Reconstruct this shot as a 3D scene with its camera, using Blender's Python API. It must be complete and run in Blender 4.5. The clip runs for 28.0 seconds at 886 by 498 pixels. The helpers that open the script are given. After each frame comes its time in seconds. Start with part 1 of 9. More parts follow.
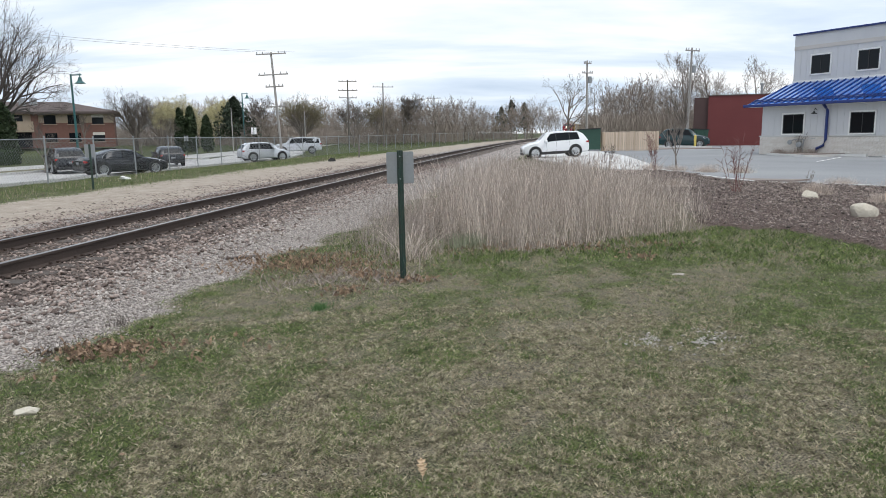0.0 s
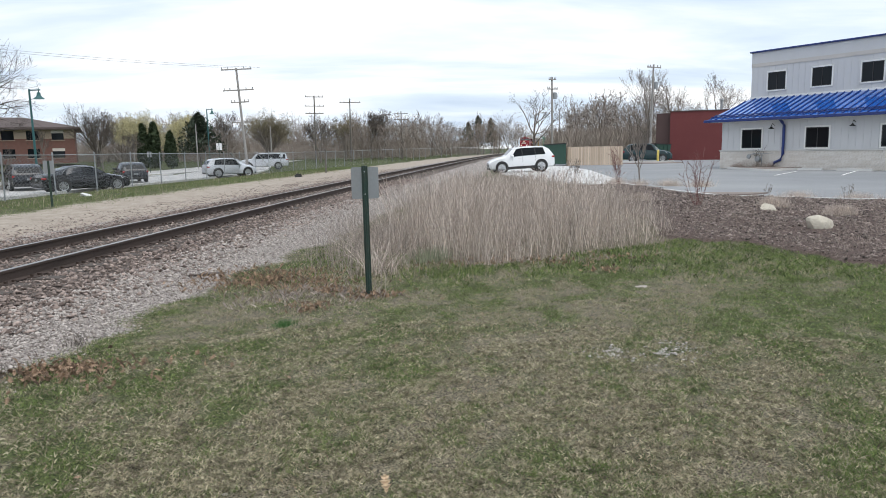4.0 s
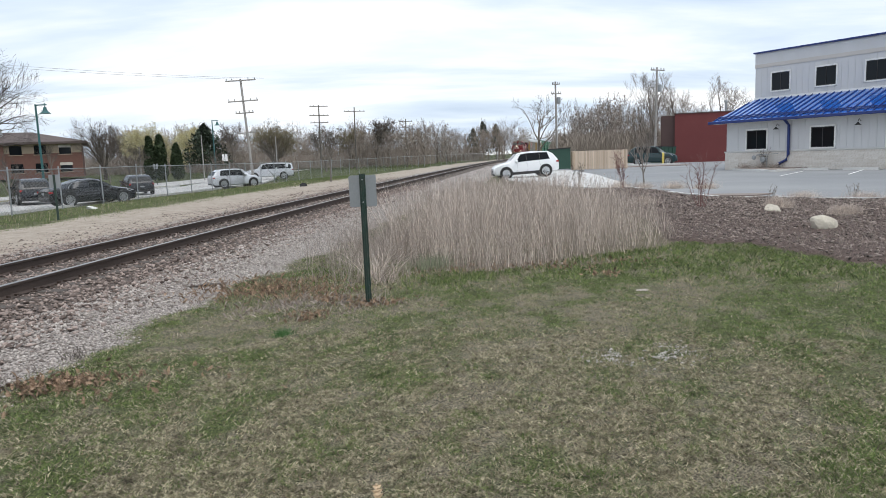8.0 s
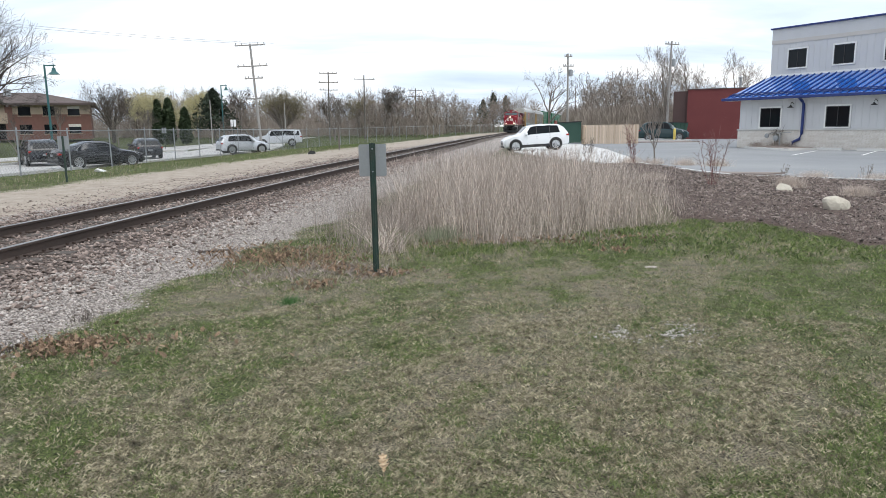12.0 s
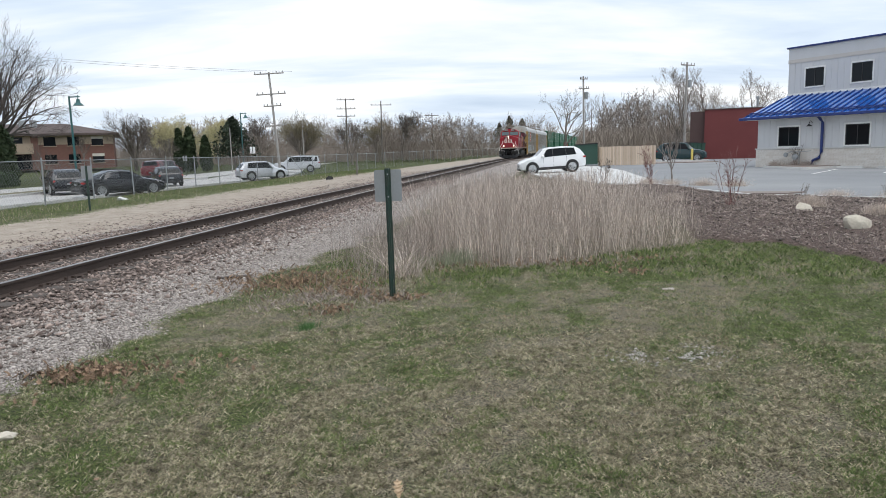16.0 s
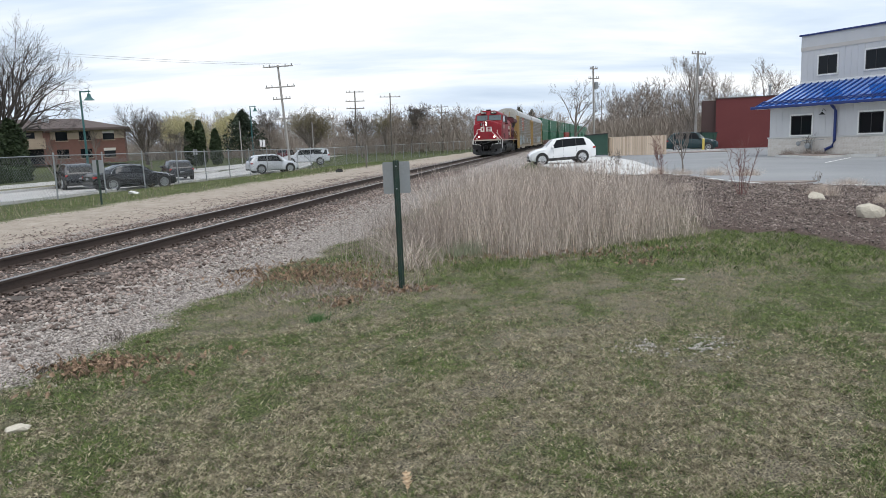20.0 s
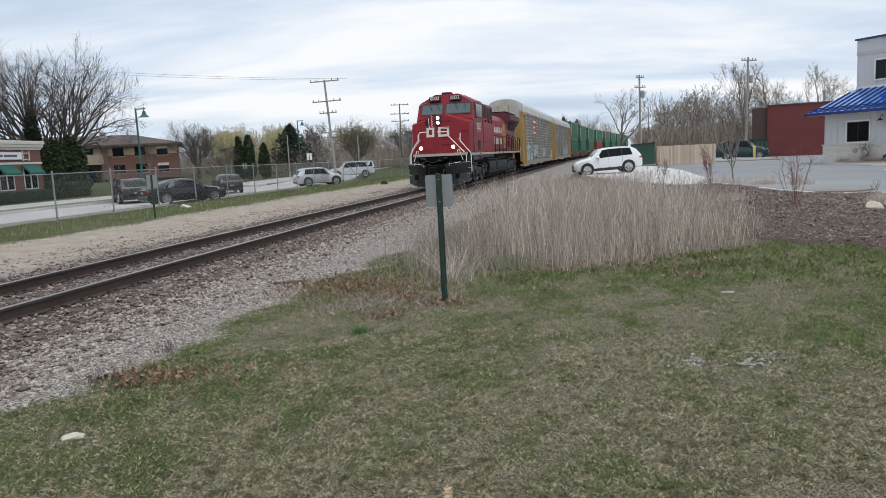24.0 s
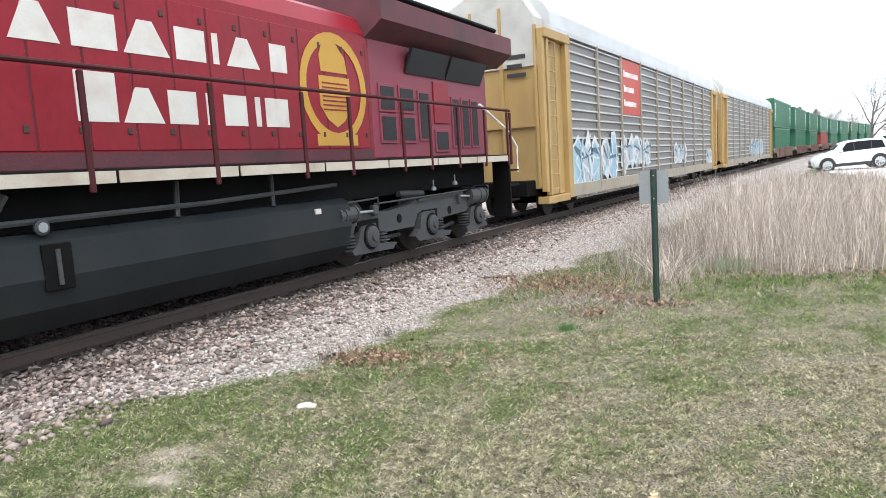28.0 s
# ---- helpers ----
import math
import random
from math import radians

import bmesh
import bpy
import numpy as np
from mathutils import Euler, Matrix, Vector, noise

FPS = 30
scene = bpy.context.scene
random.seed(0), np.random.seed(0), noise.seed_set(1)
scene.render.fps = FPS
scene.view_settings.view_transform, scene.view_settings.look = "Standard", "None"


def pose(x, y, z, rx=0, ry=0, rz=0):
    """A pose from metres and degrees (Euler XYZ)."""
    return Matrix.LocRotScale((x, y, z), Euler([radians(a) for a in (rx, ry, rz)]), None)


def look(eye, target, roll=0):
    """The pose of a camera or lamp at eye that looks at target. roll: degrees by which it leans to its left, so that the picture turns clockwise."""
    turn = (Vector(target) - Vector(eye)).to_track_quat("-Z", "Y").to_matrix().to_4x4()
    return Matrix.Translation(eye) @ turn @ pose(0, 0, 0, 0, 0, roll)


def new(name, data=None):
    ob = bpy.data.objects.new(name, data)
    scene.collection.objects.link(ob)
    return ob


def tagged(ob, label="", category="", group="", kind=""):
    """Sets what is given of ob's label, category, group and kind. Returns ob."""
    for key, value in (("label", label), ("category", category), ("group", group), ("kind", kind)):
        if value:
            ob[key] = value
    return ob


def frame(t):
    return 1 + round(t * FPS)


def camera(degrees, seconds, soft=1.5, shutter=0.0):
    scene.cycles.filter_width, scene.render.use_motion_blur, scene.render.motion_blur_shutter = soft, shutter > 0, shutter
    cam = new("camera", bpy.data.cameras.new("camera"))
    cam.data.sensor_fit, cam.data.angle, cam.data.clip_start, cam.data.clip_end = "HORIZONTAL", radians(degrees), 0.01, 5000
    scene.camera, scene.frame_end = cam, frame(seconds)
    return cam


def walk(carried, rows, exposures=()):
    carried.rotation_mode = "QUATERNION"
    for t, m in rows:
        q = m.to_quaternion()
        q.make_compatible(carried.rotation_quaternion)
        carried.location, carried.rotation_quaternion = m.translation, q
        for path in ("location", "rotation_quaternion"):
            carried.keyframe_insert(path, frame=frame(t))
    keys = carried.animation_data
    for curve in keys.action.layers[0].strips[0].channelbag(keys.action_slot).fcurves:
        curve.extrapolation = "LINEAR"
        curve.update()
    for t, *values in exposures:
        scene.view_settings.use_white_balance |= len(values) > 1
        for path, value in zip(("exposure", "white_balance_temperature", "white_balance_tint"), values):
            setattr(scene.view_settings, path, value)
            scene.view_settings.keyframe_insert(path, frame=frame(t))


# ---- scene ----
cam = camera(65.07, 28.0, soft=0.5)
ROWS = [
    (0, -0.000, -0.000, 1.660, -9.35, 0.90, -0.00),
    (0.5, -0.005, 0.003, 1.654, -9.27, 1.32, 0.07),
    (1, -0.000, 0.005, 1.656, -8.91, 1.59, 0.38),
    (1.5, -0.003, 0.004, 1.653, -8.81, 1.37, -0.10),
    (2, -0.001, 0.001, 1.659, -8.67, 1.11, -0.29),
    (2.5, 0.012, -0.003, 1.659, -8.58, 1.28, -0.56),
    (3, 0.014, -0.035, 1.665, -8.57, 1.51, -1.63),
    (3.5, 0.035, -0.010, 1.660, -8.57, 1.37, -2.72),
    (4, 0.033, -0.011, 1.658, -8.16, 1.03, -2.65),
    (4.5, 0.032, -0.016, 1.652, -8.63, 0.98, -1.80),
    (6.5, 0.073, -0.002, 1.659, -7.78, -1.27, -1.28),
    (7, 0.089, 0.006, 1.664, -8.00, -1.23, -2.99),
    (7.5, 0.103, 0.002, 1.658, -6.98, 0.73, -2.50),
    (8, 0.126, -0.000, 1.654, -7.60, 2.10, -2.20),
    (8.5, 0.152, 0.006, 1.651, -9.60, 1.41, 0.72),
    (9, 0.144, 0.012, 1.659, -9.53, 0.34, -0.94),
    (9.5, 0.069, 0.017, 1.662, -9.73, 0.31, -4.27),
    (10, 0.060, 0.022, 1.659, -10.22, -0.59, -4.31),
    (10.5, 0.086, 0.027, 1.658, -10.01, 0.17, -3.47),
    (11, 0.098, 0.028, 1.658, -9.31, 0.77, -2.78),
    (11.5, 0.101, 0.029, 1.655, -9.41, 0.63, -1.82),
    (12, 0.103, 0.034, 1.655, -9.95, 0.75, -1.46),
    (12.5, 0.104, 0.031, 1.656, -10.16, 0.88, -1.07),
    (14.5, 0.123, 0.021, 1.666, -8.82, 1.33, -0.00),
    (15, 0.129, 0.017, 1.662, -8.05, 1.68, 0.11),
    (15.5, 0.136, 0.014, 1.663, -7.88, 1.71, -0.17),
    (16, 0.130, 0.016, 1.665, -8.00, 1.61, -0.08),
    (16.5, 0.133, 0.014, 1.663, -8.18, 1.66, 0.06),
    (17, 0.137, 0.013, 1.664, -8.03, 1.63, 0.42),
    (17.5, 0.137, 0.016, 1.665, -8.26, 1.55, 0.42),
    (18, 0.137, 0.010, 1.661, -8.22, 1.96, 0.42),
    (18.5, 0.138, 0.011, 1.661, -8.37, 2.23, 0.58),
    (19, 0.139, 0.016, 1.662, -8.70, 1.98, 0.48),
    (19.5, 0.143, 0.020, 1.665, -8.53, 2.11, 0.53),
    (20, 0.144, 0.019, 1.663, -8.65, 2.07, 0.70),
    (20.5, 0.143, 0.018, 1.662, -8.99, 2.07, 0.48),
    (22.5, 0.175, 0.033, 1.681, -9.07, 4.27, 0.43),
    (23, 0.176, 0.041, 1.686, -8.72, 4.14, 1.52),
    (23.5, 0.173, 0.021, 1.688, -6.17, 3.74, 4.32),
    (24, 0.166, 0.016, 1.679, -7.58, 2.74, 4.33),
    (24.5, 0.166, 0.004, 1.673, -8.44, 2.81, 5.20),
    (25, 0.170, 0.006, 1.666, -9.38, 2.65, 6.26),
    (25.5, 0.162, 0.005, 1.669, -10.19, 1.81, 7.24),
    (26, 0.150, 0.005, 1.667, -10.44, 1.83, 7.99),
    (26.2, 0.143, 0.015, 1.656, -10.52, 1.24, 8.74),
    (26.5, 0.156, 0.040, 1.666, -14.21, -0.33, 11.16),
    (26.6, 0.154, 0.026, 1.659, -13.14, -0.42, 12.19),
    (27, 0.174, 0.019, 1.677, -9.45, 3.58, 13.09),
    (27.5, 0.166, -0.001, 1.682, -8.28, 3.03, 17.67),
    (28, 0.170, -0.018, 1.664, -6.81, 3.42, 21.48),
]
EXPOSURES = [(0.0, 0.36), (4.5, 0.42), (6.5, 0.36), (9.0, 0.46), (10.5, 0.58), (12.5, 0.50), (14.5, 0.34), (20.0, 0.34), (23.2, 0.36), (23.8, 0.16), (24.2, 0.16), (25.0, 0.46), (26.0, 0.78), (26.5, 1.02), (27.0, 1.28), (28.0, 1.45)]
walk(cam, [(t, pose(x, y, z, 90 + pitch, roll, yaw)) for t, x, y, z, pitch, roll, yaw in ROWS], EXPOSURES)

# ---- sky and light: a bright overcast spring day ----
world = bpy.data.worlds.new("overcast_sky")
scene.world = world
world.use_nodes = True
wn, wl = world.node_tree.nodes, world.node_tree.links
wn.clear()
sky = wn.new("ShaderNodeTexSky")
sky.sky_type, sky.sun_disc = "NISHITA", False
sky.sun_elevation, sky.sun_rotation = radians(68), radians(145)
sky.air_density, sky.dust_density = 1.0, 2.0
w_coord = wn.new("ShaderNodeTexCoord")
w_sep = wn.new("ShaderNodeSeparateXYZ")
wl.new(w_coord.outputs["Generated"], w_sep.inputs[0])
w_up = wn.new("ShaderNodeMath"); w_up.operation = "MAXIMUM"; w_up.inputs[1].default_value = 0.0
wl.new(w_sep.outputs["Z"], w_up.inputs[0])
w_add = wn.new("ShaderNodeMath"); w_add.operation = "ADD"; w_add.inputs[1].default_value = 0.13
wl.new(w_up.outputs[0], w_add.inputs[0])
w_px = wn.new("ShaderNodeMath"); w_px.operation = "DIVIDE"
wl.new(w_sep.outputs["X"], w_px.inputs[0]); wl.new(w_add.outputs[0], w_px.inputs[1])
w_py = wn.new("ShaderNodeMath"); w_py.operation = "DIVIDE"
wl.new(w_sep.outputs["Y"], w_py.inputs[0]); wl.new(w_add.outputs[0], w_py.inputs[1])
w_xyz = wn.new("ShaderNodeCombineXYZ")
wl.new(w_px.outputs[0], w_xyz.inputs[0]); wl.new(w_py.outputs[0], w_xyz.inputs[1])
w_map = wn.new("ShaderNodeMapping")
w_map.inputs["Rotation"].default_value = (0, 0, 0.35)
w_map.inputs["Scale"].default_value = (0.27, 0.62, 1.0)
wl.new(w_xyz.outputs[0], w_map.inputs[0])
w_noise = wn.new("ShaderNodeTexNoise")
w_noise.inputs["Scale"].default_value, w_noise.inputs["Detail"].default_value = 1.35, 7.0
w_noise.inputs["Roughness"].default_value, w_noise.inputs["Distortion"].default_value = 0.52, 0.35
wl.new(w_map.outputs[0], w_noise.inputs["Vector"])
w_ramp = wn.new("ShaderNodeValToRGB")
w_ramp.color_ramp.elements[0].position, w_ramp.color_ramp.elements[0].color = 0.36, (0.54, 0.65, 0.80, 1)
w_ramp.color_ramp.elements[1].position, w_ramp.color_ramp.elements[1].color = 0.60, (1.0, 1.02, 1.05, 1)
mid_cloud = w_ramp.color_ramp.elements.new(0.47)
mid_cloud.color = (0.71, 0.81, 0.94, 1)
wl.new(w_noise.outputs["Fac"], w_ramp.inputs[0])
bg_sky = wn.new("ShaderNodeBackground"); bg_sky.inputs["Strength"].default_value = 0.08
wl.new(sky.outputs[0], bg_sky.inputs["Color"])
bg_cloud = wn.new("ShaderNodeBackground"); bg_cloud.inputs["Strength"].default_value = 0.92
wl.new(w_ramp.outputs[0], bg_cloud.inputs["Color"])
w_mix = wn.new("ShaderNodeMixShader"); w_mix.inputs[0].default_value = 0.9
wl.new(bg_sky.outputs[0], w_mix.inputs[1]); wl.new(bg_cloud.outputs[0], w_mix.inputs[2])
w_out = wn.new("ShaderNodeOutputWorld")
wl.new(w_mix.outputs[0], w_out.inputs["Surface"])

sun = new("sun", bpy.data.lights.new("sun", "SUN"))
sun.data.energy, sun.data.angle, sun.data.color = 1.3, radians(45), (1.0, 0.98, 0.95)
sun.matrix_world = look((7, -6, 30), (0, 4, 0))


# ---- materials ----
def mat(name, c1, c2=None, scale=6.0, rough=0.7, bump=0.15, metal=0.0, fine=60.0, spread=0.5, dirt=None,
        dirt_scale=1.2, dirt_amount=0.5, stretch=(1, 1, 1), island=0.0, spec=0.5, bump_size=0.01, coat=0.0, each=0.0):
    """Two colours mixed by coarse and fine noise, a stain colour over them, and a fine relief."""
    m = bpy.data.materials.new(name)
    m.use_nodes = True
    nt = m.node_tree
    n, l = nt.nodes, nt.links
    b = n["Principled BSDF"]
    c2 = c2 or tuple(min(1, v * 1.25) for v in c1)
    co = n.new("ShaderNodeTexCoord")
    mp = n.new("ShaderNodeMapping")
    mp.inputs["Scale"].default_value = stretch
    l.new(co.outputs["Object"], mp.inputs[0])
    n1 = n.new("ShaderNodeTexNoise")
    n1.inputs["Scale"].default_value, n1.inputs["Detail"].default_value = scale, 5
    n2 = n.new("ShaderNodeTexNoise")
    n2.inputs["Scale"].default_value, n2.inputs["Detail"].default_value = fine, 3
    l.new(mp.outputs[0], n1.inputs["Vector"]); l.new(mp.outputs[0], n2.inputs["Vector"])
    mx = n.new("ShaderNodeMath"); mx.operation = "MULTIPLY_ADD"
    mx.inputs[1].default_value, mx.inputs[2].default_value = 0.5, 0.0
    l.new(n2.outputs["Fac"], mx.inputs[0])
    ad = n.new("ShaderNodeMath"); ad.operation = "MULTIPLY_ADD"; ad.inputs[1].default_value = 0.5
    l.new(n1.outputs["Fac"], ad.inputs[0]); l.new(mx.outputs[0], ad.inputs[2])
    src = ad.outputs[0]
    if island or each:
        island = island or each
        g = n.new("ShaderNodeObjectInfo" if each else "ShaderNodeNewGeometry")
        isl = n.new("ShaderNodeMath"); isl.operation = "MULTIPLY_ADD"
        isl.inputs[1].default_value = island
        l.new(g.outputs["Random" if each else "Random Per Island"], isl.inputs[0])
        sc = n.new("ShaderNodeMath"); sc.operation = "MULTIPLY_ADD"
        sc.inputs[1].default_value, sc.inputs[2].default_value = 1 - island, 0.0
        l.new(src, sc.inputs[0]); l.new(sc.outputs[0], isl.inputs[2])
        src = isl.outputs[0]
    r = n.new("ShaderNodeValToRGB")
    r.color_ramp.elements[0].position, r.color_ramp.elements[1].position = 0.5 - spread / 2, 0.5 + spread / 2
    r.color_ramp.elements[0].color, r.color_ramp.elements[1].color = (*c1, 1), (*c2, 1)
    l.new(src, r.inputs[0])
    col = r.outputs[0]
    if dirt:
        n3 = n.new("ShaderNodeTexNoise")
        n3.inputs["Scale"].default_value, n3.inputs["Detail"].default_value = dirt_scale, 6
        l.new(mp.outputs[0], n3.inputs["Vector"])
        rr = n.new("ShaderNodeValToRGB")
        rr.color_ramp.elements[0].position, rr.color_ramp.elements[1].position = 0.45, 0.72
        rr.color_ramp.elements[0].color = (0, 0, 0, 1)
        rr.color_ramp.elements[1].color = (dirt_amount,) * 3 + (1,)
        l.new(n3.outputs["Fac"], rr.inputs[0])
        mix = n.new("ShaderNodeMix"); mix.data_type = "RGBA"
        l.new(rr.outputs[0], mix.inputs[0]); l.new(col, mix.inputs[6])
        mix.inputs[7].default_value = (*dirt, 1)
        col = mix.outputs[2]
    l.new(col, b.inputs["Base Color"])
    b.inputs["Roughness"].default_value, b.inputs["Metallic"].default_value = rough, metal
    b.inputs["Specular IOR Level"].default_value = spec
    b.inputs["Coat Weight"].default_value = coat
    if bump:
        bp = n.new("ShaderNodeBump")
        bp.inputs["Strength"].default_value, bp.inputs["Distance"].default_value = bump, bump_size
        l.new(n2.outputs["Fac"], bp.inputs["Height"]); l.new(bp.outputs[0], b.inputs["Normal"])
    return m


def glass(name, tint=(0.02, 0.025, 0.03), rough=0.05, spec=0.35):
    m = bpy.data.materials.new(name)
    m.use_nodes = True
    b = m.node_tree.nodes["Principled BSDF"]
    b.inputs["Base Color"].default_value = (*tint, 1)
    b.inputs["Roughness"].default_value = rough
    b.inputs["Specular IOR Level"].default_value = spec
    return m


def glow(name, colour, strength):
    m = bpy.data.materials.new(name)
    m.use_nodes = True
    b = m.node_tree.nodes["Principled BSDF"]
    b.inputs["Base Color"].default_value = (*colour, 1)
    b.inputs["Emission Color"].default_value = (*colour, 1)
    b.inputs["Emission Strength"].default_value = strength
    return m


M_RAIL = mat("rusty_rail_steel", (0.035, 0.024, 0.019), (0.085, 0.058, 0.045), 5, 0.75, 0.3, fine=90, stretch=(1, 0.2, 1))
M_RAILTOP = mat("worn_rail_head", (0.22, 0.20, 0.19), (0.36, 0.34, 0.32), 3, 0.35, 0.05, metal=0.8, stretch=(1, 0.1, 1))
# Stone tones vary at random, spread wide to make up for weak shadows.
M_STONE = mat("ballast_stone", (0.070, 0.050, 0.042), (0.42, 0.335, 0.290), 9, 0.92, 0.4, fine=70, island=0.75, spread=0.85)
M_LIGHTSTONE = mat("limestone_chips", (0.12, 0.098, 0.085), (0.54, 0.485, 0.44), 9, 0.92, 0.3, fine=70, island=0.75, spread=0.85)
M_WOODTIE = mat("weathered_tie", (0.05, 0.04, 0.035), (0.12, 0.10, 0.085), 4, 0.9, 0.5, stretch=(1, 6, 6))
M_SPIKE = mat("rusty_iron", (0.03, 0.02, 0.016), (0.075, 0.05, 0.038), 8, 0.85, 0.3)
# Green and dry grass: the dirt colour only darkens random clumps of blades.
M_GREENBLADE = mat("green_grass", (0.036, 0.066, 0.015), (0.285, 0.362, 0.115), 9, 0.85, 0, island=0.6, spread=0.7, fine=38, dirt=(0.016, 0.027, 0.008), dirt_scale=10, dirt_amount=0.8)
M_VERGE = mat("verge_grass_blades", (0.055, 0.080, 0.024), (0.22, 0.27, 0.10), 9, 0.8, 0, island=0.5, spread=0.6, fine=38)
M_STRAW = mat("dry_grass", (0.10, 0.084, 0.055), (0.68, 0.605, 0.425), 9, 0.9, 0, island=0.6, spread=0.7, fine=38, dirt=(0.050, 0.040, 0.028), dirt_scale=12, dirt_amount=0.8)
M_REED = mat("dead_reed_stalk", (0.17, 0.132, 0.108), (0.95, 0.825, 0.72), 1.5, 0.9, 0, island=0.75, spread=0.9, fine=9)
M_REEDHEAD = mat("reed_seed_head", (0.12, 0.096, 0.082), (0.56, 0.478, 0.42), 1.5, 0.95, 0, island=0.65, spread=0.9, fine=9)
M_LEAF = mat("dead_oak_leaf", (0.062, 0.038, 0.025), (0.46, 0.315, 0.21), 4, 0.85, 0.2, island=0.75, spread=0.9)
M_BARK = mat("grey_bark", (0.13, 0.11, 0.095), (0.28, 0.245, 0.215), 5, 0.95, 0.5, stretch=(3, 3, 0.6))
M_TWIG = mat("brown_twigs", (0.061, 0.049, 0.041), (0.144, 0.122, 0.104), 0.15, 0.95, 0, island=0.4, spread=0.9)
M_WOODS = mat("bare_woodland", (0.135, 0.106, 0.088), (0.40, 0.345, 0.295), 0.05, 0.95, 0, island=0.5, spread=0.9, fine=0.4)
M_WILLOW = mat("yellow_willow_twigs", (0.34, 0.30, 0.15), (0.60, 0.55, 0.33), 0.3, 0.9, 0, island=0.5, spread=0.9)
M_CONIFER = mat("conifer_needles", (0.018, 0.028, 0.019), (0.060, 0.080, 0.048), 0.8, 0.9, 0, island=0.6, spread=0.9)
M_ARBOR = mat("arborvitae_foliage", (0.018, 0.034, 0.015), (0.070, 0.098, 0.042), 0.8, 0.9, 0, island=0.6, spread=0.9)
M_HEDGE = mat("clipped_hedge", (0.02, 0.04, 0.016), (0.065, 0.10, 0.04), 0.8, 0.9, 0, island=0.6, spread=0.9)
M_ASPHALT = mat("grey_asphalt", (0.18, 0.187, 0.195), (0.255, 0.263, 0.27), 0.35, 0.85, 0.3, fine=55, dirt=(0.34, 0.34, 0.335), dirt_scale=0.12)
M_CONCRETE = mat("pale_concrete", (0.50, 0.495, 0.48), (0.66, 0.655, 0.64), 0.6, 0.85, 0.2, fine=40, dirt=(0.42, 0.41, 0.38), dirt_scale=0.5, dirt_amount=0.35)
M_ROADCON = mat("road_concrete", (0.38, 0.37, 0.36), (0.52, 0.51, 0.49), 0.4, 0.85, 0.2, fine=40, dirt=(0.30, 0.28, 0.26), dirt_scale=0.3)
M_WHITEPAINT = mat("white_paint", (0.68, 0.68, 0.66), (0.80, 0.80, 0.78), 3, 0.6, 0.1)
M_POST = mat("dark_green_enamel_post", (0.010, 0.030, 0.022), (0.022, 0.052, 0.040), 9, 0.5, 0.1, dirt=(0.05, 0.04, 0.03), dirt_scale=6)
M_SIGNBACK = mat("bare_aluminium_sign_back", (0.259, 0.274, 0.288), (0.338, 0.353, 0.360), 4, 0.45, 0.05, metal=0.35, dirt=(0.216, 0.216, 0.209), dirt_scale=4)
M_GALV = mat("galvanised_steel", (0.26, 0.275, 0.285), (0.40, 0.415, 0.42), 6, 0.5, 0.1, metal=0.5)
M_ROCK = mat("pale_limestone_boulder", (0.45, 0.405, 0.32), (0.64, 0.60, 0.515), 4, 0.9, 0.6, fine=30, dirt=(0.360, 0.315, 0.243), dirt_scale=5, bump_size=0.02)
M_MULCHCHIP = mat("mulch_chips", (0.020, 0.015, 0.013), (0.39, 0.32, 0.282), 3, 0.95, 0.3, island=0.75, spread=0.9)
M_POLEWOOD = mat("weathered_pole_wood", (0.24, 0.225, 0.21), (0.40, 0.38, 0.36), 3, 0.9, 0.4, stretch=(6, 6, 0.5))
M_DARKPOLE = mat("dark_pole_wood", (0.11, 0.095, 0.085), (0.20, 0.18, 0.16), 3, 0.9, 0.4, stretch=(6, 6, 0.5))
M_FABRIC = mat("weathered_wire_fabric", (0.14, 0.145, 0.15), (0.22, 0.225, 0.23), 6, 0.6, 0)
M_WIRE = mat("black_cable", (0.16, 0.165, 0.17), (0.22, 0.225, 0.23), 3, 0.6, 0)
M_LAMPGREEN = mat("teal_painted_lamp", (0.018, 0.085, 0.085), (0.03, 0.12, 0.118), 4, 0.45, 0.05)
M_TYRE = mat("black_rubber", (0.018, 0.018, 0.018), (0.035, 0.035, 0.034), 8, 0.85, 0.2)
M_RIM = mat("alloy_rim", (0.42, 0.43, 0.44), (0.56, 0.57, 0.58), 6, 0.35, 0.05, metal=0.8)
M_BLACKPLASTIC = mat("black_trim", (0.016, 0.016, 0.017), (0.03, 0.03, 0.031), 8, 0.6, 0.1)
M_CARGLASS = glass("car_glass", (0.008, 0.010, 0.012), 0.05, 0.16)
M_PANE = glass("dark_window_pane", (0.010, 0.012, 0.014), 0.05, 0.2)
M_REDLAMP = mat("red_lamp_lens", (0.28, 0.012, 0.012), (0.36, 0.02, 0.018), 8, 0.25, 0)
M_CLEARLAMP = mat("clear_lamp_lens", (0.62, 0.64, 0.66), (0.76, 0.78, 0.80), 8, 0.2, 0)


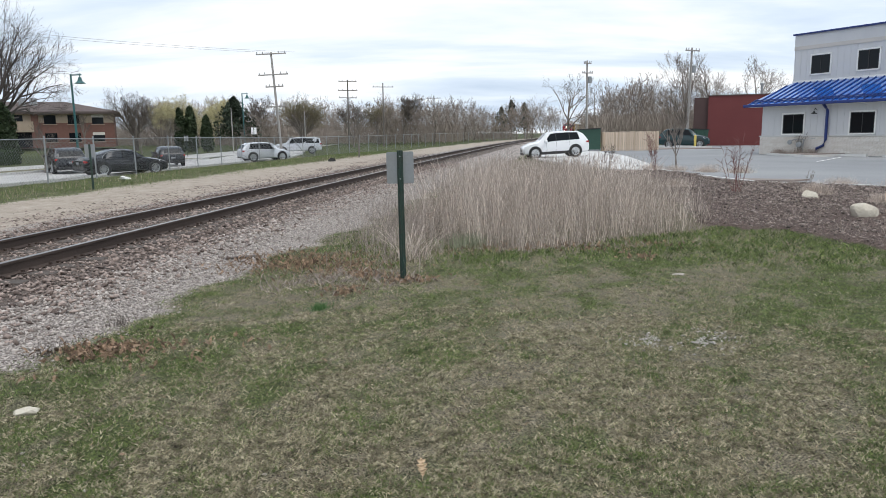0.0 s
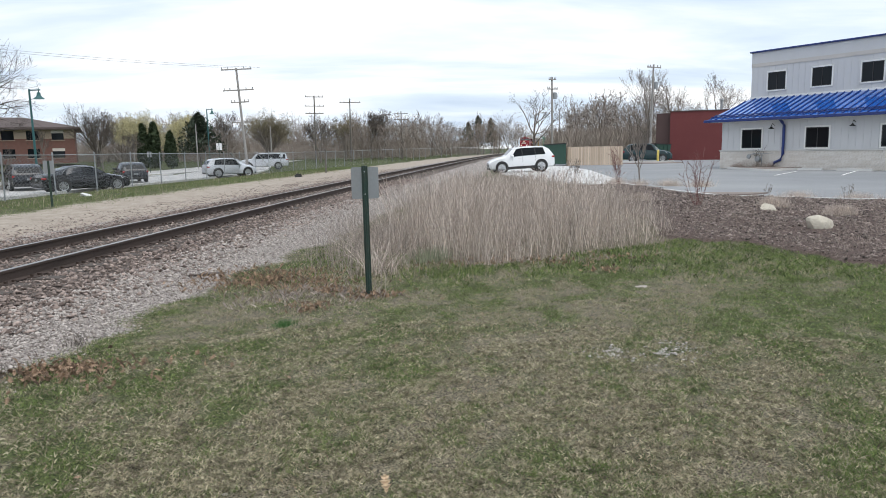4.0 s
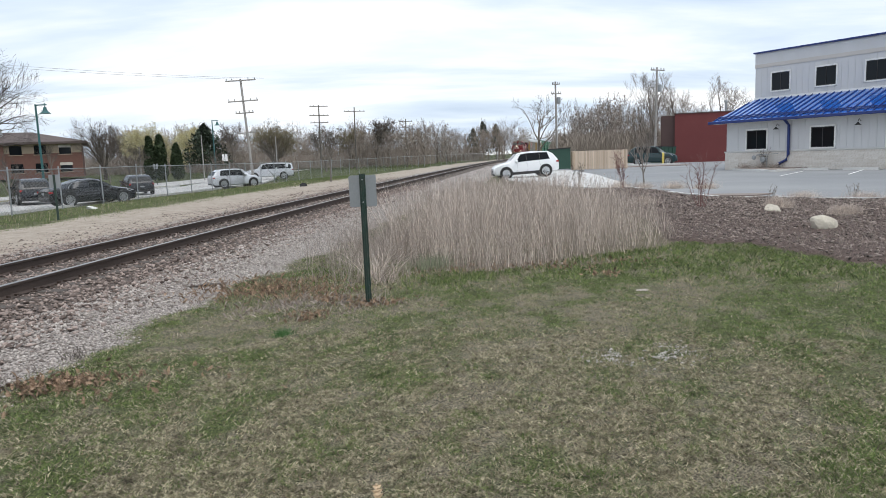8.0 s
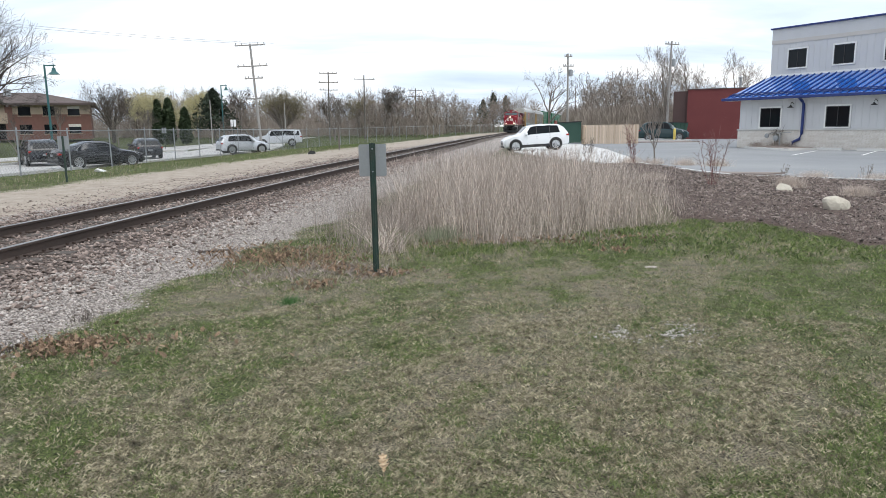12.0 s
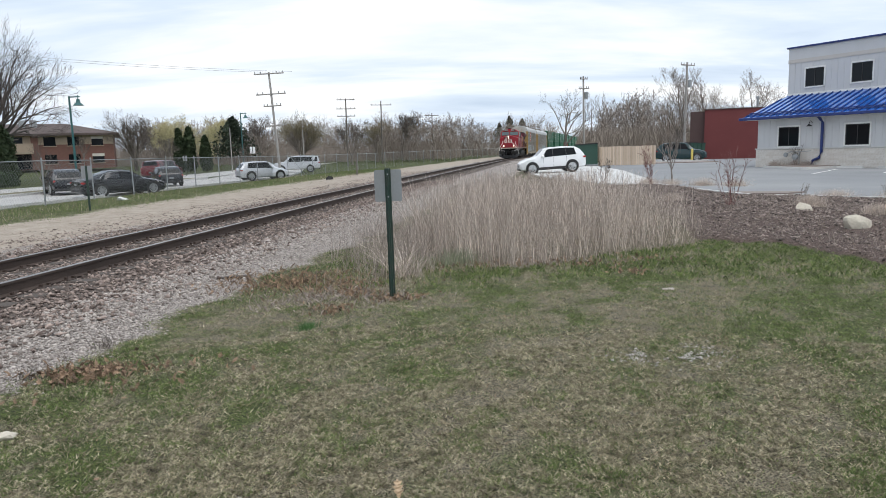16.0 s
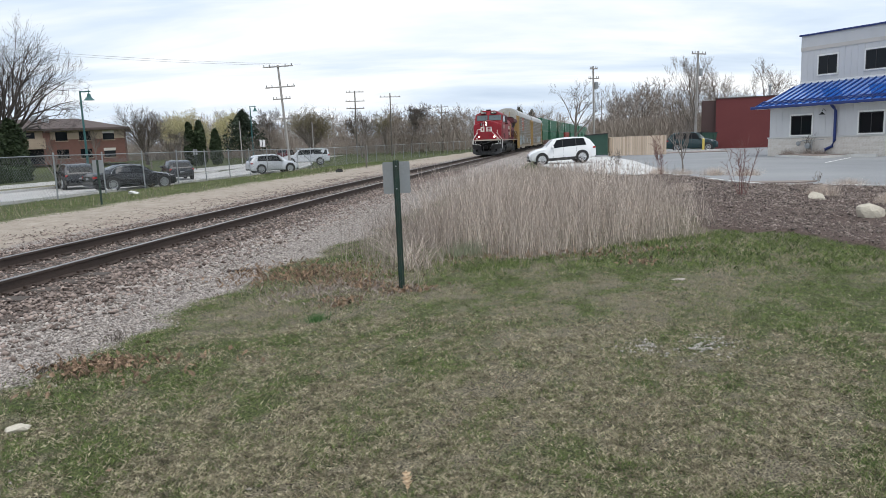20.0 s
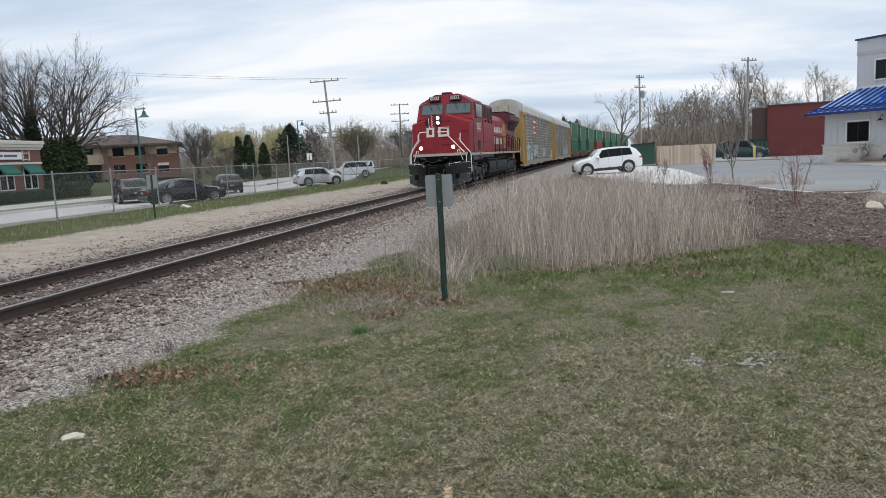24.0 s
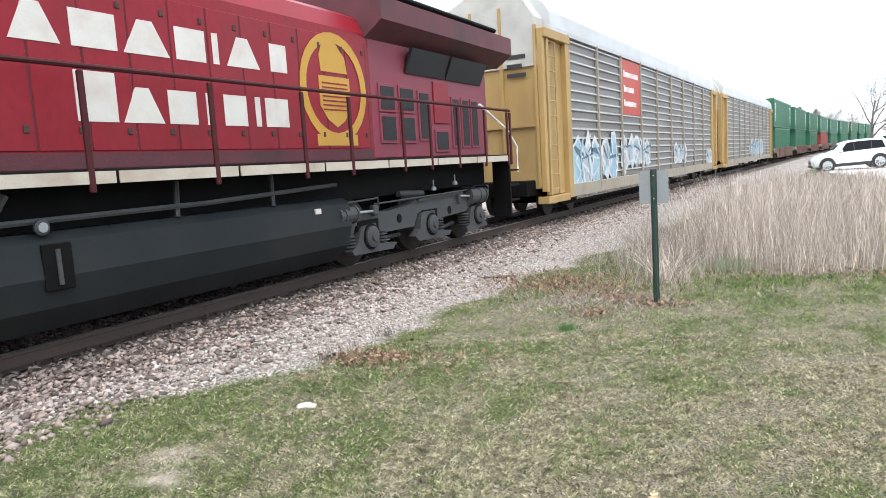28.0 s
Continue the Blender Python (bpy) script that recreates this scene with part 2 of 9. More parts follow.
# ---- mesh tools ----
class Mb:
    """Vertices and faces of one mesh, gathered piece by piece."""

    def __init__(self):
        self.v, self.f = [], []

    def add(self, verts, faces):
        o = len(self.v)
        self.v.extend(verts)
        self.f.extend([tuple(i + o for i in q) for q in faces])
        return self

    def box(self, x0, x1, y0, y1, z0, z1, b=0.0):
        if b <= 0:
            return self.add([(x0, y0, z0), (x1, y0, z0), (x1, y1, z0), (x0, y1, z0), (x0, y0, z1), (x1, y0, z1), (x1, y1, z1), (x0, y1, z1)],
                            [(3, 2, 1, 0), (4, 5, 6, 7), (0, 1, 5, 4), (1, 2, 6, 5), (2, 3, 7, 6), (3, 0, 4, 7)])
        vs, idx = [], {}
        for i, (x, sx) in enumerate(((x0, 1), (x1, -1))):
            for j, (y, sy) in enumerate(((y0, 1), (y1, -1))):
                for k, (z, sz) in enumerate(((z0, 1), (z1, -1))):
                    for a in range(3):
                        p = [x + sx * b, y + sy * b, z + sz * b]
                        p[a] = (x, y, z)[a]
                        idx[i, j, k, a] = len(vs)
                        vs.append(tuple(p))
        I = lambda i, j, k, a: idx[i, j, k, a]
        fs = []
        for s in (0, 1):
            q = [I(s, 0, 0, 0), I(s, 1, 0, 0), I(s, 1, 1, 0), I(s, 0, 1, 0)]; fs.append(tuple(q if s else q[::-1]))
            q = [I(0, s, 0, 1), I(0, s, 1, 1), I(1, s, 1, 1), I(1, s, 0, 1)]; fs.append(tuple(q if s else q[::-1]))
            q = [I(0, 0, s, 2), I(1, 0, s, 2), I(1, 1, s, 2), I(0, 1, s, 2)]; fs.append(tuple(q if s else q[::-1]))
        for p in (0, 1):
            for q in (0, 1):
                fs.append((I(0, p, q, 1), I(1, p, q, 1), I(1, p, q, 2), I(0, p, q, 2)))
                fs.append((I(p, 0, q, 0), I(p, 1, q, 0), I(p, 1, q, 2), I(p, 0, q, 2)))
                fs.append((I(p, q, 0, 0), I(p, q, 1, 0), I(p, q, 1, 1), I(p, q, 0, 1)))
                for r in (0, 1):
                    fs.append((I(p, q, r, 0), I(p, q, r, 1), I(p, q, r, 2)))
        return self.add(vs, list(dict.fromkeys(fs)))

    def prism(self, prof, a0, a1, axis="y", shift=(0, 0)):
        """A profile in the other two axes, drawn from a0 to a1 along axis. shift moves the far end of the profile."""
        n = len(prof)
        put = {"x": lambda a, p: (a, p[0], p[1]), "y": lambda a, p: (p[0], a, p[1]), "z": lambda a, p: (p[0], p[1], a)}[axis]
        vs = [put(a0, p) for p in prof] + [put(a1, (p[0] + shift[0], p[1] + shift[1])) for p in prof]
        fs = [tuple(range(n))[::-1], tuple(range(n, 2 * n))] + [(i, (i + 1) % n, n + (i + 1) % n, n + i) for i in range(n)]
        return self.add(vs, fs)

    def tube(self, pts, r, sides=8, r1=None, cap=True):
        pts = [Vector(p) for p in pts]
        n = len(pts)
        vs, fs = [], []
        for i, p in enumerate(pts):
            d = (pts[min(i + 1, n - 1)] - pts[max(i - 1, 0)]).normalized()
            u = d.cross(Vector((0, 0, 1)) if abs(d.z) < 0.9 else Vector((1, 0, 0))).normalized()
            w = u.cross(d)
            rad = r if r1 is None else r + (r1 - r) * i / max(1, n - 1)
            for k in range(sides):
                a = 2 * math.pi * k / sides
                vs.append(tuple(p + (u * math.cos(a) + w * math.sin(a)) * rad))
        for i in range(n - 1):
            for k in range(sides):
                fs.append((i * sides + k, i * sides + (k + 1) % sides, (i + 1) * sides + (k + 1) % sides, (i + 1) * sides + k))
        if cap:
            fs += [tuple(range(sides))[::-1], tuple(range((n - 1) * sides, n * sides))]
        return self.add(vs, fs)

    def lathe(self, prof, sides=16, centre=(0, 0, 0), axis="z"):
        """(radius, height) pairs turned about an axis."""
        vs, fs, n = [], [], len(prof)
        for r, h in prof:
            for k in range(sides):
                a = 2 * math.pi * k / sides
                p = (r * math.cos(a), r * math.sin(a), h)
                if axis == "y":
                    p = (p[0], p[2], p[1])
                elif axis == "x":
                    p = (p[2], p[0], p[1])
                vs.append(tuple(p[i] + centre[i] for i in range(3)))
        for i in range(n - 1):
            for k in range(sides):
                fs.append((i * sides + k, i * sides + (k + 1) % sides, (i + 1) * sides + (k + 1) % sides, (i + 1) * sides + k))
        fs += [tuple(range(sides))[::-1], tuple(range((n - 1) * sides, n * sides))]
        return self.add(vs, fs)

    def quad(self, a, b, c, d):
        return self.add([a, b, c, d], [(0, 1, 2, 3)])

    def slab(self, ring, z0, z1):
        """A flat polygon in plan with a thickness."""
        return self.prism(ring, z0, z1, "z")

    def turn(self, m):
        self.v = [tuple(m @ Vector(p)) for p in self.v]
        return self

    def mesh(self, name, material=None, smooth=False):
        me = bpy.data.meshes.new(name)
        me.from_pydata(self.v, [], self.f)
        bm = bmesh.new()
        bm.from_mesh(me)
        if len(bm.faces) < 4000:
            bmesh.ops.recalc_face_normals(bm, faces=bm.faces)
        bm.to_mesh(me)
        bm.free()
        if material:
            me.materials.append(material)
        if smooth:
            me.shade_smooth()
        return me


def part(name, mb, material, parent, label="", at=None, smooth=False):
    """One mesh object under a thing or a part."""
    ob = new(name, mb if isinstance(mb, bpy.types.Mesh) else mb.mesh(name, material, smooth))
    ob.parent = parent
    if at is not None:
        ob.matrix_basis = at
    return tagged(ob, label)


def thing(name, label, category, at=None, group="", kind=""):
    ob = new(name)
    ob.empty_display_size = 0.2
    if at is not None:
        ob.matrix_basis = at
    return tagged(ob, label, category, group, kind)


def single(name, mb, material, label, category, at=None, group="", kind="", smooth=False):
    ob = new(name, mb if isinstance(mb, bpy.types.Mesh) else mb.mesh(name, material, smooth))
    if at is not None:
        ob.matrix_basis = at
    return tagged(ob, label, category, group, kind)


def fast_mesh(name, verts, faces, material, smooth=False):
    """A large mesh out of arrays; faces all have the same count of corners."""
    me = bpy.data.meshes.new(name)
    nf, k = faces.shape
    me.vertices.add(len(verts)); me.loops.add(nf * k); me.polygons.add(nf)
    me.vertices.foreach_set("co", np.asarray(verts, np.float32).ravel())
    me.loops.foreach_set("vertex_index", np.asarray(faces, np.int32).ravel())
    me.polygons.foreach_set("loop_start", np.arange(0, nf * k, k, dtype=np.int32))
    me.polygons.foreach_set("loop_total", np.full(nf, k, np.int32))
    me.update(calc_edges=True)
    me.materials.append(material)
    if smooth:
        me.shade_smooth()
    return me


def text_mesh(body, size, extrude=0.004, bold=0.0, gap=1.0):
    """Letters in the built-in font as a mesh: x along the line, y up, centred."""
    cu = bpy.data.curves.new("letters", "FONT")
    cu.body, cu.size, cu.extrude, cu.align_x, cu.align_y, cu.offset = body, size, extrude, "CENTER", "CENTER", bold
    cu.resolution_u, cu.space_character = 3, gap
    ob = bpy.data.objects.new("letters", cu)
    scene.collection.objects.link(ob)
    me = bpy.data.meshes.new_from_object(ob.evaluated_get(bpy.context.evaluated_depsgraph_get()))
    bpy.data.objects.remove(ob)
    me.materials.clear()
    return me


# ---- the plan: x to the right, y ahead, z up; the lawn is z = 0 ----
RAIL_Z = 0.19
CURVE = (-7.2055, 5.4908, 2.3328, -0.7753, 0.11135)


def track_x(y):
    """The middle of the track."""
    y = np.asarray(y, float)
    u = np.clip(y, 0, 187) / 50
    x = CURVE[0] + CURVE[1] * u + CURVE[2] * u**2 + CURVE[3] * u**3 + CURVE[4] * u**4
    return x + np.minimum(y, 0) * CURVE[1] / 50 + np.maximum(y - 187, 0) * 0.25


def track_z(y):
    return RAIL_Z + 0.0015 * np.maximum(np.asarray(y, float) - 30, 0)


TY = np.arange(-120, 620, 0.1)
TX = track_x(TY)
TS = np.concatenate([[0], np.cumsum(np.hypot(np.diff(TX), np.diff(TY)))])


def along(s):
    """The place on the track at the way s."""
    y = np.interp(s, TS, TY)
    return float(np.interp(y, TY, TX)), float(y), float(track_z(y))


def way_of(y):
    return float(np.interp(y, TY, TS))


def beside(x, y):
    """How far a point lies to the right of the track's middle."""
    slope = (track_x(y + 0.5) - track_x(y - 0.5))
    return (x - track_x(y)) / np.sqrt(1 + slope**2)


def smooth(a, lo, hi):
    t = np.clip((a - lo) / (hi - lo), 0, 1)
    return t * t * (3 - 2 * t)


def inside(x, y, ring):
    """Which points lie in a polygon."""
    x, y = np.asarray(x, float), np.asarray(y, float)
    r = np.zeros(x.shape, bool)
    for (ax, ay), (bx, by) in zip(ring, ring[1:] + ring[:1]):
        if ay != by:
            r ^= ((ay > y) != (by > y)) & (x < (bx - ax) * (y - ay) / (by - ay) + ax)
    return r


def lawn_edge(y):
    """Where the gravel meets the lawn, from the track's middle."""
    y = np.asarray(y, float)
    return np.interp(y, [2, 3.6, 4.6, 5.4, 7, 9.5, 11.6, 13, 16, 22, 30, 40], [2.4, 2.45, 3.1, 3.7, 3.5, 3.7, 3.9, 4.3, 4.1, 4.3, 5.0, 5.5]) \
        + 0.10 * np.sin(y * 3.1) + 0.06 * np.sin(y * 7.7 + 1)


MULCH = [(4.4, 11.8), (5.54, 11.0), (5.9, 9.1), (7.0, 7.6), (12, 5), (30, -4), (40, 0), (16, 16.5), (11.95, 18.8), (9.6, 21.1), (8.9, 28.6), (6.5, 30), (5.4, 22), (5.2, 15)]
LOT = [(8.9, 28.8), (9.45, 21.3), (11.95, 18.9), (16, 16.6), (42, 1), (90, 20), (70, 100), (34, 92), (22, 78), (10.5, 66), (10.3, 40), (9.7, 33)]
REEDS = [(-0.5, 11.6), (0.05, 10.6), (0.6, 10.0), (1.2, 9.6), (1.9, 10.0), (2.7, 10.6), (3.6, 11.2), (4.6, 11.7), (5.1, 13.5), (5.6, 17), (5.8, 22), (5.2, 28), (4.4, 33), (2.6, 34), (1.7, 28), (0.7, 20), (-0.2, 15)]
APRON = [(6.0, 47.0), (5.8, 44.5), (6.0, 40.5), (6.3, 37.0), (6.8, 33.6), (7.5, 30.9), (8.2, 29.4), (8.95, 28.7), (9.35, 30), (9.9, 33), (10.5, 36), (11.3, 41), (12.3, 47), (13.3, 59), (12.5, 66), (9.0, 64)]


def ground_z(x, y):
    d = beside(x, y)
    left = np.interp(-d, [0, 2.2, 8, 13, 16, 45, 60, 110, 400], [0, 0, -0.08, -0.15, -0.33, -0.33, -0.1, 0.75, 0.9])
    right = 0.05 * smooth(d, 8, 14)
    z = np.where(d < 0, left, right)
    z = z + np.where(inside(x, y, MULCH), 0.06, 0.0)
    z = z + 0.0015 * np.maximum(y - 30, 0) * np.exp(-(d / 14.0) ** 2)
    z = z - np.where(inside(x, y, LOT), 0.14, np.where(inside(x, y, APRON), 0.07, 0.0))
    near = np.hypot(x, y - 6) < 40
    z = z + near * (0.012 * np.sin(x * 2.1 + y * 1.3) + 0.010 * np.sin(x * 4.7 - y * 3.9) + 0.015 * np.sin(0.9 * x - 0.7 * y)) * (np.abs(d) > 2.3)
    return z


# ---- ground ----
def ground_material():
    m = bpy.data.materials.new("ground_surface")
    m.use_nodes = True
    n, l = m.node_tree.nodes, m.node_tree.links
    b = n["Principled BSDF"]
    b.inputs["Roughness"].default_value = 0.95
    b.inputs["Specular IOR Level"].default_value = 0.2
    co = n.new("ShaderNodeTexCoord")

    def noise_tex(scale, detail=5, rough=0.6):
        t = n.new("ShaderNodeTexNoise")
        t.inputs["Scale"].default_value, t.inputs["Detail"].default_value, t.inputs["Roughness"].default_value = scale, detail, rough
        l.new(co.outputs["Object"], t.inputs["Vector"])
        return t.outputs["Fac"]

    def ramp(fac, stops):
        r = n.new("ShaderNodeValToRGB")
        els = r.color_ramp.elements
        while len(els) < len(stops):
            els.new(0.5)
        for e, (p, c) in zip(els, stops):
            e.position, e.color = p, (*c, 1)
        l.new(fac, r.inputs[0])
        return r.outputs[0]

    def mixc(fac, a, c):
        x = n.new("ShaderNodeMix"); x.data_type = "RGBA"
        l.new(fac, x.inputs[0]); l.new(a, x.inputs[6]); l.new(c, x.inputs[7])
        return x.outputs[2]

    def math_node(op, a, c, clamp=False):
        x = n.new("ShaderNodeMath"); x.operation = op; x.use_clamp = clamp
        for i, v in enumerate((a, c)):
            if isinstance(v, (int, float)):
                x.inputs[i].default_value = v
            else:
                l.new(v, x.inputs[i])
        return x.outputs[0]

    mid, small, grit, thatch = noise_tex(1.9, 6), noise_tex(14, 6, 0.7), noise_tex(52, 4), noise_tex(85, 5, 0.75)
    # Near-black low ends put the shade between grass blades into the soil colour.
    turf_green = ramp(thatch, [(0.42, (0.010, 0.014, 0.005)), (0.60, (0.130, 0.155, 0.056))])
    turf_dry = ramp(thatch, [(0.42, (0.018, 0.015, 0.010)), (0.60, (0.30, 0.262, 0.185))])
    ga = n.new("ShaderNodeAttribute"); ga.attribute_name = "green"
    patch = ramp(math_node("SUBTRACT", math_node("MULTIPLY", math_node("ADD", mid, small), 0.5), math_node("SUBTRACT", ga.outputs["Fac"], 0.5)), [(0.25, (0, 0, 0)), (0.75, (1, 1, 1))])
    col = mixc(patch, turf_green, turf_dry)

    def masked(colour, attr, softness):
        nonlocal col
        a = n.new("ShaderNodeAttribute"); a.attribute_name = attr
        edge = math_node("ADD", a.outputs["Fac"], math_node("MULTIPLY", math_node("SUBTRACT", mid, 0.5), 0.9))
        edge = math_node("ADD", edge, math_node("MULTIPLY", math_node("SUBTRACT", small, 0.5), 0.5))
        f = math_node("DIVIDE", math_node("SUBTRACT", edge, 0.5 - softness), 2 * softness, True)
        col = mixc(f, col, colour)

    masked(ramp(math_node("ADD", math_node("MULTIPLY", mid, 0.5), math_node("MULTIPLY", small, 0.5)),
                [(0.35, (0.25, 0.21, 0.168)), (0.62, (0.42, 0.365, 0.305))]), "dirt", 0.25)
    # Gravel and ballast: the dark ends hold the shade of gaps between stones.
    masked(ramp(grit, [(0.36, (0.040, 0.033, 0.029)), (0.5, (0.26, 0.228, 0.205)), (0.64, (0.54, 0.49, 0.445))]), "gravel", 0.15)
    masked(ramp(grit, [(0.36, (0.022, 0.017, 0.015)), (0.64, (0.20, 0.162, 0.140))]), "ballast", 0.12)
    masked(ramp(grit, [(0.36, (0.022, 0.015, 0.013)), (0.64, (0.17, 0.124, 0.106))]), "mulch", 0.12)
    l.new(col, b.inputs["Base Color"])
    bp = n.new("ShaderNodeBump")
    bp.inputs["Strength"].default_value, bp.inputs["Distance"].default_value = 0.7, 0.03
    l.new(math_node("ADD", small, math_node("MULTIPLY", grit, 0.5)), bp.inputs["Height"])
    l.new(bp.outputs[0], b.inputs["Normal"])
    return m


WAVES = np.random.default_rng(4).uniform(0, 6.283, (22, 2))


def lumps(x, y):
    """A soft pattern of uneven patches, about 0 to 1."""
    out = 0.5
    for k, (a, ph) in enumerate(WAVES):
        f = 0.7 * 1.24**k
        u = x * math.cos(a) + y * math.sin(a)
        w = y * math.cos(a) - x * math.sin(a)
        out = out + 0.19 * 0.97**k * (0.4 if k < 4 else 1.0) * np.sin(f * u + ph + 1.3 * np.sin(0.6 * f * w + 2 * ph))
    return out


def greenness(x, y):
    """How green the grass is: greener by the gravel's edge, at the near rim and before the reeds."""
    d = beside(x, y) - lawn_edge(y)
    r = np.hypot(x, y)
    g = 0.40 * lumps(x, y) + 0.26 + 0.52 * (lumps(x * 3.4 + 7, y * 3.4) - 0.5) + 0.30 * (1 - smooth(d, 0.3, 1.6)) * (1 - smooth(y, 5.6, 6.6)) + 0.20 * (1 - smooth(r, 2.3, 3.1)) \
        + 0.10 * smooth(y, 7.4, 8.6) * smooth(x, -0.6, 0.8) + 0.16 * smooth(x - 0.25 * y, 1.2, 2.4)
    g = g - 0.12 * np.exp(-((x - 1.2) / 1.5) ** 2 - ((y - 4.8) / 1.2) ** 2)
    g = g - 0.30 * np.exp(-((x + 1.3) / 0.75) ** 2 - ((y - 8.2) / 1.1) ** 2)
    g = g + 0.22 * (1 - smooth(x, -2.2, -1.2)) * (1 - smooth(y, 3.6, 4.6))
    g = np.where(d < -8, 0.62 + 0.3 * (lumps(x, y) - 0.5), g)
    g = np.where(inside(x, y, REEDS), 0.05, g)
    return np.where(r > 40, 0.75, g)


def bare(x, y):
    """Worn patch of pale soil in the near lawn."""
    return np.exp(-(((x + 2.96) / 0.26) ** 2 + ((y - 3.12) / 0.17) ** 2)) + np.exp(-(((x + 2.78) / 0.30) ** 2 + ((y - 2.78) / 0.16) ** 2))


def build_ground():
    xs = np.unique(np.concatenate([-np.geomspace(16, 2500, 30), np.arange(-60, -16, 2.0), np.arange(-16, 14, 0.2), np.arange(14, 60, 2.0), np.geomspace(60, 2500, 26)]))
    ys = np.unique(np.concatenate([-np.geomspace(6, 2500, 22), np.arange(-6, 32, 0.2), np.arange(32, 90, 1.5), np.geomspace(90, 4200, 34)]))
    gx, gy = np.meshgrid(xs, ys)
    gz = ground_z(gx, gy)
    d = beside(gx, gy)
    nx, ny = len(xs), len(ys)
    i = (np.arange(ny - 1)[:, None] * nx + np.arange(nx - 1)[None, :]).ravel()
    faces = np.stack([i, i + 1, i + nx + 1, i + nx], 1)
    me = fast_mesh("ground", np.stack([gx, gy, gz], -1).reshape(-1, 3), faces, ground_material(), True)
    masks = {
        "ballast": 1 - smooth(np.abs(d), 1.9, 2.5),
        "gravel": (1 - smooth(d - lawn_edge(gy), -0.35, 0.35)) * (d > 0) + (1 - smooth(-d, 2.2, 3.4)) * (d <= 0),
        "dirt": (1 - smooth(-d, 6.0 + 0.05 * np.clip(gy, 0, 40), 7.8 + 0.05 * np.clip(gy, 0, 40))) * (d <= 0) + 0.72 * bare(gx, gy) * (d > 0),
        "mulch": inside(gx, gy, MULCH).astype(float),
        "green": greenness(gx, gy),
    }
    for key, val in masks.items():
        me.attributes.new(key, "FLOAT", "POINT").data.foreach_set("value", val.astype(np.float32).ravel())
    tagged(new("ground", me), "patchy spring lawn with gravel, dirt and mulch beds", "ground", kind="structure")


build_ground()


def strip_mesh(prof, y0, y1, step, off, base):
    """A profile (across, up) carried along the track at an offset from its middle."""
    ys = np.arange(y0, y1 + step, step)
    sl = (track_x(ys + 0.5) - track_x(ys - 0.5))
    nx, ny = 1 / np.sqrt(1 + sl**2), -sl / np.sqrt(1 + sl**2)
    vs = []
    for y, a, b, cx, cz in zip(ys, nx, ny, track_x(ys), track_z(ys)):
        for p, q in prof:
            vs.append((cx + a * (off + p), y + b * (off + p), cz + base + q))
    k, fs = len(prof), []
    for i in range(len(ys) - 1):
        for j in range(k):
            fs.append((i * k + j, i * k + (j + 1) % k, (i + 1) * k + (j + 1) % k, (i + 1) * k + j))
    m = Mb()
    m.add(vs, fs)
    return m


RAIL_PROFILE = [(-0.075, -0.178), (0.075, -0.178), (0.075, -0.165), (0.012, -0.145), (0.010, -0.045), (0.037, -0.035), (0.037, -0.008), (-0.037, -0.008), (-0.037, -0.035), (-0.010, -0.045), (-0.012, -0.145), (-0.075, -0.165)]
track = thing("railway_track", "single railway track of rusty steel rails in ballast", "railway track", kind="structure")
for side in (-1, 1):
    r = part("rail", strip_mesh(RAIL_PROFILE, -14, 330, 1.0, side * 0.755, 0.0), M_RAIL, track, "rust-brown steel rail")
    part("rail_head", strip_mesh([(-0.034, -0.006), (0.034, -0.006), (0.030, 0.0), (-0.030, 0.0)], -14, 330, 1.0, side * 0.755, 0.0), M_RAILTOP, r, "worn shiny running surface")


def at_track(s, off=0.0, z=0.0):
    x, y, tz = along(s)
    x2, y2, _ = along(s + 0.5)
    x1, y1, _ = along(s - 0.5)
    h = math.atan2(y2 - y1, x2 - x1)
    return Matrix.Translation((x + off * math.sin(h), y - off * math.cos(h), tz + z)) @ pose(0, 0, 0, 0, 0, math.degrees(h) - 90)


tie_me = Mb().box(-1.28, 1.28, -0.115, 0.115, -0.33, -0.172, 0.012).mesh("sleeper", M_WOODTIE)
plate = Mb()
for sx in (-1, 1):
    plate.box(sx * 0.755 - 0.17, sx * 0.755 + 0.17, -0.09, 0.09, -0.175, -0.160, 0.003)
    for e in (-1, 1):
        plate.box(sx * 0.755 + e * 0.10 - 0.02, sx * 0.755 + e * 0.10 + 0.02, -0.05, -0.015, -0.165, -0.125, 0.004)
        plate.box(sx * 0.755 + e * 0.085 - 0.025, sx * 0.755 + e * 0.085 + 0.025, 0.125, 0.165, -0.185, -0.135, 0.006)
plate_me = plate.mesh("tie_plate", M_SPIKE)
s0 = way_of(1.0)
for k in range(150):
    part("sleeper", tie_me, None, track, at=at_track(s0 + 0.52 * k))
    part("tie_plate", plate_me, None, track, at=at_track(s0 + 0.52 * k))


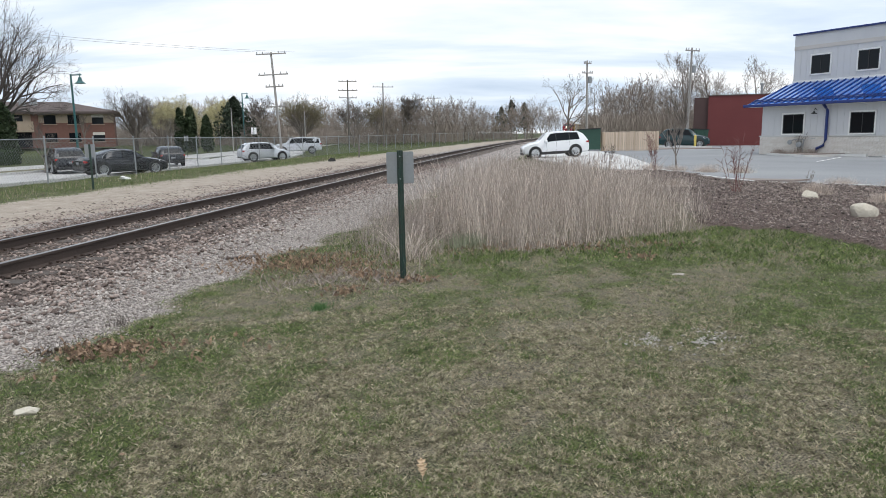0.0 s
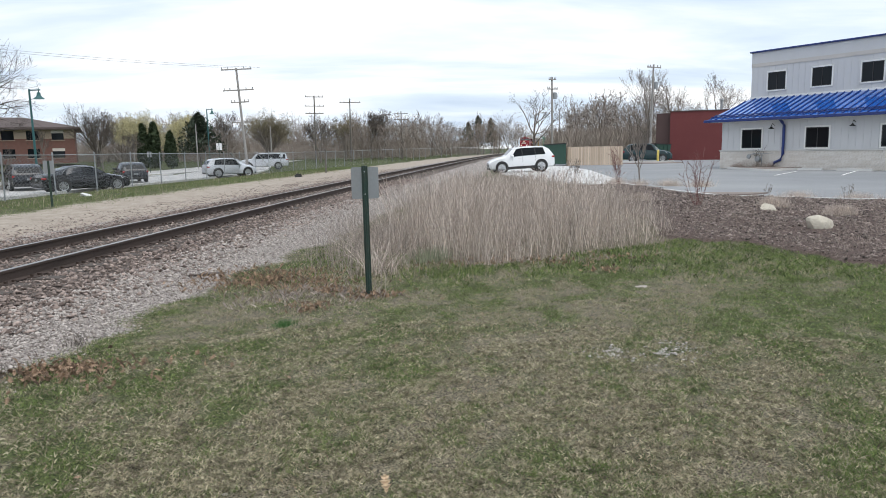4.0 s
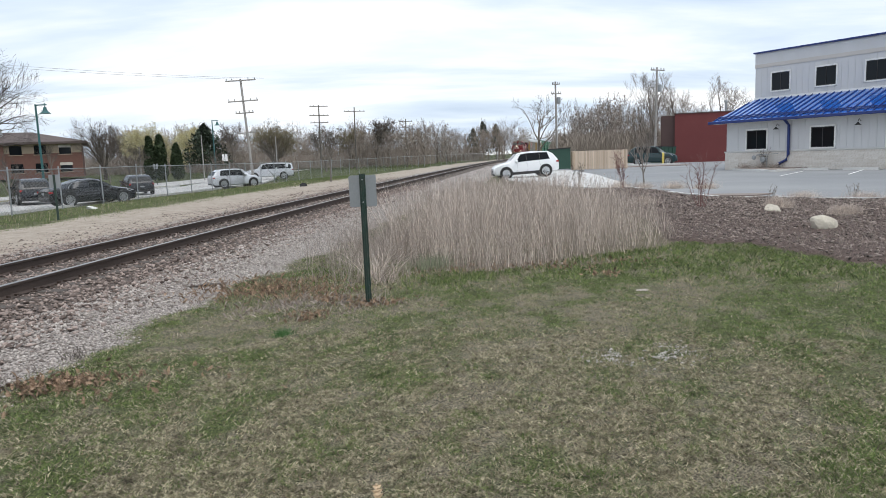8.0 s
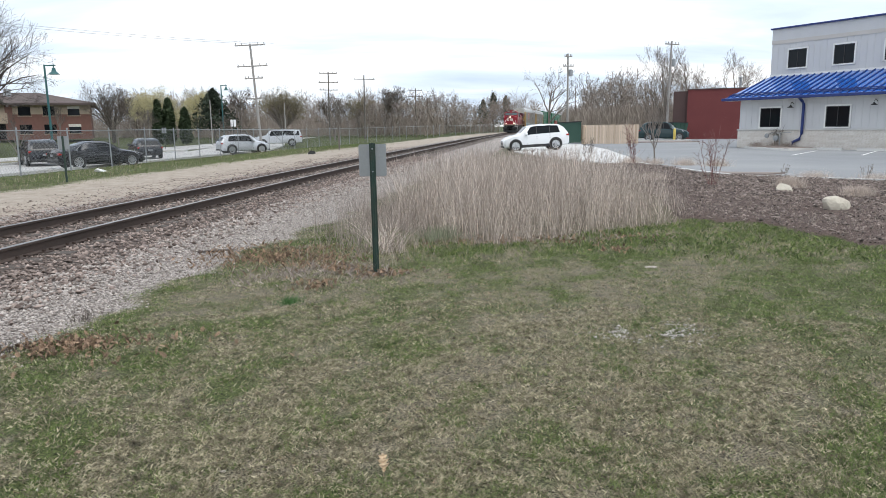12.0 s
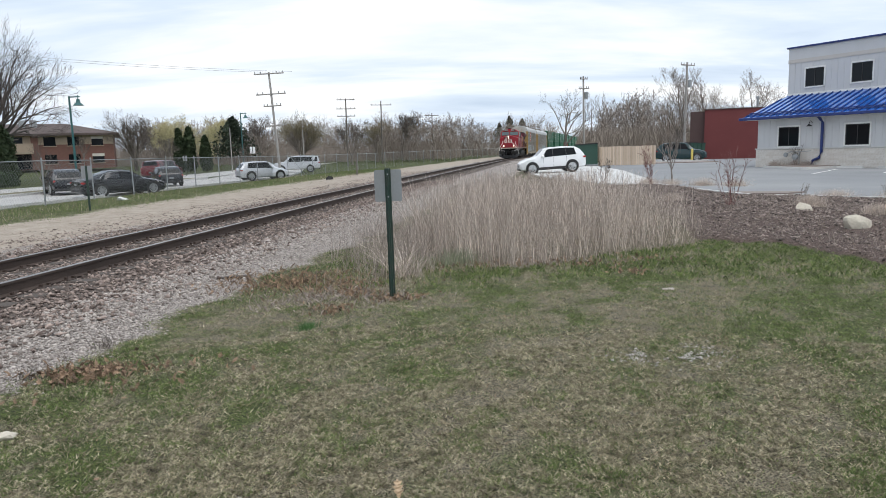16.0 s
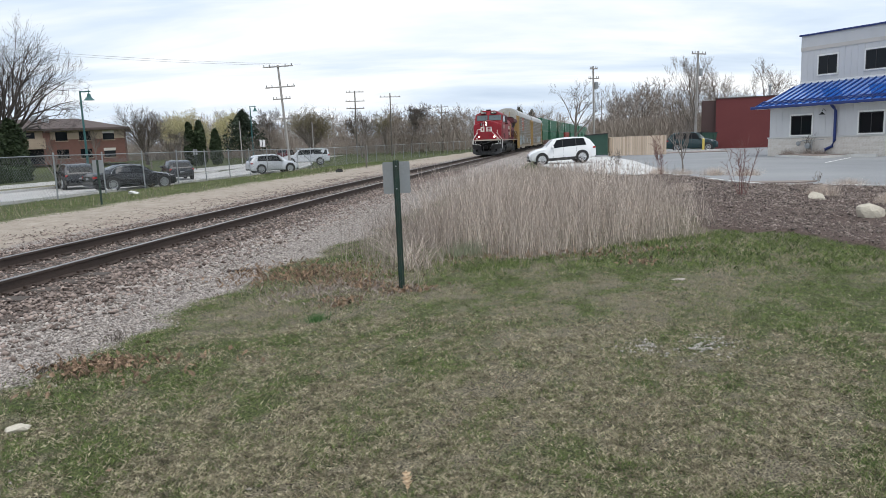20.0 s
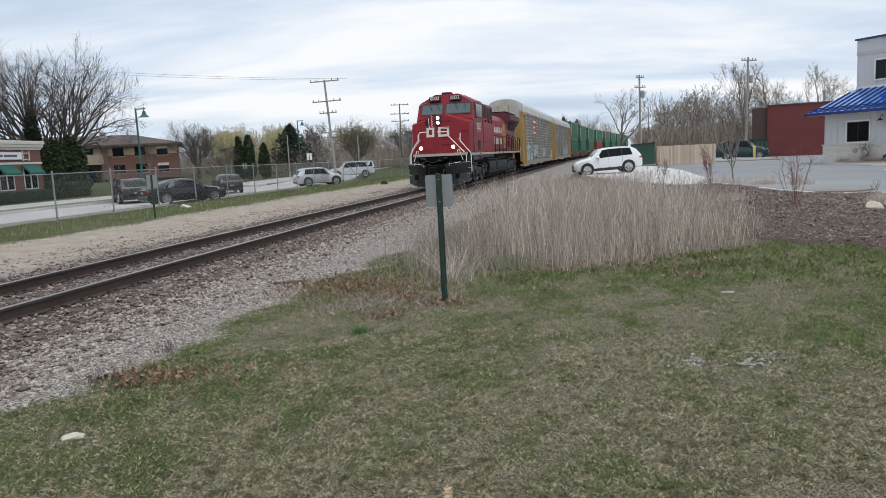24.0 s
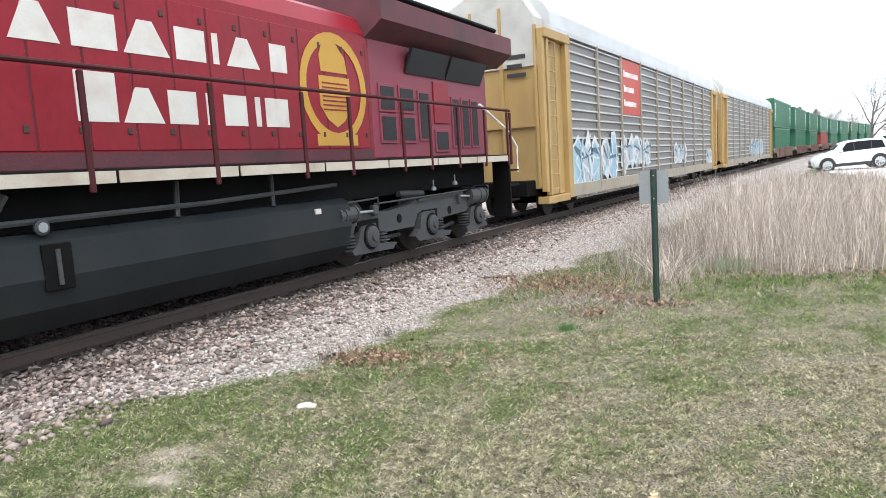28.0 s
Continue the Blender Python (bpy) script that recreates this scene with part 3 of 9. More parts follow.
# ---- loose stones, grass and reeds ----
def stones(name, x, y, z, size, material, label, rng):
    """Many angular stones as one mesh."""
    base = np.array([(1, 0, 0), (-1, 0, 0), (0, 1, 0), (0, -1, 0), (0, 0, 1), (0, 0, -1)]) * 1.05
    tri = np.array([(0, 2, 4), (2, 1, 4), (1, 3, 4), (3, 0, 4), (2, 0, 5), (1, 2, 5), (3, 1, 5), (0, 3, 5)])
    n = len(x)
    v = base[None] * (1 + rng.uniform(-0.3, 0.3, (n, 6, 1))) + rng.uniform(-0.3, 0.3, (n, 6, 3))
    v = v * rng.uniform(0.55, 1.40, (n, 1, 3)) * size[:, None, None]
    a, b2 = rng.uniform(0, 6.28, n), rng.uniform(-0.6, 0.6, n)
    ca, sa, cb, sb = np.cos(a)[:, None], np.sin(a)[:, None], np.cos(b2)[:, None], np.sin(b2)[:, None]
    vx, vy, vz = v[..., 0], v[..., 1], v[..., 2] * 0.62
    vy, vz = vy * cb - vz * sb, vy * sb + vz * cb
    vx, vy = vx * ca - vy * sa, vx * sa + vy * ca
    v = np.stack([vx + x[:, None], vy + y[:, None], vz + z[:, None]], -1)
    f = tri[None] + (np.arange(n) * 6)[:, None, None]
    ob = new(name, fast_mesh(name, v.reshape(-1, 3), f.reshape(-1, 3), material))
    return tagged(ob, label, "stones", kind="stuff")


def track_spots(rng, n, y0, y1, d0, d1, power=1.0):
    y = y0 + (y1 - y0) * rng.random(n) ** power
    d = d0 + (d1 - d0) * rng.random(n)
    sl = track_x(y + 0.5) - track_x(y - 0.5)
    return track_x(y) + d / np.sqrt(1 + sl**2), y - d * sl / np.sqrt(1 + sl**2), d


rng = np.random.default_rng(5)
x, y, d = track_spots(rng, 46000, 3.0, 40, -2.5, 3.6, 2.1)
keep = (np.abs(np.abs(d) - 0.755) > 0.10) & (rng.random(len(d)) < np.clip((3.1 - np.abs(d)) / 1.1, 0, 1))
x, y, d = x[keep], y[keep], d[keep]
stones("ballast", x, y, ground_z(x, y) + rng.uniform(-0.008, 0.024, len(x)), 0.017 + 0.026 * rng.random(len(x)) ** 1.5, M_STONE, "grey-brown crushed stone ballast between the rails", rng)
x, y, d = track_spots(rng, 64000, 2.5, 34, 1.9, 5.0, 1.8)
keep = (d < lawn_edge(y) + rng.normal(0, 0.14, len(y))) & (rng.random(len(d)) < np.clip(1.3 - 0.36 * (d - 1.9), 0.4, 1))
x, y, d = x[keep], y[keep], d[keep]
stones("gravel", x, y, ground_z(x, y) + rng.uniform(-0.006, 0.008, len(x)), (0.010 + 0.024 * rng.random(len(x)) ** 2.0) * np.clip(1.20 - 0.32 * (d - 1.9), 0.6, 1.15), M_LIGHTSTONE, "pale limestone gravel beside the track", rng)
x, y, d = track_spots(rng, 13000, 6, 60, -5.5, -2.0, 1.4)
keep = rng.random(len(d)) < np.clip((5.8 + d) / 2.0, 0, 1) ** 1.5
x, y, d = x[keep], y[keep], d[keep]
stones("gravel", x, y, ground_z(x, y), 0.012 + 0.028 * rng.random(len(x)) ** 2, M_STONE, "scattered grey stones at the dirt track", rng)


def blades(name, x, y, h, w, lean, material, label, rng, category="grass", z=None, bent=False):
    """Grass blades in one mesh: one narrow triangle each, or two where they bend."""
    n = len(x)
    z = ground_z(x, y) - 0.004 if z is None else z
    a, b2 = rng.uniform(0, 6.28, n), rng.uniform(0, 6.28, n)
    dx, dy = np.cos(b2) * lean * h, np.sin(b2) * lean * h
    wx, wy = np.cos(a) * w / 2, np.sin(a) * w / 2
    top = z + h * np.sqrt(np.maximum(0.05, 1 - 0.8 * lean**2))
    p0 = np.stack([x - wx, y - wy, z], -1)
    p1 = np.stack([x + wx, y + wy, z], -1)
    p3 = np.stack([x + dx, y + dy, top], -1)
    if bent:
        p2 = np.stack([x + dx * 0.35 + wx * 0.8, y + dy * 0.35 + wy * 0.8, z + (top - z) * 0.72], -1)
        v = np.stack([p0, p1, p2, p3], 1).reshape(-1, 3)
        o = (np.arange(n) * 4)[:, None]
        f = np.concatenate([o + np.array([[0, 1, 2]]), o + np.array([[0, 2, 3]])], 0)
    else:
        v = np.stack([p0, p1, p3], 1).reshape(-1, 3)
        f = np.arange(3 * n).reshape(-1, 3)
    ob = new(name, fast_mesh(name, v, f, material))
    return tagged(ob, label, category, kind="stuff")


def lawn_spots(rng, n, r0, r1, half=62):
    """Spots in a fan before the camera, denser near it."""
    r = r0 * (r1 / r0) ** rng.random(n)
    a = np.radians(rng.uniform(-38, half, n))
    x, y = -np.sin(a) * r, np.cos(a) * r
    keep = (beside(x, y) > lawn_edge(y) + rng.normal(0, 0.10, n)) & ~inside(x, y, MULCH) & ~inside(x, y, REEDS)
    keep &= rng.random(n) > 0.85 * bare(x, y)
    return x[keep], y[keep]


def clumped(x, y, rng):
    """Thins spots into small clumps with bare soil between them."""
    keep = rng.random(len(x)) < np.clip(3.0 * (0.6 * lumps(x * 6, y * 6) + 0.4 * lumps(x * 2.6 + 5, y * 2.6) - 0.26), 0.05, 1)
    return x[keep], y[keep]


rng = np.random.default_rng(11)
x, y = clumped(*lawn_spots(rng, 1450000, 2.75, 14), rng)
pick = rng.random(len(x)) < np.clip(0.62 + 0.90 * (greenness(x, y) - 0.5), 0.28, 0.95)
gx, gy = x[pick], y[pick]
tall = 1 + 0.5 * np.clip(greenness(gx, gy) - 0.4, 0, 0.6)
blades("lawn_grass", gx, gy, rng.uniform(0.011, 0.032, len(gx)) * tall, 0.0021 + 0.00068 * np.hypot(gx, gy), rng.uniform(0.40, 1.10, len(gx)), M_GREENBLADE, "short green spring grass", rng)
x, y = clumped(*lawn_spots(rng, 1350000, 2.75, 14), rng)
pick = rng.random(len(x)) < np.clip(0.64 - 0.85 * (greenness(x, y) - 0.5), 0.28, 1)
sx, sy = x[pick], y[pick]
near = np.hypot(sx, sy) < 6.5
for some in (near, ~near):
    ax, ay = sx[some], sy[some]
    blades("lawn_straw", ax, ay, rng.uniform(0.012, 0.036, len(ax)), 0.0018 + 0.00064 * np.hypot(ax, ay), rng.uniform(0.65, 1.12, len(ax)), M_STRAW, "dry straw-coloured grass thatch", rng, bent=some is near)


# ---- the freight train: x forward, y to its left, z up from the rail ----
M_RED = mat("faded_red_paint", (0.200, 0.007, 0.015), (0.275, 0.013, 0.024), 0.8, 0.42, 0.06, fine=14, dirt=(0.135, 0.026, 0.027), dirt_scale=0.9, dirt_amount=0.5, stretch=(1, 1, 0.6), spec=0.25)
M_REDWEAR = mat("dusty_pinkish_red_paint", (0.194, 0.032, 0.054), (0.259, 0.054, 0.076), 0.7, 0.55, 0.08, dirt=(0.158, 0.058, 0.065), dirt_scale=0.8, spec=0.3)
# Grimy black sunk near zero, with the shade under the deck painted in.
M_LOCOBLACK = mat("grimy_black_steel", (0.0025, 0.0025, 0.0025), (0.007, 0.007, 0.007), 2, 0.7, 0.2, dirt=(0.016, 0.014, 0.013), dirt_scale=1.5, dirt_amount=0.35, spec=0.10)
M_TRUCK = mat("grey_cast_steel", (0.032, 0.034, 0.035), (0.085, 0.088, 0.088), 3, 0.65, 0.3, dirt=(0.026, 0.022, 0.020), dirt_scale=3, spec=0.3)
M_PLOW = mat("worn_black_plow_steel", (0.012, 0.0125, 0.0135), (0.045, 0.047, 0.050), 1.6, 0.5, 0.15, dirt=(0.070, 0.070, 0.070), dirt_scale=2.2, dirt_amount=0.5, spec=0.35)
M_TANK = mat("dark_blue_grey_tank", (0.009, 0.013, 0.0145), (0.020, 0.025, 0.0275), 1.5, 0.5, 0.1, dirt=(0.036, 0.034, 0.032), dirt_scale=1.0, dirt_amount=0.4, spec=0.18)
M_CREAM = mat("dirty_cream_stripe", (0.400, 0.336, 0.264), (0.528, 0.480, 0.400), 2, 0.6, 0.1, dirt=(0.280, 0.192, 0.144), dirt_scale=3)
M_LETTER = mat("off_white_lettering", (0.561, 0.527, 0.476), (0.663, 0.637, 0.586), 3, 0.6, 0.05, dirt=(0.468, 0.340, 0.306), dirt_scale=4, dirt_amount=0.4)
M_GOLD = mat("golden_yellow_emblem", (0.42, 0.22, 0.020), (0.52, 0.29, 0.040), 3, 0.55, 0.05)
M_HANDRAIL = mat("dark_red_handrail", (0.040, 0.008, 0.009), (0.075, 0.014, 0.016), 6, 0.6, 0, spec=0.2)
M_WHITERAIL = mat("white_handrail", (0.72, 0.71, 0.68), (0.82, 0.81, 0.79), 6, 0.45, 0)
M_VENT = mat("dark_vent_screen", (0.010, 0.010, 0.011), (0.030, 0.030, 0.031), 40, 0.8, 0.3, fine=200)
M_SEAM = mat("dark_door_seam", (0.085, 0.008, 0.012), (0.12, 0.014, 0.018), 8, 0.7, 0)
M_HEADLIGHT = glow("lit_headlight", (1.0, 0.87, 0.66), 4.5)
M_WINGRED = mat("sooty_maroon_paint", (0.070, 0.022, 0.027), (0.15, 0.045, 0.054), 0.9, 0.6, 0.1, dirt=(0.035, 0.030, 0.030), dirt_scale=1.3, dirt_amount=0.8, spec=0.25)
M_LOCOGLASS = glass("cab_glass", (0.10, 0.13, 0.14), 0.08)
M_WHEEL = mat("wheel_steel", (0.020, 0.018, 0.017), (0.060, 0.055, 0.052), 5, 0.55, 0.1, metal=0.5)
M_YELLOW = mat("weathered_yellow_steel", (0.33, 0.205, 0.066), (0.46, 0.31, 0.12), 1.0, 0.6, 0.12, dirt=(0.216, 0.137, 0.065), dirt_scale=1.2, stretch=(1, 1, 0.5))
M_RACKGREY = mat("dusty_rack_panel", (0.16, 0.153, 0.142), (0.295, 0.285, 0.268), 0.9, 0.6, 0.1, metal=0.1, dirt=(0.185, 0.155, 0.13), dirt_scale=0.7, dirt_amount=0.75, stretch=(0.4, 1, 2))
M_SILL = mat("grimy_pale_sill", (0.24, 0.205, 0.155), (0.40, 0.355, 0.28), 2, 0.7, 0.15, dirt=(0.14, 0.11, 0.09), dirt_scale=2)
M_RACKROOF = mat("pale_rack_roof", (0.400, 0.408, 0.416), (0.528, 0.536, 0.536), 0.8, 0.5, 0.1, dirt=(0.336, 0.328, 0.312), dirt_scale=0.9)
M_RACKEND = mat("peeling_white_end_panel", (0.336, 0.320, 0.288), (0.544, 0.528, 0.488), 1.6, 0.7, 0.15, spread=0.25)
M_REDBOARD = mat("red_sign_board", (0.390, 0.041, 0.022), (0.465, 0.064, 0.038), 2, 0.55, 0.05)
M_GREENBOX = mat("green_container_steel", (0.012, 0.101, 0.049), (0.023, 0.140, 0.072), 0.7, 0.5, 0.1, dirt=(0.033, 0.085, 0.052), dirt_scale=0.8)
M_REDBOX = mat("red_container_steel", (0.210, 0.025, 0.017), (0.280, 0.038, 0.025), 0.7, 0.5, 0.1)
M_WELL = mat("brown_well_car_steel", (0.111, 0.058, 0.046), (0.182, 0.104, 0.081), 0.8, 0.7, 0.15, dirt=(0.143, 0.111, 0.091), dirt_scale=1.0)
M_GRAFBLUE = mat("pale_blue_spray_paint", (0.187, 0.357, 0.442), (0.357, 0.510, 0.578), 2.5, 0.6, 0, spread=0.3)
M_GRAFPALE = mat("thin_pale_spray_paint", (0.30, 0.33, 0.345), (0.44, 0.46, 0.47), 2.5, 0.6, 0, spread=0.3)
M_GRAFDARK = mat("dark_blue_spray_paint", (0.05, 0.09, 0.13), (0.10, 0.16, 0.21), 2.5, 0.6, 0)
M_GRAFWHITE = mat("white_spray_paint", (0.468, 0.484, 0.493), (0.637, 0.646, 0.646), 2.5, 0.6, 0, spread=0.3)

NOSE = 10.2


def X(u):
    return NOSE - u


def bogie_wheels(parent, us, r, mid, gauge=0.76):
    """Pairs of wheels with their axles."""
    me = Mb().lathe([(0.09, -0.09), (r * 0.9, -0.07), (r, -0.06), (r, 0.06), (r * 1.05, 0.062), (r * 1.05, 0.09), (r * 0.5, 0.08), (0.09, 0.07)], 28, axis="y").mesh("wheel", M_WHEEL)
    axle = Mb().tube([(0, -1.0, 0), (0, 1.0, 0)], 0.085, 10).mesh("axle", M_LOCOBLACK)
    for u in us:
        for s in (-1, 1):
            part("wheel", me, None, parent, at=pose(mid - u, s * gauge, r, 0, 0, 0 if s < 0 else 180))
        part("axle", axle, None, parent, at=pose(mid - u, 0, r))


def loco_truck(loco, u0, d=1):
    """A three-axle cast side frame on both sides: low pedestals with round axle boxes, springs, brake cylinders; d = -1 turns it end for end."""
    px_ = lambda a: X(u0 + d * a)
    for s in (-1, 1):
        yy = lambda p, q: (min(s * p, s * q), max(s * p, s * q))
        out = lambda p, w: s * p if s > 0 else s * p - w
        beam = [(-1.62, 0.97), (-0.45, 0.95), (0.42, 0.93), (0.63, 0.87), (1.37, 0.81), (1.72, 0.84), (2.80, 0.78), (2.80, 0.50), (2.42, 0.40), (2.26, 0.66), (1.70, 0.66), (1.58, 0.48), (0.55, 0.48), (0.40, 0.70), (-0.18, 0.70), (-0.28, 0.53), (-1.46, 0.57), (-1.60, 0.66), (-2.30, 0.70), (-2.36, 0.86)]
        fr = Mb().prism([(px_(a), z) for a, z in beam], *yy(1.02, 1.20), "y")
        fr.prism([(px_(a), z) for a, z in ((-1.62, 0.975), (-0.45, 0.955), (0.42, 0.935), (0.42, 0.895), (-0.45, 0.915), (-1.62, 0.93))], *yy(1.19, 1.245), "y")
        f = part("truck_frame", fr, M_TRUCK, loco, "grey cast steel truck side frame")
        feet = (((-2.36, 0.21), (-1.42, 0.165), (-1.37, 0.26), (-1.52, 0.30), (-1.56, 0.46), (-1.62, 0.64), (-2.12, 0.66), (-2.20, 0.34)),
                ((-0.74, 0.28), (-0.64, 0.20), (0.47, 0.215), (0.60, 0.31), (0.42, 0.42), (0.36, 0.64), (0.28, 0.70), (-0.12, 0.70), (-0.20, 0.33)),
                ((1.18, 0.29), (1.34, 0.20), (2.40, 0.23), (2.44, 0.30), (2.28, 0.40), (2.20, 0.58), (2.14, 0.64), (1.78, 0.66), (1.70, 0.33)))
        for a, foot, springs in zip((-1.93, 0.0, 1.93), feet, ((-2.28, -1.46), (-0.40,), (1.52, 2.40))):
            ped = Mb().prism([(px_(q), z) for q, z in foot], *yy(1.10, 1.245), "y")
            p0 = part("pedestal", ped, M_TRUCK, f)
            # Solid black plate and disc stand for shade in pedestal gap and hub recess.
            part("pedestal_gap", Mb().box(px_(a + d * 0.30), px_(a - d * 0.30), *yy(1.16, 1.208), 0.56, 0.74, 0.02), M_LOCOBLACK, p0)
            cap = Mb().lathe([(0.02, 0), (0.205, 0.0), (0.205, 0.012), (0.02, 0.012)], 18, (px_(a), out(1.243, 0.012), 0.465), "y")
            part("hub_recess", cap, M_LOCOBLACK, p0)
            prof = [(0.02, 0.0), (0.165, 0.0), (0.165, 0.035), (0.12, 0.050), (0.075, 0.052), (0.065, 0.085), (0.02, 0.085)]
            if s < 0:
                prof = [(r, 0.085 - h) for r, h in prof[::-1]]
            part("axle_box", Mb().lathe(prof, 18, (px_(a), out(1.255, 0.085), 0.465), "y"), M_TRUCK, p0, "round cast axle cap")
            for k in springs:
                sp = Mb()
                for j in range(5):
                    sp.lathe([(0.085, 0), (0.12, 0.010), (0.12, 0.024), (0.085, 0.034)], 14, (px_(k), s * 1.13, 0.295 + 0.050 * j))
                part("spring", sp, M_TRUCK, f, "heavy coil spring")
        for a, z in ((-0.77, 0.65), (1.02, 0.66)):
            # Black disc on the frame's face, in place of a shaded hole.
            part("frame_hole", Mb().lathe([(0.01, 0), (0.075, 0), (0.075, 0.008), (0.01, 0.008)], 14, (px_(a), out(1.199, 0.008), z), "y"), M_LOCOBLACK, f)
        # brake cylinders with their rods, and the long pipe over the frame
        big = Mb().tube([(px_(-2.26), s * 1.14, 0.85), (px_(-1.55), s * 1.16, 0.85)], 0.175, 16)
        for q in (-2.24, -1.98, -1.58):
            big.tube([(px_(q - 0.02), s * 1.15, 0.85), (px_(q + 0.02), s * 1.15, 0.85)], 0.192, 16)
        bo = part("brake_cylinder", big, M_TRUCK, f, "large ribbed brake cylinder")
        part("push_rod", Mb().tube([(px_(-1.55), s * 1.24, 0.86), (px_(-1.15), s * 1.25, 0.89)], 0.024, 8), M_GALV, bo)
        part("cover_plate", Mb().prism([(px_(a), z) for a, z in ((-2.36, 0.98), (-2.24, 1.05), (-1.72, 1.06), (-1.30, 0.96), (-1.30, 0.94), (-1.73, 1.035), (-2.23, 1.025), (-2.34, 0.96))], *yy(1.0, 1.30), "y"), M_LOCOBLACK, bo)
        small = Mb().tube([(px_(2.36), s * 1.24, 0.855), (px_(2.80), s * 1.24, 0.845)], 0.125, 14)
        for q in (2.38, 2.66, 2.78):
            small.tube([(px_(q - 0.02), s * 1.24, 0.85), (px_(q + 0.02), s * 1.24, 0.85)], 0.142, 14)
        so = part("brake_cylinder", small, M_TRUCK, f)
        part("push_rod", Mb().tube([(px_(2.38), s * 1.25, 0.86), (px_(1.84), s * 1.25, 0.85)], 0.022, 8), M_GALV, so)
        part("clevis", Mb().box(*sorted((px_(1.72), px_(1.86))), *yy(1.19, 1.29), 0.78, 0.94, 0.02), M_TRUCK, so)
        part("guard_pipe", Mb().tube([(px_(1.70), s * 1.26, 0.90), (px_(1.76), s * 1.30, 1.045), (px_(2.78), s * 1.30, 1.02), (px_(2.88), s * 1.28, 0.92)], 0.016, 6), M_TRUCK, so)
        part("air_pipe", Mb().tube([(px_(-1.50), s * 1.26, 0.985), (px_(0.0), s * 1.26, 0.97), (px_(1.82), s * 1.26, 0.955)], 0.016, 6), M_TRUCK, f)
        part("pipe", Mb().tube([(px_(0.10), s * 1.14, 1.02), (px_(0.62), s * 1.14, 1.05), (px_(0.90), s * 1.14, 1.06)], 0.05, 10), M_TRUCK, f)
        part("bracket", Mb().box(*sorted((px_(-1.17), px_(-1.08))), *yy(1.19, 1.26), 0.74, 0.90, 0.01), M_TRUCK, f)
        for a, z in ((-1.10, 1.16), (-0.25, 1.10)):
            lamp = Mb().tube([(px_(a), s * 1.18, z + 0.14), (px_(a), s * 1.18, z)], 0.014, 6)
            lamp.lathe([(0.01, 0), (0.05, 0.0), (0.045, 0.06), (0.01, 0.07)], 12, (px_(a), s * 1.18, z - 0.05))
            part("ground_light", lamp, M_GALV, f, "small bright underframe light")
        part("brake_rigging", Mb().tube([(px_(-1.3), s * 0.98, 0.36), (px_(-0.6), s * 0.98, 0.30)], 0.035, 6).tube([(px_(0.7), s * 0.98, 0.36), (px_(1.2), s * 0.98, 0.36)], 0.035, 6), M_TRUCK, f)
    part("truck_bolster", Mb().box(X(u0 + 2.6), X(u0 - 2.3), -0.62, 0.62, 0.25, 1.06), M_LOCOBLACK, loco)
    bogie_wheels(loco, (u0 - 1.93, u0, u0 + 1.93), 0.53, NOSE)


def front_profile(w, z0, ze, zc, peak=0.42):
    """A front shape: flat sides, sloping to a narrow peak."""
    return [(-w, z0), (w, z0), (w, ze), (w * peak, zc), (-w * peak, zc), (-w, ze)]


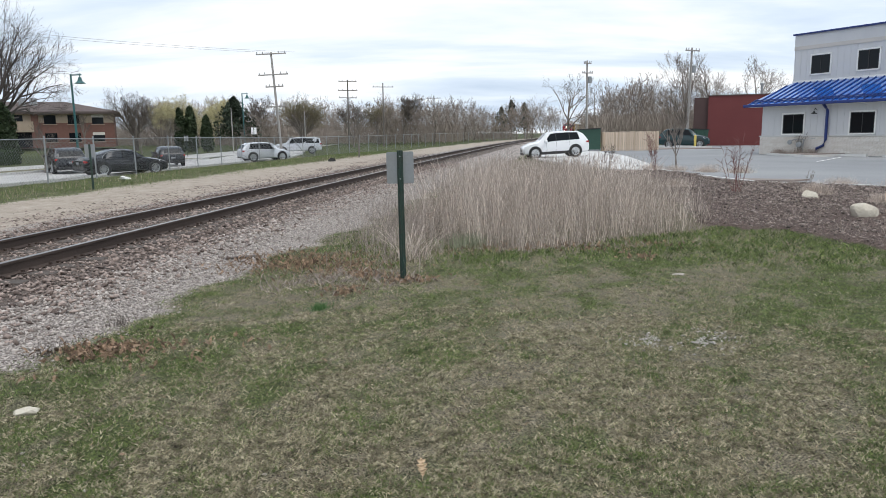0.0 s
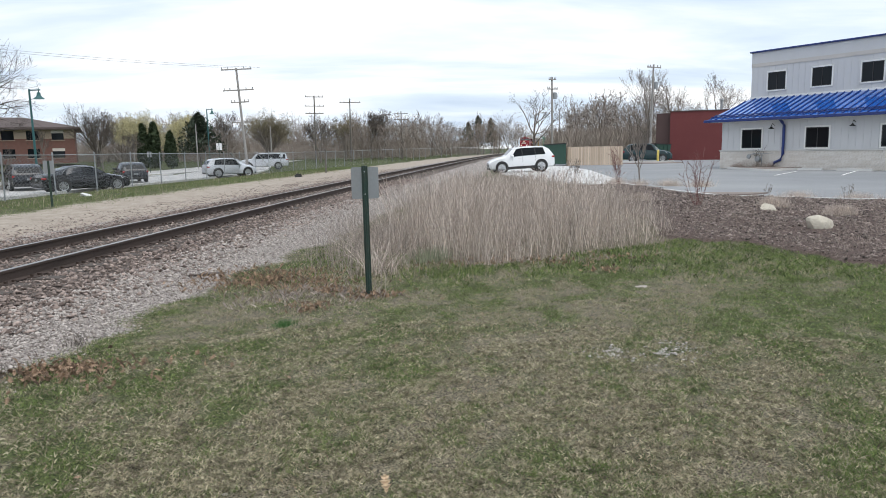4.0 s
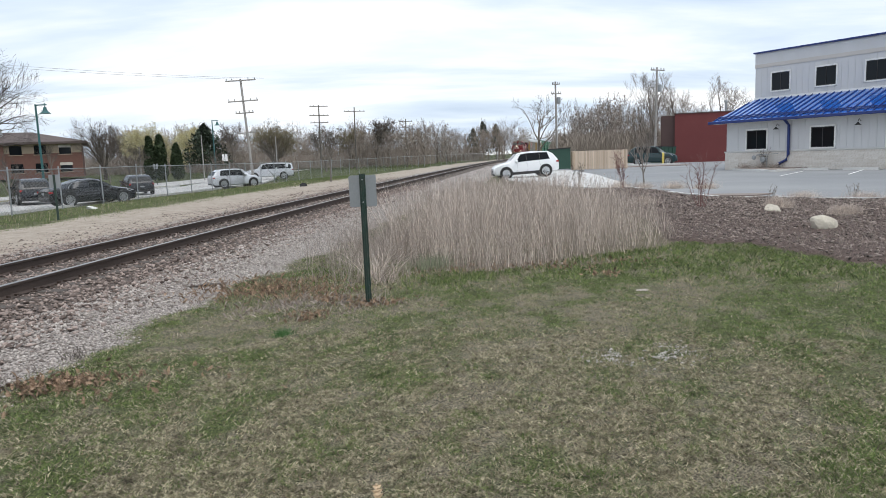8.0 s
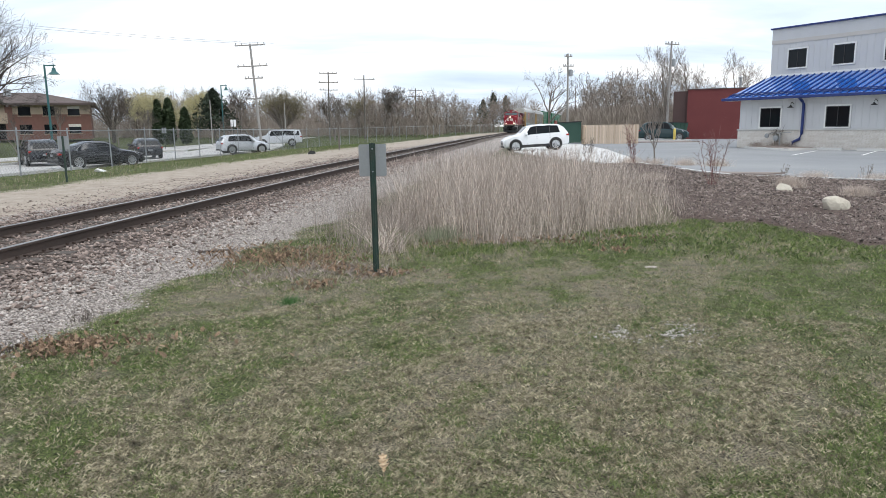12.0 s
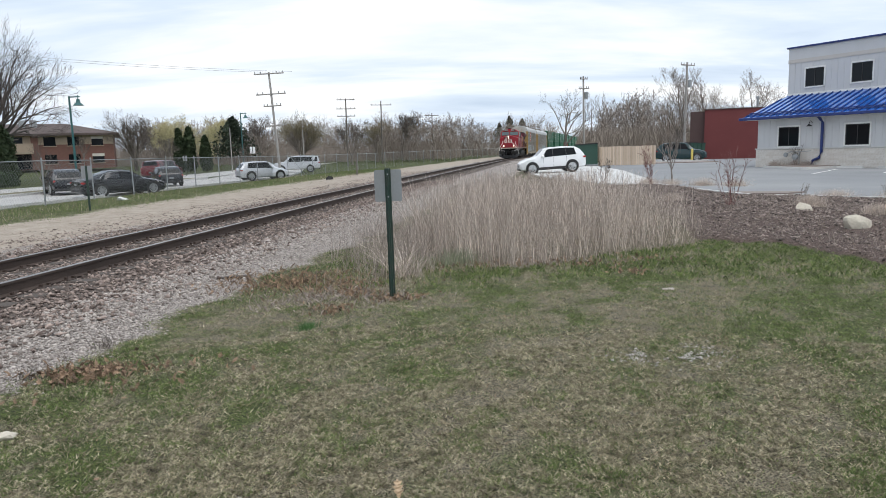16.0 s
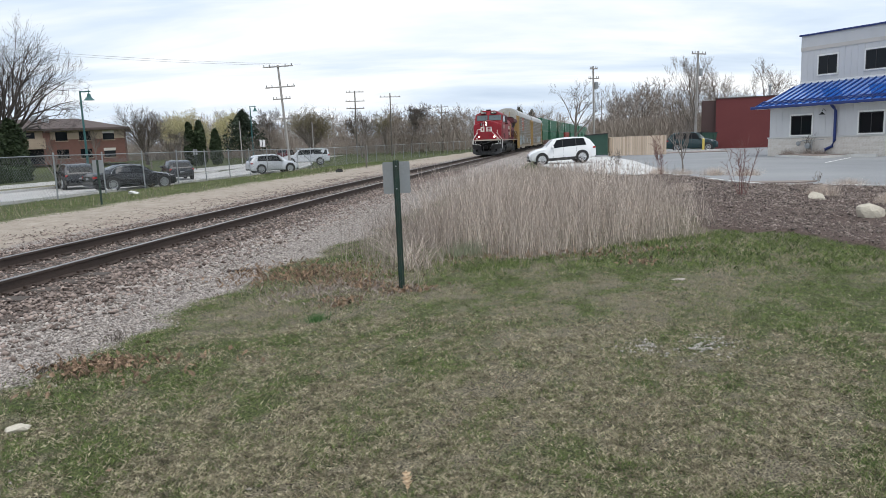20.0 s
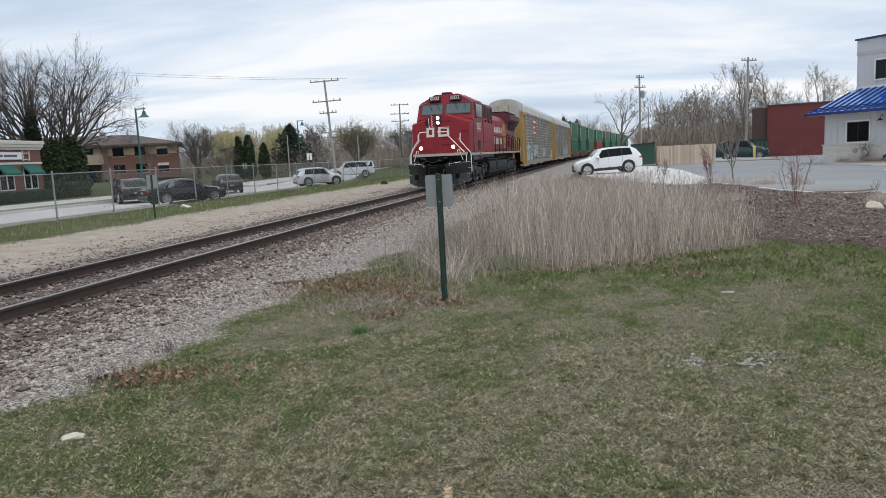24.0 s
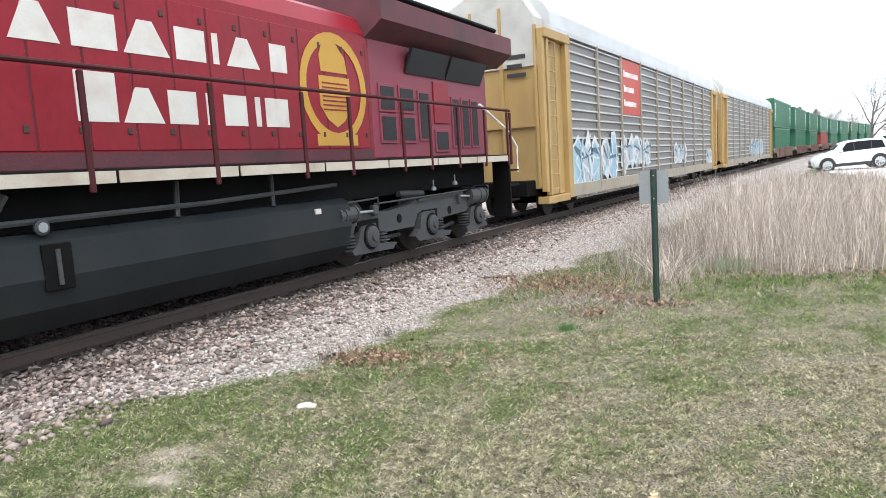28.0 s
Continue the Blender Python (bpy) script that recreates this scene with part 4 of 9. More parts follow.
def locomotive():
    t = thing("locomotive", "red diesel freight locomotive with lit headlights on the track", "locomotive")
    # pilot plow: two raked wings and a low middle plate, open above for the coupler
    plow = part("plow", Mb().box(X(0.50), X(0.16), -0.52, 0.52, 0.09, 0.50, 0.01), M_PLOW, t, "grimy black steel snowplow pilot")
    for s in (-1, 1):
        inner, outer = [(0.10, 0.50), (0.16, 0.50), (0.02, 0.50)], [(0.66, 1.50), (0.74, 1.52), (0.70, 1.52)]
        zi, zo = (0.07, 0.55, 1.00), (0.26, 0.72, 1.16)
        m = Mb()
        front, n = [], 5
        for k in range(3):
            for i in range(n):
                q = i / (n - 1)
                u = inner[k][0] + (outer[k][0] - inner[k][0]) * q
                y = inner[k][1] + (outer[k][1] - inner[k][1]) * q
                z = zi[k] + (zo[k] - zi[k]) * max(0.0, q - 0.55) / 0.45 if k == 0 else zi[k] + (zo[k] - zi[k]) * q
                front.append((X(u + (0.07 if k == 1 else 0.0)), s * y, z))
        back = [(x - 0.035, y, z) for x, y, z in front]
        f = []
        for k in range(2):
            for i in range(n - 1):
                a = k * n + i
                f += [(a, a + 1, a + n + 1, a + n), (a + 15, a + n + 15, a + n + 16, a + 16)]
        for i in range(n - 1):
            f += [(i, i + 15, i + 16, i + 1), (10 + i, 11 + i, 26 + i, 25 + i)]
        for i in (0, n - 1):
            f += [(i, i + n, i + n + 15, i + 15), (i + n, i + 2 * n, i + 2 * n + 15, i + n + 15)]
        m.add(front + back, f)
        part("plow_wing", m, M_PLOW, t, "raked black plow wing with worn edges")
        part("wing_edge", Mb().tube([(X(0.0), s * 0.52, 1.005), (X(0.68), s * 1.53, 1.165)], 0.014, 6), M_TRUCK, plow)
        part("wing_hatch", Mb().box(X(0.36), X(0.20), min(s * 0.92, s * 1.10), max(s * 0.92, s * 1.10), 0.42, 0.66, 0.01), M_LOCOBLACK, plow)
        part("hand_hold", Mb().tube([(X(0.22), s * 0.62, 1.04), (X(0.12), s * 0.66, 1.12), (X(0.42), s * 1.14, 1.20), (X(0.48), s * 1.16, 1.12)], 0.018, 6), M_WHITERAIL, plow, "pale steel step edge")
        part("brace", Mb().prism([(X(1.2), 0.45), (X(0.72), 0.75), (X(0.62), 1.12), (X(1.2), 1.2)], min(s * 1.02, s * 1.06), max(s * 1.02, s * 1.06), "y"), M_LOCOBLACK, plow)
    for y in (-1.02, -0.92, -0.80, -0.70, 0.62, 0.72, 0.84):
        q = 0.56 * (abs(y) - 0.5)
        hoses = Mb().tube([(X(0.42 + q * 0.5), y, 1.24), (X(0.04 + q), y, 1.04), (X(0.08 + q), y * 1.01, 0.62), (X(0.05 + q), y + 0.02, 0.26)], 0.020, 6)
        hoses.box(X(0.08 + q), X(0.0 + q), y - 0.015, y + 0.055, 0.17, 0.28, 0.01)
        part("air_hose", hoses, M_BLACKPLASTIC, plow)
    for y, dy, z1 in ((-0.30, 0.16, 0.20), (0.44, -0.22, 0.16)):
        part("brake_hose", Mb().tube([(X(0.1), y, 0.92), (X(-0.12), y + dy * 0.1, 0.75), (X(-0.16), y + dy * 0.4, 0.45), (X(-0.08), y + dy, z1)], 0.028, 8), M_BLACKPLASTIC, plow, "hanging rubber brake hose")
        part("hose_coupling", Mb().box(X(-0.04), X(-0.14), y + dy - 0.04, y + dy + 0.04, z1 - 0.06, z1 + 0.06, 0.015), M_TRUCK, plow)
    for y0, y1, z, dip in ((-0.62, 0.20, 1.42, 0.20), (-0.95, -0.55, 1.32, 0.16), (-0.45, 0.75, 1.16, 0.16), (0.5, 1.2, 1.18, 0.05)):
        pts = [(X(0.40) + 0.05, y0 + (y1 - y0) * q / 6, z - dip * 4 * (q / 6) * (1 - q / 6)) for q in range(7)]
        part("jumper_cable", Mb().tube(pts, 0.017, 6), M_TRUCK, plow)
    for y, z in ((-0.70, 1.42), (0.42, 1.42), (0.15, 1.30), (-0.72, 1.08), (1.0, 1.12)):
        part("socket", Mb().box(X(0.46), X(0.36), y - 0.10, y + 0.10, z - 0.03, z + 0.03, 0.01), M_TRUCK, plow)
    for y in (-1.1, 1.05):
        part("cut_lever", Mb().tube([(X(0.46), y, 1.20), (X(0.20), y * 0.8, 1.14), (X(0.06), y * 0.45, 1.10)], 0.018, 6), M_TRUCK, plow)
    cp = Mb()
    cp.box(X(0.6), X(-0.28), -0.14, 0.14, 0.70, 0.98, 0.04)
    cp.box(X(-0.20), X(-0.52), -0.20, 0.16, 0.66, 1.02, 0.06)
    cp.box(X(0.45), X(0.02), -0.5, 0.5, 0.62, 1.10, 0.05)
    part("coupler", cp, M_LOCOBLACK, t, "grimy steel knuckle coupler")
    # front platform under the nose, with steps
    pf = Mb()
    edge = [(X(1.30), -1.40), (X(0.95), -1.34), (X(0.50), -0.97), (X(0.50), 0.97), (X(0.95), 1.34), (X(1.30), 1.40)]
    pf.slab([(x - 0.06, y) for x, y in edge], 1.30, 1.505)
    pf.box(X(1.9), X(0.9), -1.04, 1.04, 0.55, 1.46, 0.03)
    part("front_platform", pf, M_LOCOBLACK, t)
    part("front_stripe", Mb().slab(edge, 1.51, 1.64), M_CREAM, t, "dirty cream sill stripe")
    for s in (-1, 1):
        st = Mb()
        st.prism([(X(u), z) for u, z in ((1.24, 1.50), (1.24, 0.28), (1.34, 0.28), (1.36, 0.70), (1.40, 0.95), (1.54, 1.20), (1.56, 1.50))], min(s * 1.46, s * 1.50), max(s * 1.46, s * 1.50), "y")
        st.box(X(1.30), X(1.24), min(s * 1.05, s * 1.46), max(s * 1.05, s * 1.46), 0.28, 1.5)
        so = part("step_well", st, M_TRUCK, t, "dark grey boarding step panel")
        for z in (0.32, 0.61, 0.88, 1.16):
            part("tread", Mb().box(X(1.24), X(0.72), min(s * 1.12, s * 1.52), max(s * 1.12, s * 1.52), z, z + 0.03, 0.008), M_GALV, so, "worn pale steel tread")
    # nose
    nose = Mb()
    a, b = front_profile(1.46, 1.60, 3.08, 3.48, 0.15), front_profile(1.46, 1.60, 3.14, 3.54, 0.15)
    c = front_profile(1.47, 1.60, 3.30, 3.68, 0.15)
    pts = [[(X(1.22 + (z - 1.6) * 0.3 / 1.48), y, z) for y, z in a], [(X(1.62), y, z) for y, z in b], [(X(3.1), y, z) for y, z in c]]
    pts[0][0], pts[0][1] = (X(1.22), -1.40, 1.60), (X(1.22), 1.40, 1.60)
    nose.add([p for r in pts for p in r], [tuple(range(6))[::-1], tuple(range(12, 18))] + [(q * 6 + i, q * 6 + (i + 1) % 6, q * 6 + 6 + (i + 1) % 6, q * 6 + 6 + i) for q in (0, 1) for i in range(6)])
    nose_ob = part("nose", nose, M_RED, t, "broad red nose")
    fx = lambda z: X(1.22 + (z - 1.6) * 0.3 / 1.48) + 0.012
    dr = Mb()
    for y in (-1.02, -0.24, 0.10):
        dr.add([(fx(1.65), y, 1.65), (fx(1.65), y + 0.02, 1.65), (fx(3.0), y + 0.02, 3.0), (fx(3.0), y, 3.0)], [(0, 1, 2, 3)])
    dr.add([(fx(1.65), -0.32, 1.65), (fx(1.65), 0.36, 1.65), (fx(1.67), 0.36, 1.68), (fx(1.67), -0.32, 1.68)], [(0, 1, 2, 3)])
    part("nose_door_seam", dr, M_SEAM, nose_ob)
    hl = Mb().box(fx(3.1) - 0.06, fx(3.1) + 0.05, -0.25, 0.01, 3.00, 3.53, 0.03)
    hl_ob = part("headlight_housing", hl, M_BLACKPLASTIC, nose_ob)
    for z in (3.15, 3.38):
        part("headlight", Mb().lathe([(0.02, 0), (0.078, 0.0), (0.078, 0.02), (0.06, 0.03)], 18, (fx(3.1) + 0.045, -0.12, z), "x"), M_HEADLIGHT, hl_ob, "lit round headlight")
    part("nose_window", Mb().box(fx(3.0) - 0.05, fx(3.0) + 0.012, -0.78, -0.57, 3.03, 3.34, 0.04), M_VENT, nose_ob, "small dark nose-door window")
    rope, link = Mb(), Mb()
    for k in range(10):
        for j in range(2):
            (rope if (k + j) % 2 else link).box(fx(3.1), fx(3.1) + 0.03, -0.47 + 0.035 * j, -0.437 + 0.035 * j, 2.95 + 0.058 * k, 3.005 + 0.058 * k)
    ro = part("jumper_chain", rope, M_WHITERAIL, nose_ob, "red and white chequered strip")
    part("red_checks", link, M_SEAM, ro)
    part("nose_rail", Mb().tube([(fx(3.3) + 0.04, -0.60, 3.38), (fx(3.1) + 0.07, -0.58, 3.1), (fx(2.9) + 0.06, -0.55, 2.92)], 0.013, 6), M_WHITERAIL, nose_ob)
    # pale plates on the nose
    for y0, y1 in ((-0.72, -0.32), (-0.12, 0.44)):
        lg = Mb()
        for a0, a1, z0, z1 in ((y0, y1, 2.83, 2.93), (y0, y1, 2.46, 2.57), (y0, y0 + 0.12, 2.57, 2.83), (y1 - 0.12, y1, 2.57, 2.83)):
            lg.add([(fx(z0), a0, z0), (fx(z0), a1, z0), (fx(z1), a1, z1), (fx(z1), a0, z1)], [(0, 1, 2, 3)])
        part("nose_emblem", lg, M_LETTER, nose_ob, "off-white block emblem")
    dp = Mb()
    ring = [(-0.86, 1.84), (-0.36, 1.84), (-0.36, 2.44), (-0.86, 2.44)]
    dp.add([(fx(z) - 0.01, y, z) for y, z in ring] + [(fx(z) + 0.018, y + (0.015 if y < -0.5 else -0.015), z) for y, z in ring], [(4, 5, 6, 7), (0, 1, 5, 4), (1, 2, 6, 5), (2, 3, 7, 6), (3, 0, 4, 7)])
    part("nose_door_panel", dp, M_RED, nose_ob)
    for y0, y1, z in ((1.10, 1.38, 2.70), (0.06, 0.50, 3.22), (0.06, 0.50, 2.88), (0.06, 0.50, 2.42), (0.06, 0.50, 2.06), (-1.30, -1.0, 2.06)):
        part("grab_iron", Mb().tube([(fx(z), y0, z), (fx(z) + 0.06, y0, z), (fx(z) + 0.06, y1, z), (fx(z), y1, z)], 0.014, 6), M_HANDRAIL, nose_ob)
    for sy in (-1, 1):
        fm = text_mesh("F", 0.20, 0.003, 0.004)
        fm.materials.append(M_LETTER)
        part("end_letter", fm, None, t, "off-white letter", at=pose(X(1.41), sy * 1.503, 1.33, 90, 0, 180 if sy > 0 else 0))
    for y in (-0.80, 0.80):
        d = Mb().lathe([(0.02, -0.16), (0.12, -0.14), (0.135, 0.0), (0.12, 0.015)], 18, (X(0.56), y, 1.92), "x").box(X(0.70), X(0.60), y - 0.06, y + 0.06, 1.64, 1.86, 0.01)
        do = part("ditch_light_housing", d, M_RED, t)
        part("ditch_light", Mb().lathe([(0.02, 0), (0.090, 0.0), (0.090, 0.02), (0.065, 0.035)], 18, (X(0.55), y, 1.92), "x"), M_HEADLIGHT, do, "lit ditch light")
    # cab
    cab = Mb()
    rows = [[(X(2.50), y, z) for y, z in front_profile(1.46, 1.6, 3.30, 3.62)], [(X(2.92), y, z) for y, z in front_profile(1.42, 1.6, 4.10, 4.42)],
            [(X(3.10), y, z) for y, z in front_profile(1.43, 1.6, 4.22, 4.64)], [(X(5.10), y, z) for y, z in front_profile(1.455, 1.6, 4.26, 4.68)]]
    slope = lambda z: 2.50 + 0.42 * (z - 3.45) / 0.80
    for q in (0, 1):
        rows[q] = [(X(slope(z)) if z > 2 else x, y, z) for x, y, z in rows[q]]
    for r in rows:
        r[0], r[1] = (r[0][0], -1.48, 1.6), (r[1][0], 1.48, 1.6)
    cab.add([p for r in rows for p in r], [tuple(range(6))[::-1], tuple(range(18, 24))] + [(q * 6 + i, q * 6 + (i + 1) % 6, q * 6 + 6 + (i + 1) % 6, q * 6 + 6 + i) for q in range(3) for i in range(6)])
    cab_ob = part("cab", cab, M_RED, t, "red driving cab")
    # windshields lie on the sloping front
    wx = lambda z, y: X(slope(z)) + 0.02
    for y0, y1, name in ((-1.22, -0.15, "a"), (0.05, 1.29, "b")):
        z0, z1 = 3.64, 4.13
        rim = Mb()
        for q0, q1, h0, h1 in ((y0 - 0.05, y1 + 0.05, z0 - 0.05, z0), (y0 - 0.05, y1 + 0.05, z1, z1 + 0.05), (y0 - 0.05, y0, z0, z1), (y1, y1 + 0.05, z0, z1)):
            rim.add([(wx(h0, 0) + 0.012, q0, h0), (wx(h0, 0) + 0.012, q1, h0), (wx(h1, 0) + 0.012, q1, h1), (wx(h1, 0) + 0.012, q0, h1)], [(0, 1, 2, 3)])
        w = Mb().add([(wx(z0, 0), y0, z0), (wx(z0, 0), y1, z0), (wx(z1, 0), y1, z1), (wx(z1, 0), y0, z1)] + [(wx(z0, 0) - 0.05, y0, z0), (wx(z0, 0) - 0.05, y1, z0), (wx(z1, 0) - 0.05, y1, z1), (wx(z1, 0) - 0.05, y0, z1)],
                     [(0, 1, 2, 3), (7, 6, 5, 4), (0, 4, 5, 1), (1, 5, 6, 2), (2, 6, 7, 3), (3, 7, 4, 0)])
        wo = part("windshield", w, M_LOCOGLASS, cab_ob, "grey-green windshield")
        part("windshield_seal", rim, M_BLACKPLASTIC, wo)
        for q in (0.35, 0.72):
            yy = y0 + (y1 - y0) * q
            wp = Mb().tube([(wx(z1, 0) + 0.04, yy, z1 + 0.08), (wx(z1 - 0.3, 0) + 0.045, yy + 0.16, z1 - 0.3)], 0.012, 5)
            part("wiper", wp, M_BLACKPLASTIC, wo)
    for y in (-0.56, 0.50):
        nb = Mb().box(X(3.22), X(2.82), y - 0.30, y + 0.30, 4.28, 4.54, 0.03)
        no = part("number_board", nb, M_BLACKPLASTIC, cab_ob, "black number board")
        me = text_mesh("8033", 0.24, 0.004, 0.006)
        me.materials.append(M_LETTER)
        part("number", me, None, no, "off-white number", at=pose(X(2.82) + 0.006, y, 4.43, 90, 0, 90))
    for s in (-1, 1):
        win = Mb().box(X(4.92), X(3.12), min(s * 1.40, s * 1.478), max(s * 1.40, s * 1.478), 3.38, 4.16, 0.02)
        wo = part("cab_window_frame", win, M_BLACKPLASTIC, cab_ob)
        for u0, u1 in ((3.20, 3.56), (3.62, 4.30), (4.38, 4.84)):
            part("cab_window", Mb().box(X(u1), X(u0), min(s * 1.42, s * 1.486), max(s * 1.42, s * 1.486), 3.45, 4.10, 0.01), M_LOCOGLASS, wo)
        me = text_mesh("8033", 0.50, 0.003, 0.012, 1.3)
        me.materials.append(M_LETTER)
        part("cab_number", me, None, cab_ob, "off-white cab-side number", at=pose(X(3.85), s * 1.487, 2.94, 90, 0, 180 if s > 0 else 0))
        hatch = Mb().box(X(4.15), X(3.47), min(s * 1.46, s * 1.492), max(s * 1.46, s * 1.492), 1.74, 2.24, 0.008)
        part("side_vent", hatch, M_VENT, cab_ob, "dark side vent")
        seam = Mb()
        for u0, u1, z in ((2.4, 4.4, 2.44), (4.6, 8.2, 2.16), (2.2, 2.22, 2.4)):
            seam.box(X(u1), X(u0), min(s * 1.47, s * 1.486), max(s * 1.47, s * 1.486), z, z + 0.018)
        for u in (2.35, 5.08):
            seam.box(X(u + 0.015), X(u), min(s * 1.47, s * 1.486), max(s * 1.47, s * 1.486), 1.66, 3.2)
        part("panel_seam", seam, M_SEAM, cab_ob)
        for u in (3.2, 3.55, 4.1):
            warn = Mb().box(X(u + 0.22), X(u), min(s * 1.47, s * 1.487), max(s * 1.47, s * 1.487), 2.68, 2.70)
            part("small_lettering", warn, M_LETTER, cab_ob)
    part("air_conditioner", Mb().box(X(4.2), X(3.7), -0.4, 0.1, 4.68, 4.80, 0.03), M_BLACKPLASTIC, cab_ob)
    # wide body behind the cab
    body = Mb().box(X(8.72), X(5.06), -1.47, 1.47, 1.6, 3.26, 0.04)
    part("equipment_body", body, M_RED, t, "red equipment body behind the cab")
    up = Mb().box(X(8.75), X(5.06), -1.40, 1.40, 3.2, 4.26, 0.06)
    up_ob = part("blower_housing", up, M_RED, t)
    for s in (-1, 1):
        for u0, u1, z0, z1 in ((5.22, 5.86, 3.48, 4.16), (6.04, 6.72, 3.48, 4.16), (6.90, 7.50, 3.32, 4.10), (7.75, 8.60, 3.40, 4.12)):
            v = Mb().box(X(u1), X(u0), min(s * 1.36, s * 1.412), max(s * 1.36, s * 1.412), z0, z1, 0.01)
            vo = part("intake_vent", v, M_VENT, up_ob)
            sl = Mb()
            for k in range(4):
                zz = z0 + 0.08 + k * (z1 - z0 - 0.1) / 4
                sl.box(X(u1) + 0.03, X(u0) - 0.03, min(s * 1.405, s * 1.425), max(s * 1.405, s * 1.425), zz, zz + 0.02)
            part("vent_slats", sl, M_HANDRAIL, vo)
        hr = Mb()
        for u in (5.2, 6.2, 7.2, 8.2):
            hr.tube([(X(u), s * 1.40, 3.25), (X(u), s * 1.40, 3.85)], 0.022, 6)
            hr.box(X(u + 0.04), X(u - 0.04), min(s * 1.36, s * 1.48), max(s * 1.36, s * 1.48), 3.20, 3.36, 0.01)
        hr.tube([(X(5.1), s * 1.40, 3.86), (X(8.3), s * 1.40, 3.74)], 0.022, 6)
        part("roof_handrail", hr, M_HANDRAIL, up_ob)
        br = Mb().tube([(X(8.35), s * 1.42, 4.05), (X(8.7), s * 1.36, 3.5), (X(8.75), s * 1.35, 2.6)], 0.03, 6)
        part("mirror_arm", br, M_BLACKPLASTIC, up_ob)
    # long hood
    hood = Mb()
    prof = [(-1.15, 1.65), (1.15, 1.65), (1.15, 3.55), (1.02, 3.80), (0.7, 3.95), (-0.7, 3.95), (-1.02, 3.80), (-1.15, 3.55)]
    hood.prism(prof, X(15.65), X(8.6), "x")
    hood_ob = part("engine_hood", hood, M_RED, t, "long red engine hood with doors")
    for s in (-1, 1):
        part("door_backing", Mb().box(X(15.56), X(8.64), min(s * 1.14, s * 1.1535), max(s * 1.14, s * 1.1535), 1.83, 3.41), M_SEAM, hood_ob)
        part("hood_foot", Mb().box(X(15.6), X(8.64), min(s * 1.14, s * 1.158), max(s * 1.14, s * 1.158), 1.655, 1.80), M_WINGRED, hood_ob, "sooty foot of the hood")
        for k in range(13):
            u = 8.66 + k * 0.53
            dm = Mb().box(X(u + 0.505), X(u), min(s * 1.14, s * 1.163), max(s * 1.14, s * 1.163), 1.82, 3.42, 0.006)
            door = part("hood_door", dm, M_RED, hood_ob)
            for zl in (1.98, 3.22):
                part("latch", Mb().box(X(u + 0.45), X(u + 0.40), min(s * 1.16, s * 1.178), max(s * 1.16, s * 1.178), zl, zl + 0.07, 0.006), M_SPIKE, door)
        # the lettering stands as plain off-white blocks and wedges
        rows = ((2.80, 0.35, ((9.32, 9.98, 0), (10.08, 10.56, 1), (10.67, 11.16, 0), (11.23, 11.80, 1), (11.89, 12.31, 0), (12.42, 12.51, 0), (12.63, 13.18, 1), (13.38, 13.69, 0))),
                (2.10, 0.36, ((10.65, 11.09, 0), (11.15, 11.65, 1), (11.72, 12.11, 0), (12.25, 12.33, 0), (12.52, 12.89, 0), (13.04, 13.13, 0), (13.22, 13.65, 0))))
        for zb, hgt, blocks in rows:
            for u0, u1, wedge in blocks:
                k = 0.34 * (u1 - u0) if wedge else 0.0
                tall = hgt + (0.12 if u0 in (9.32, 10.65) else 0.0)
                lm = Mb().prism([(X(u1), zb), (X(u0), zb), (X(u0 + k), zb + tall), (X(u1 - k), zb + tall)], min(s * 1.150, s * 1.169), max(s * 1.150, s * 1.169), "y")
                part("lettering_block", lm, M_LETTER, hood_ob, "off-white lettering block")
        ux, zc = 14.70, 2.68
        em = Mb()
        for k in range(28):
            a0, a1 = 2 * math.pi * k / 28, 2 * math.pi * (k + 1) / 28
            q = [(ux + r * math.cos(a) * 0.78, zc + r * math.sin(a) * 0.78) for r, a in ((1.0, a0), (1.0, a1), (0.82, a1), (0.82, a0))]
            em.add([(X(p), s * 1.172, z) for p, z in q], [(0, 1, 2, 3)])
        part("emblem_ring", em, M_GOLD, hood_ob, "golden emblem ring")
        sh = Mb().prism([(X(ux - 0.36), 2.84), (X(ux + 0.36), 2.84), (X(ux + 0.36), 2.42), (X(ux + 0.2), 2.22), (X(ux), 2.12), (X(ux - 0.2), 2.22), (X(ux - 0.36), 2.42)], min(s * 1.150, s * 1.171), max(s * 1.150, s * 1.171), "y")
        part("emblem_shield", sh, M_GOLD, hood_ob, "golden shield shape")
        tp = Mb().prism([(X(ux - 0.30), 2.90), (X(ux + 0.32), 2.90), (X(ux + 0.28), 3.12), (X(ux + 0.05), 3.34), (X(ux - 0.2), 3.36), (X(ux - 0.32), 3.12)], min(s * 1.150, s * 1.171), max(s * 1.150, s * 1.171), "y")
        part("emblem_crest", tp, M_GOLD, hood_ob)
        part("emblem_base", Mb().box(X(ux + 0.48), X(ux - 0.48), min(s * 1.150, s * 1.171), max(s * 1.150, s * 1.171), 1.86, 2.02), M_GOLD, hood_ob)
        bars = Mb()
        for k in range(7):
            bars.box(X(ux + 0.30), X(ux - 0.30), min(s * 1.17, s * 1.176), max(s * 1.17, s * 1.176), 2.36 + 0.062 * k, 2.38 + 0.062 * k)
        part("emblem_stripes", bars, M_RED, hood_ob)
    ex = Mb().box(X(13.6), X(12.6), -0.5, 0.5, 3.9, 4.22, 0.06)
    part("exhaust_stack", ex, M_LOCOBLACK, hood_ob)
    # radiator end with overhanging wings
    rad = Mb().box(X(19.95), X(15.62), -1.16, 1.16, 1.65, 3.60, 0.02)
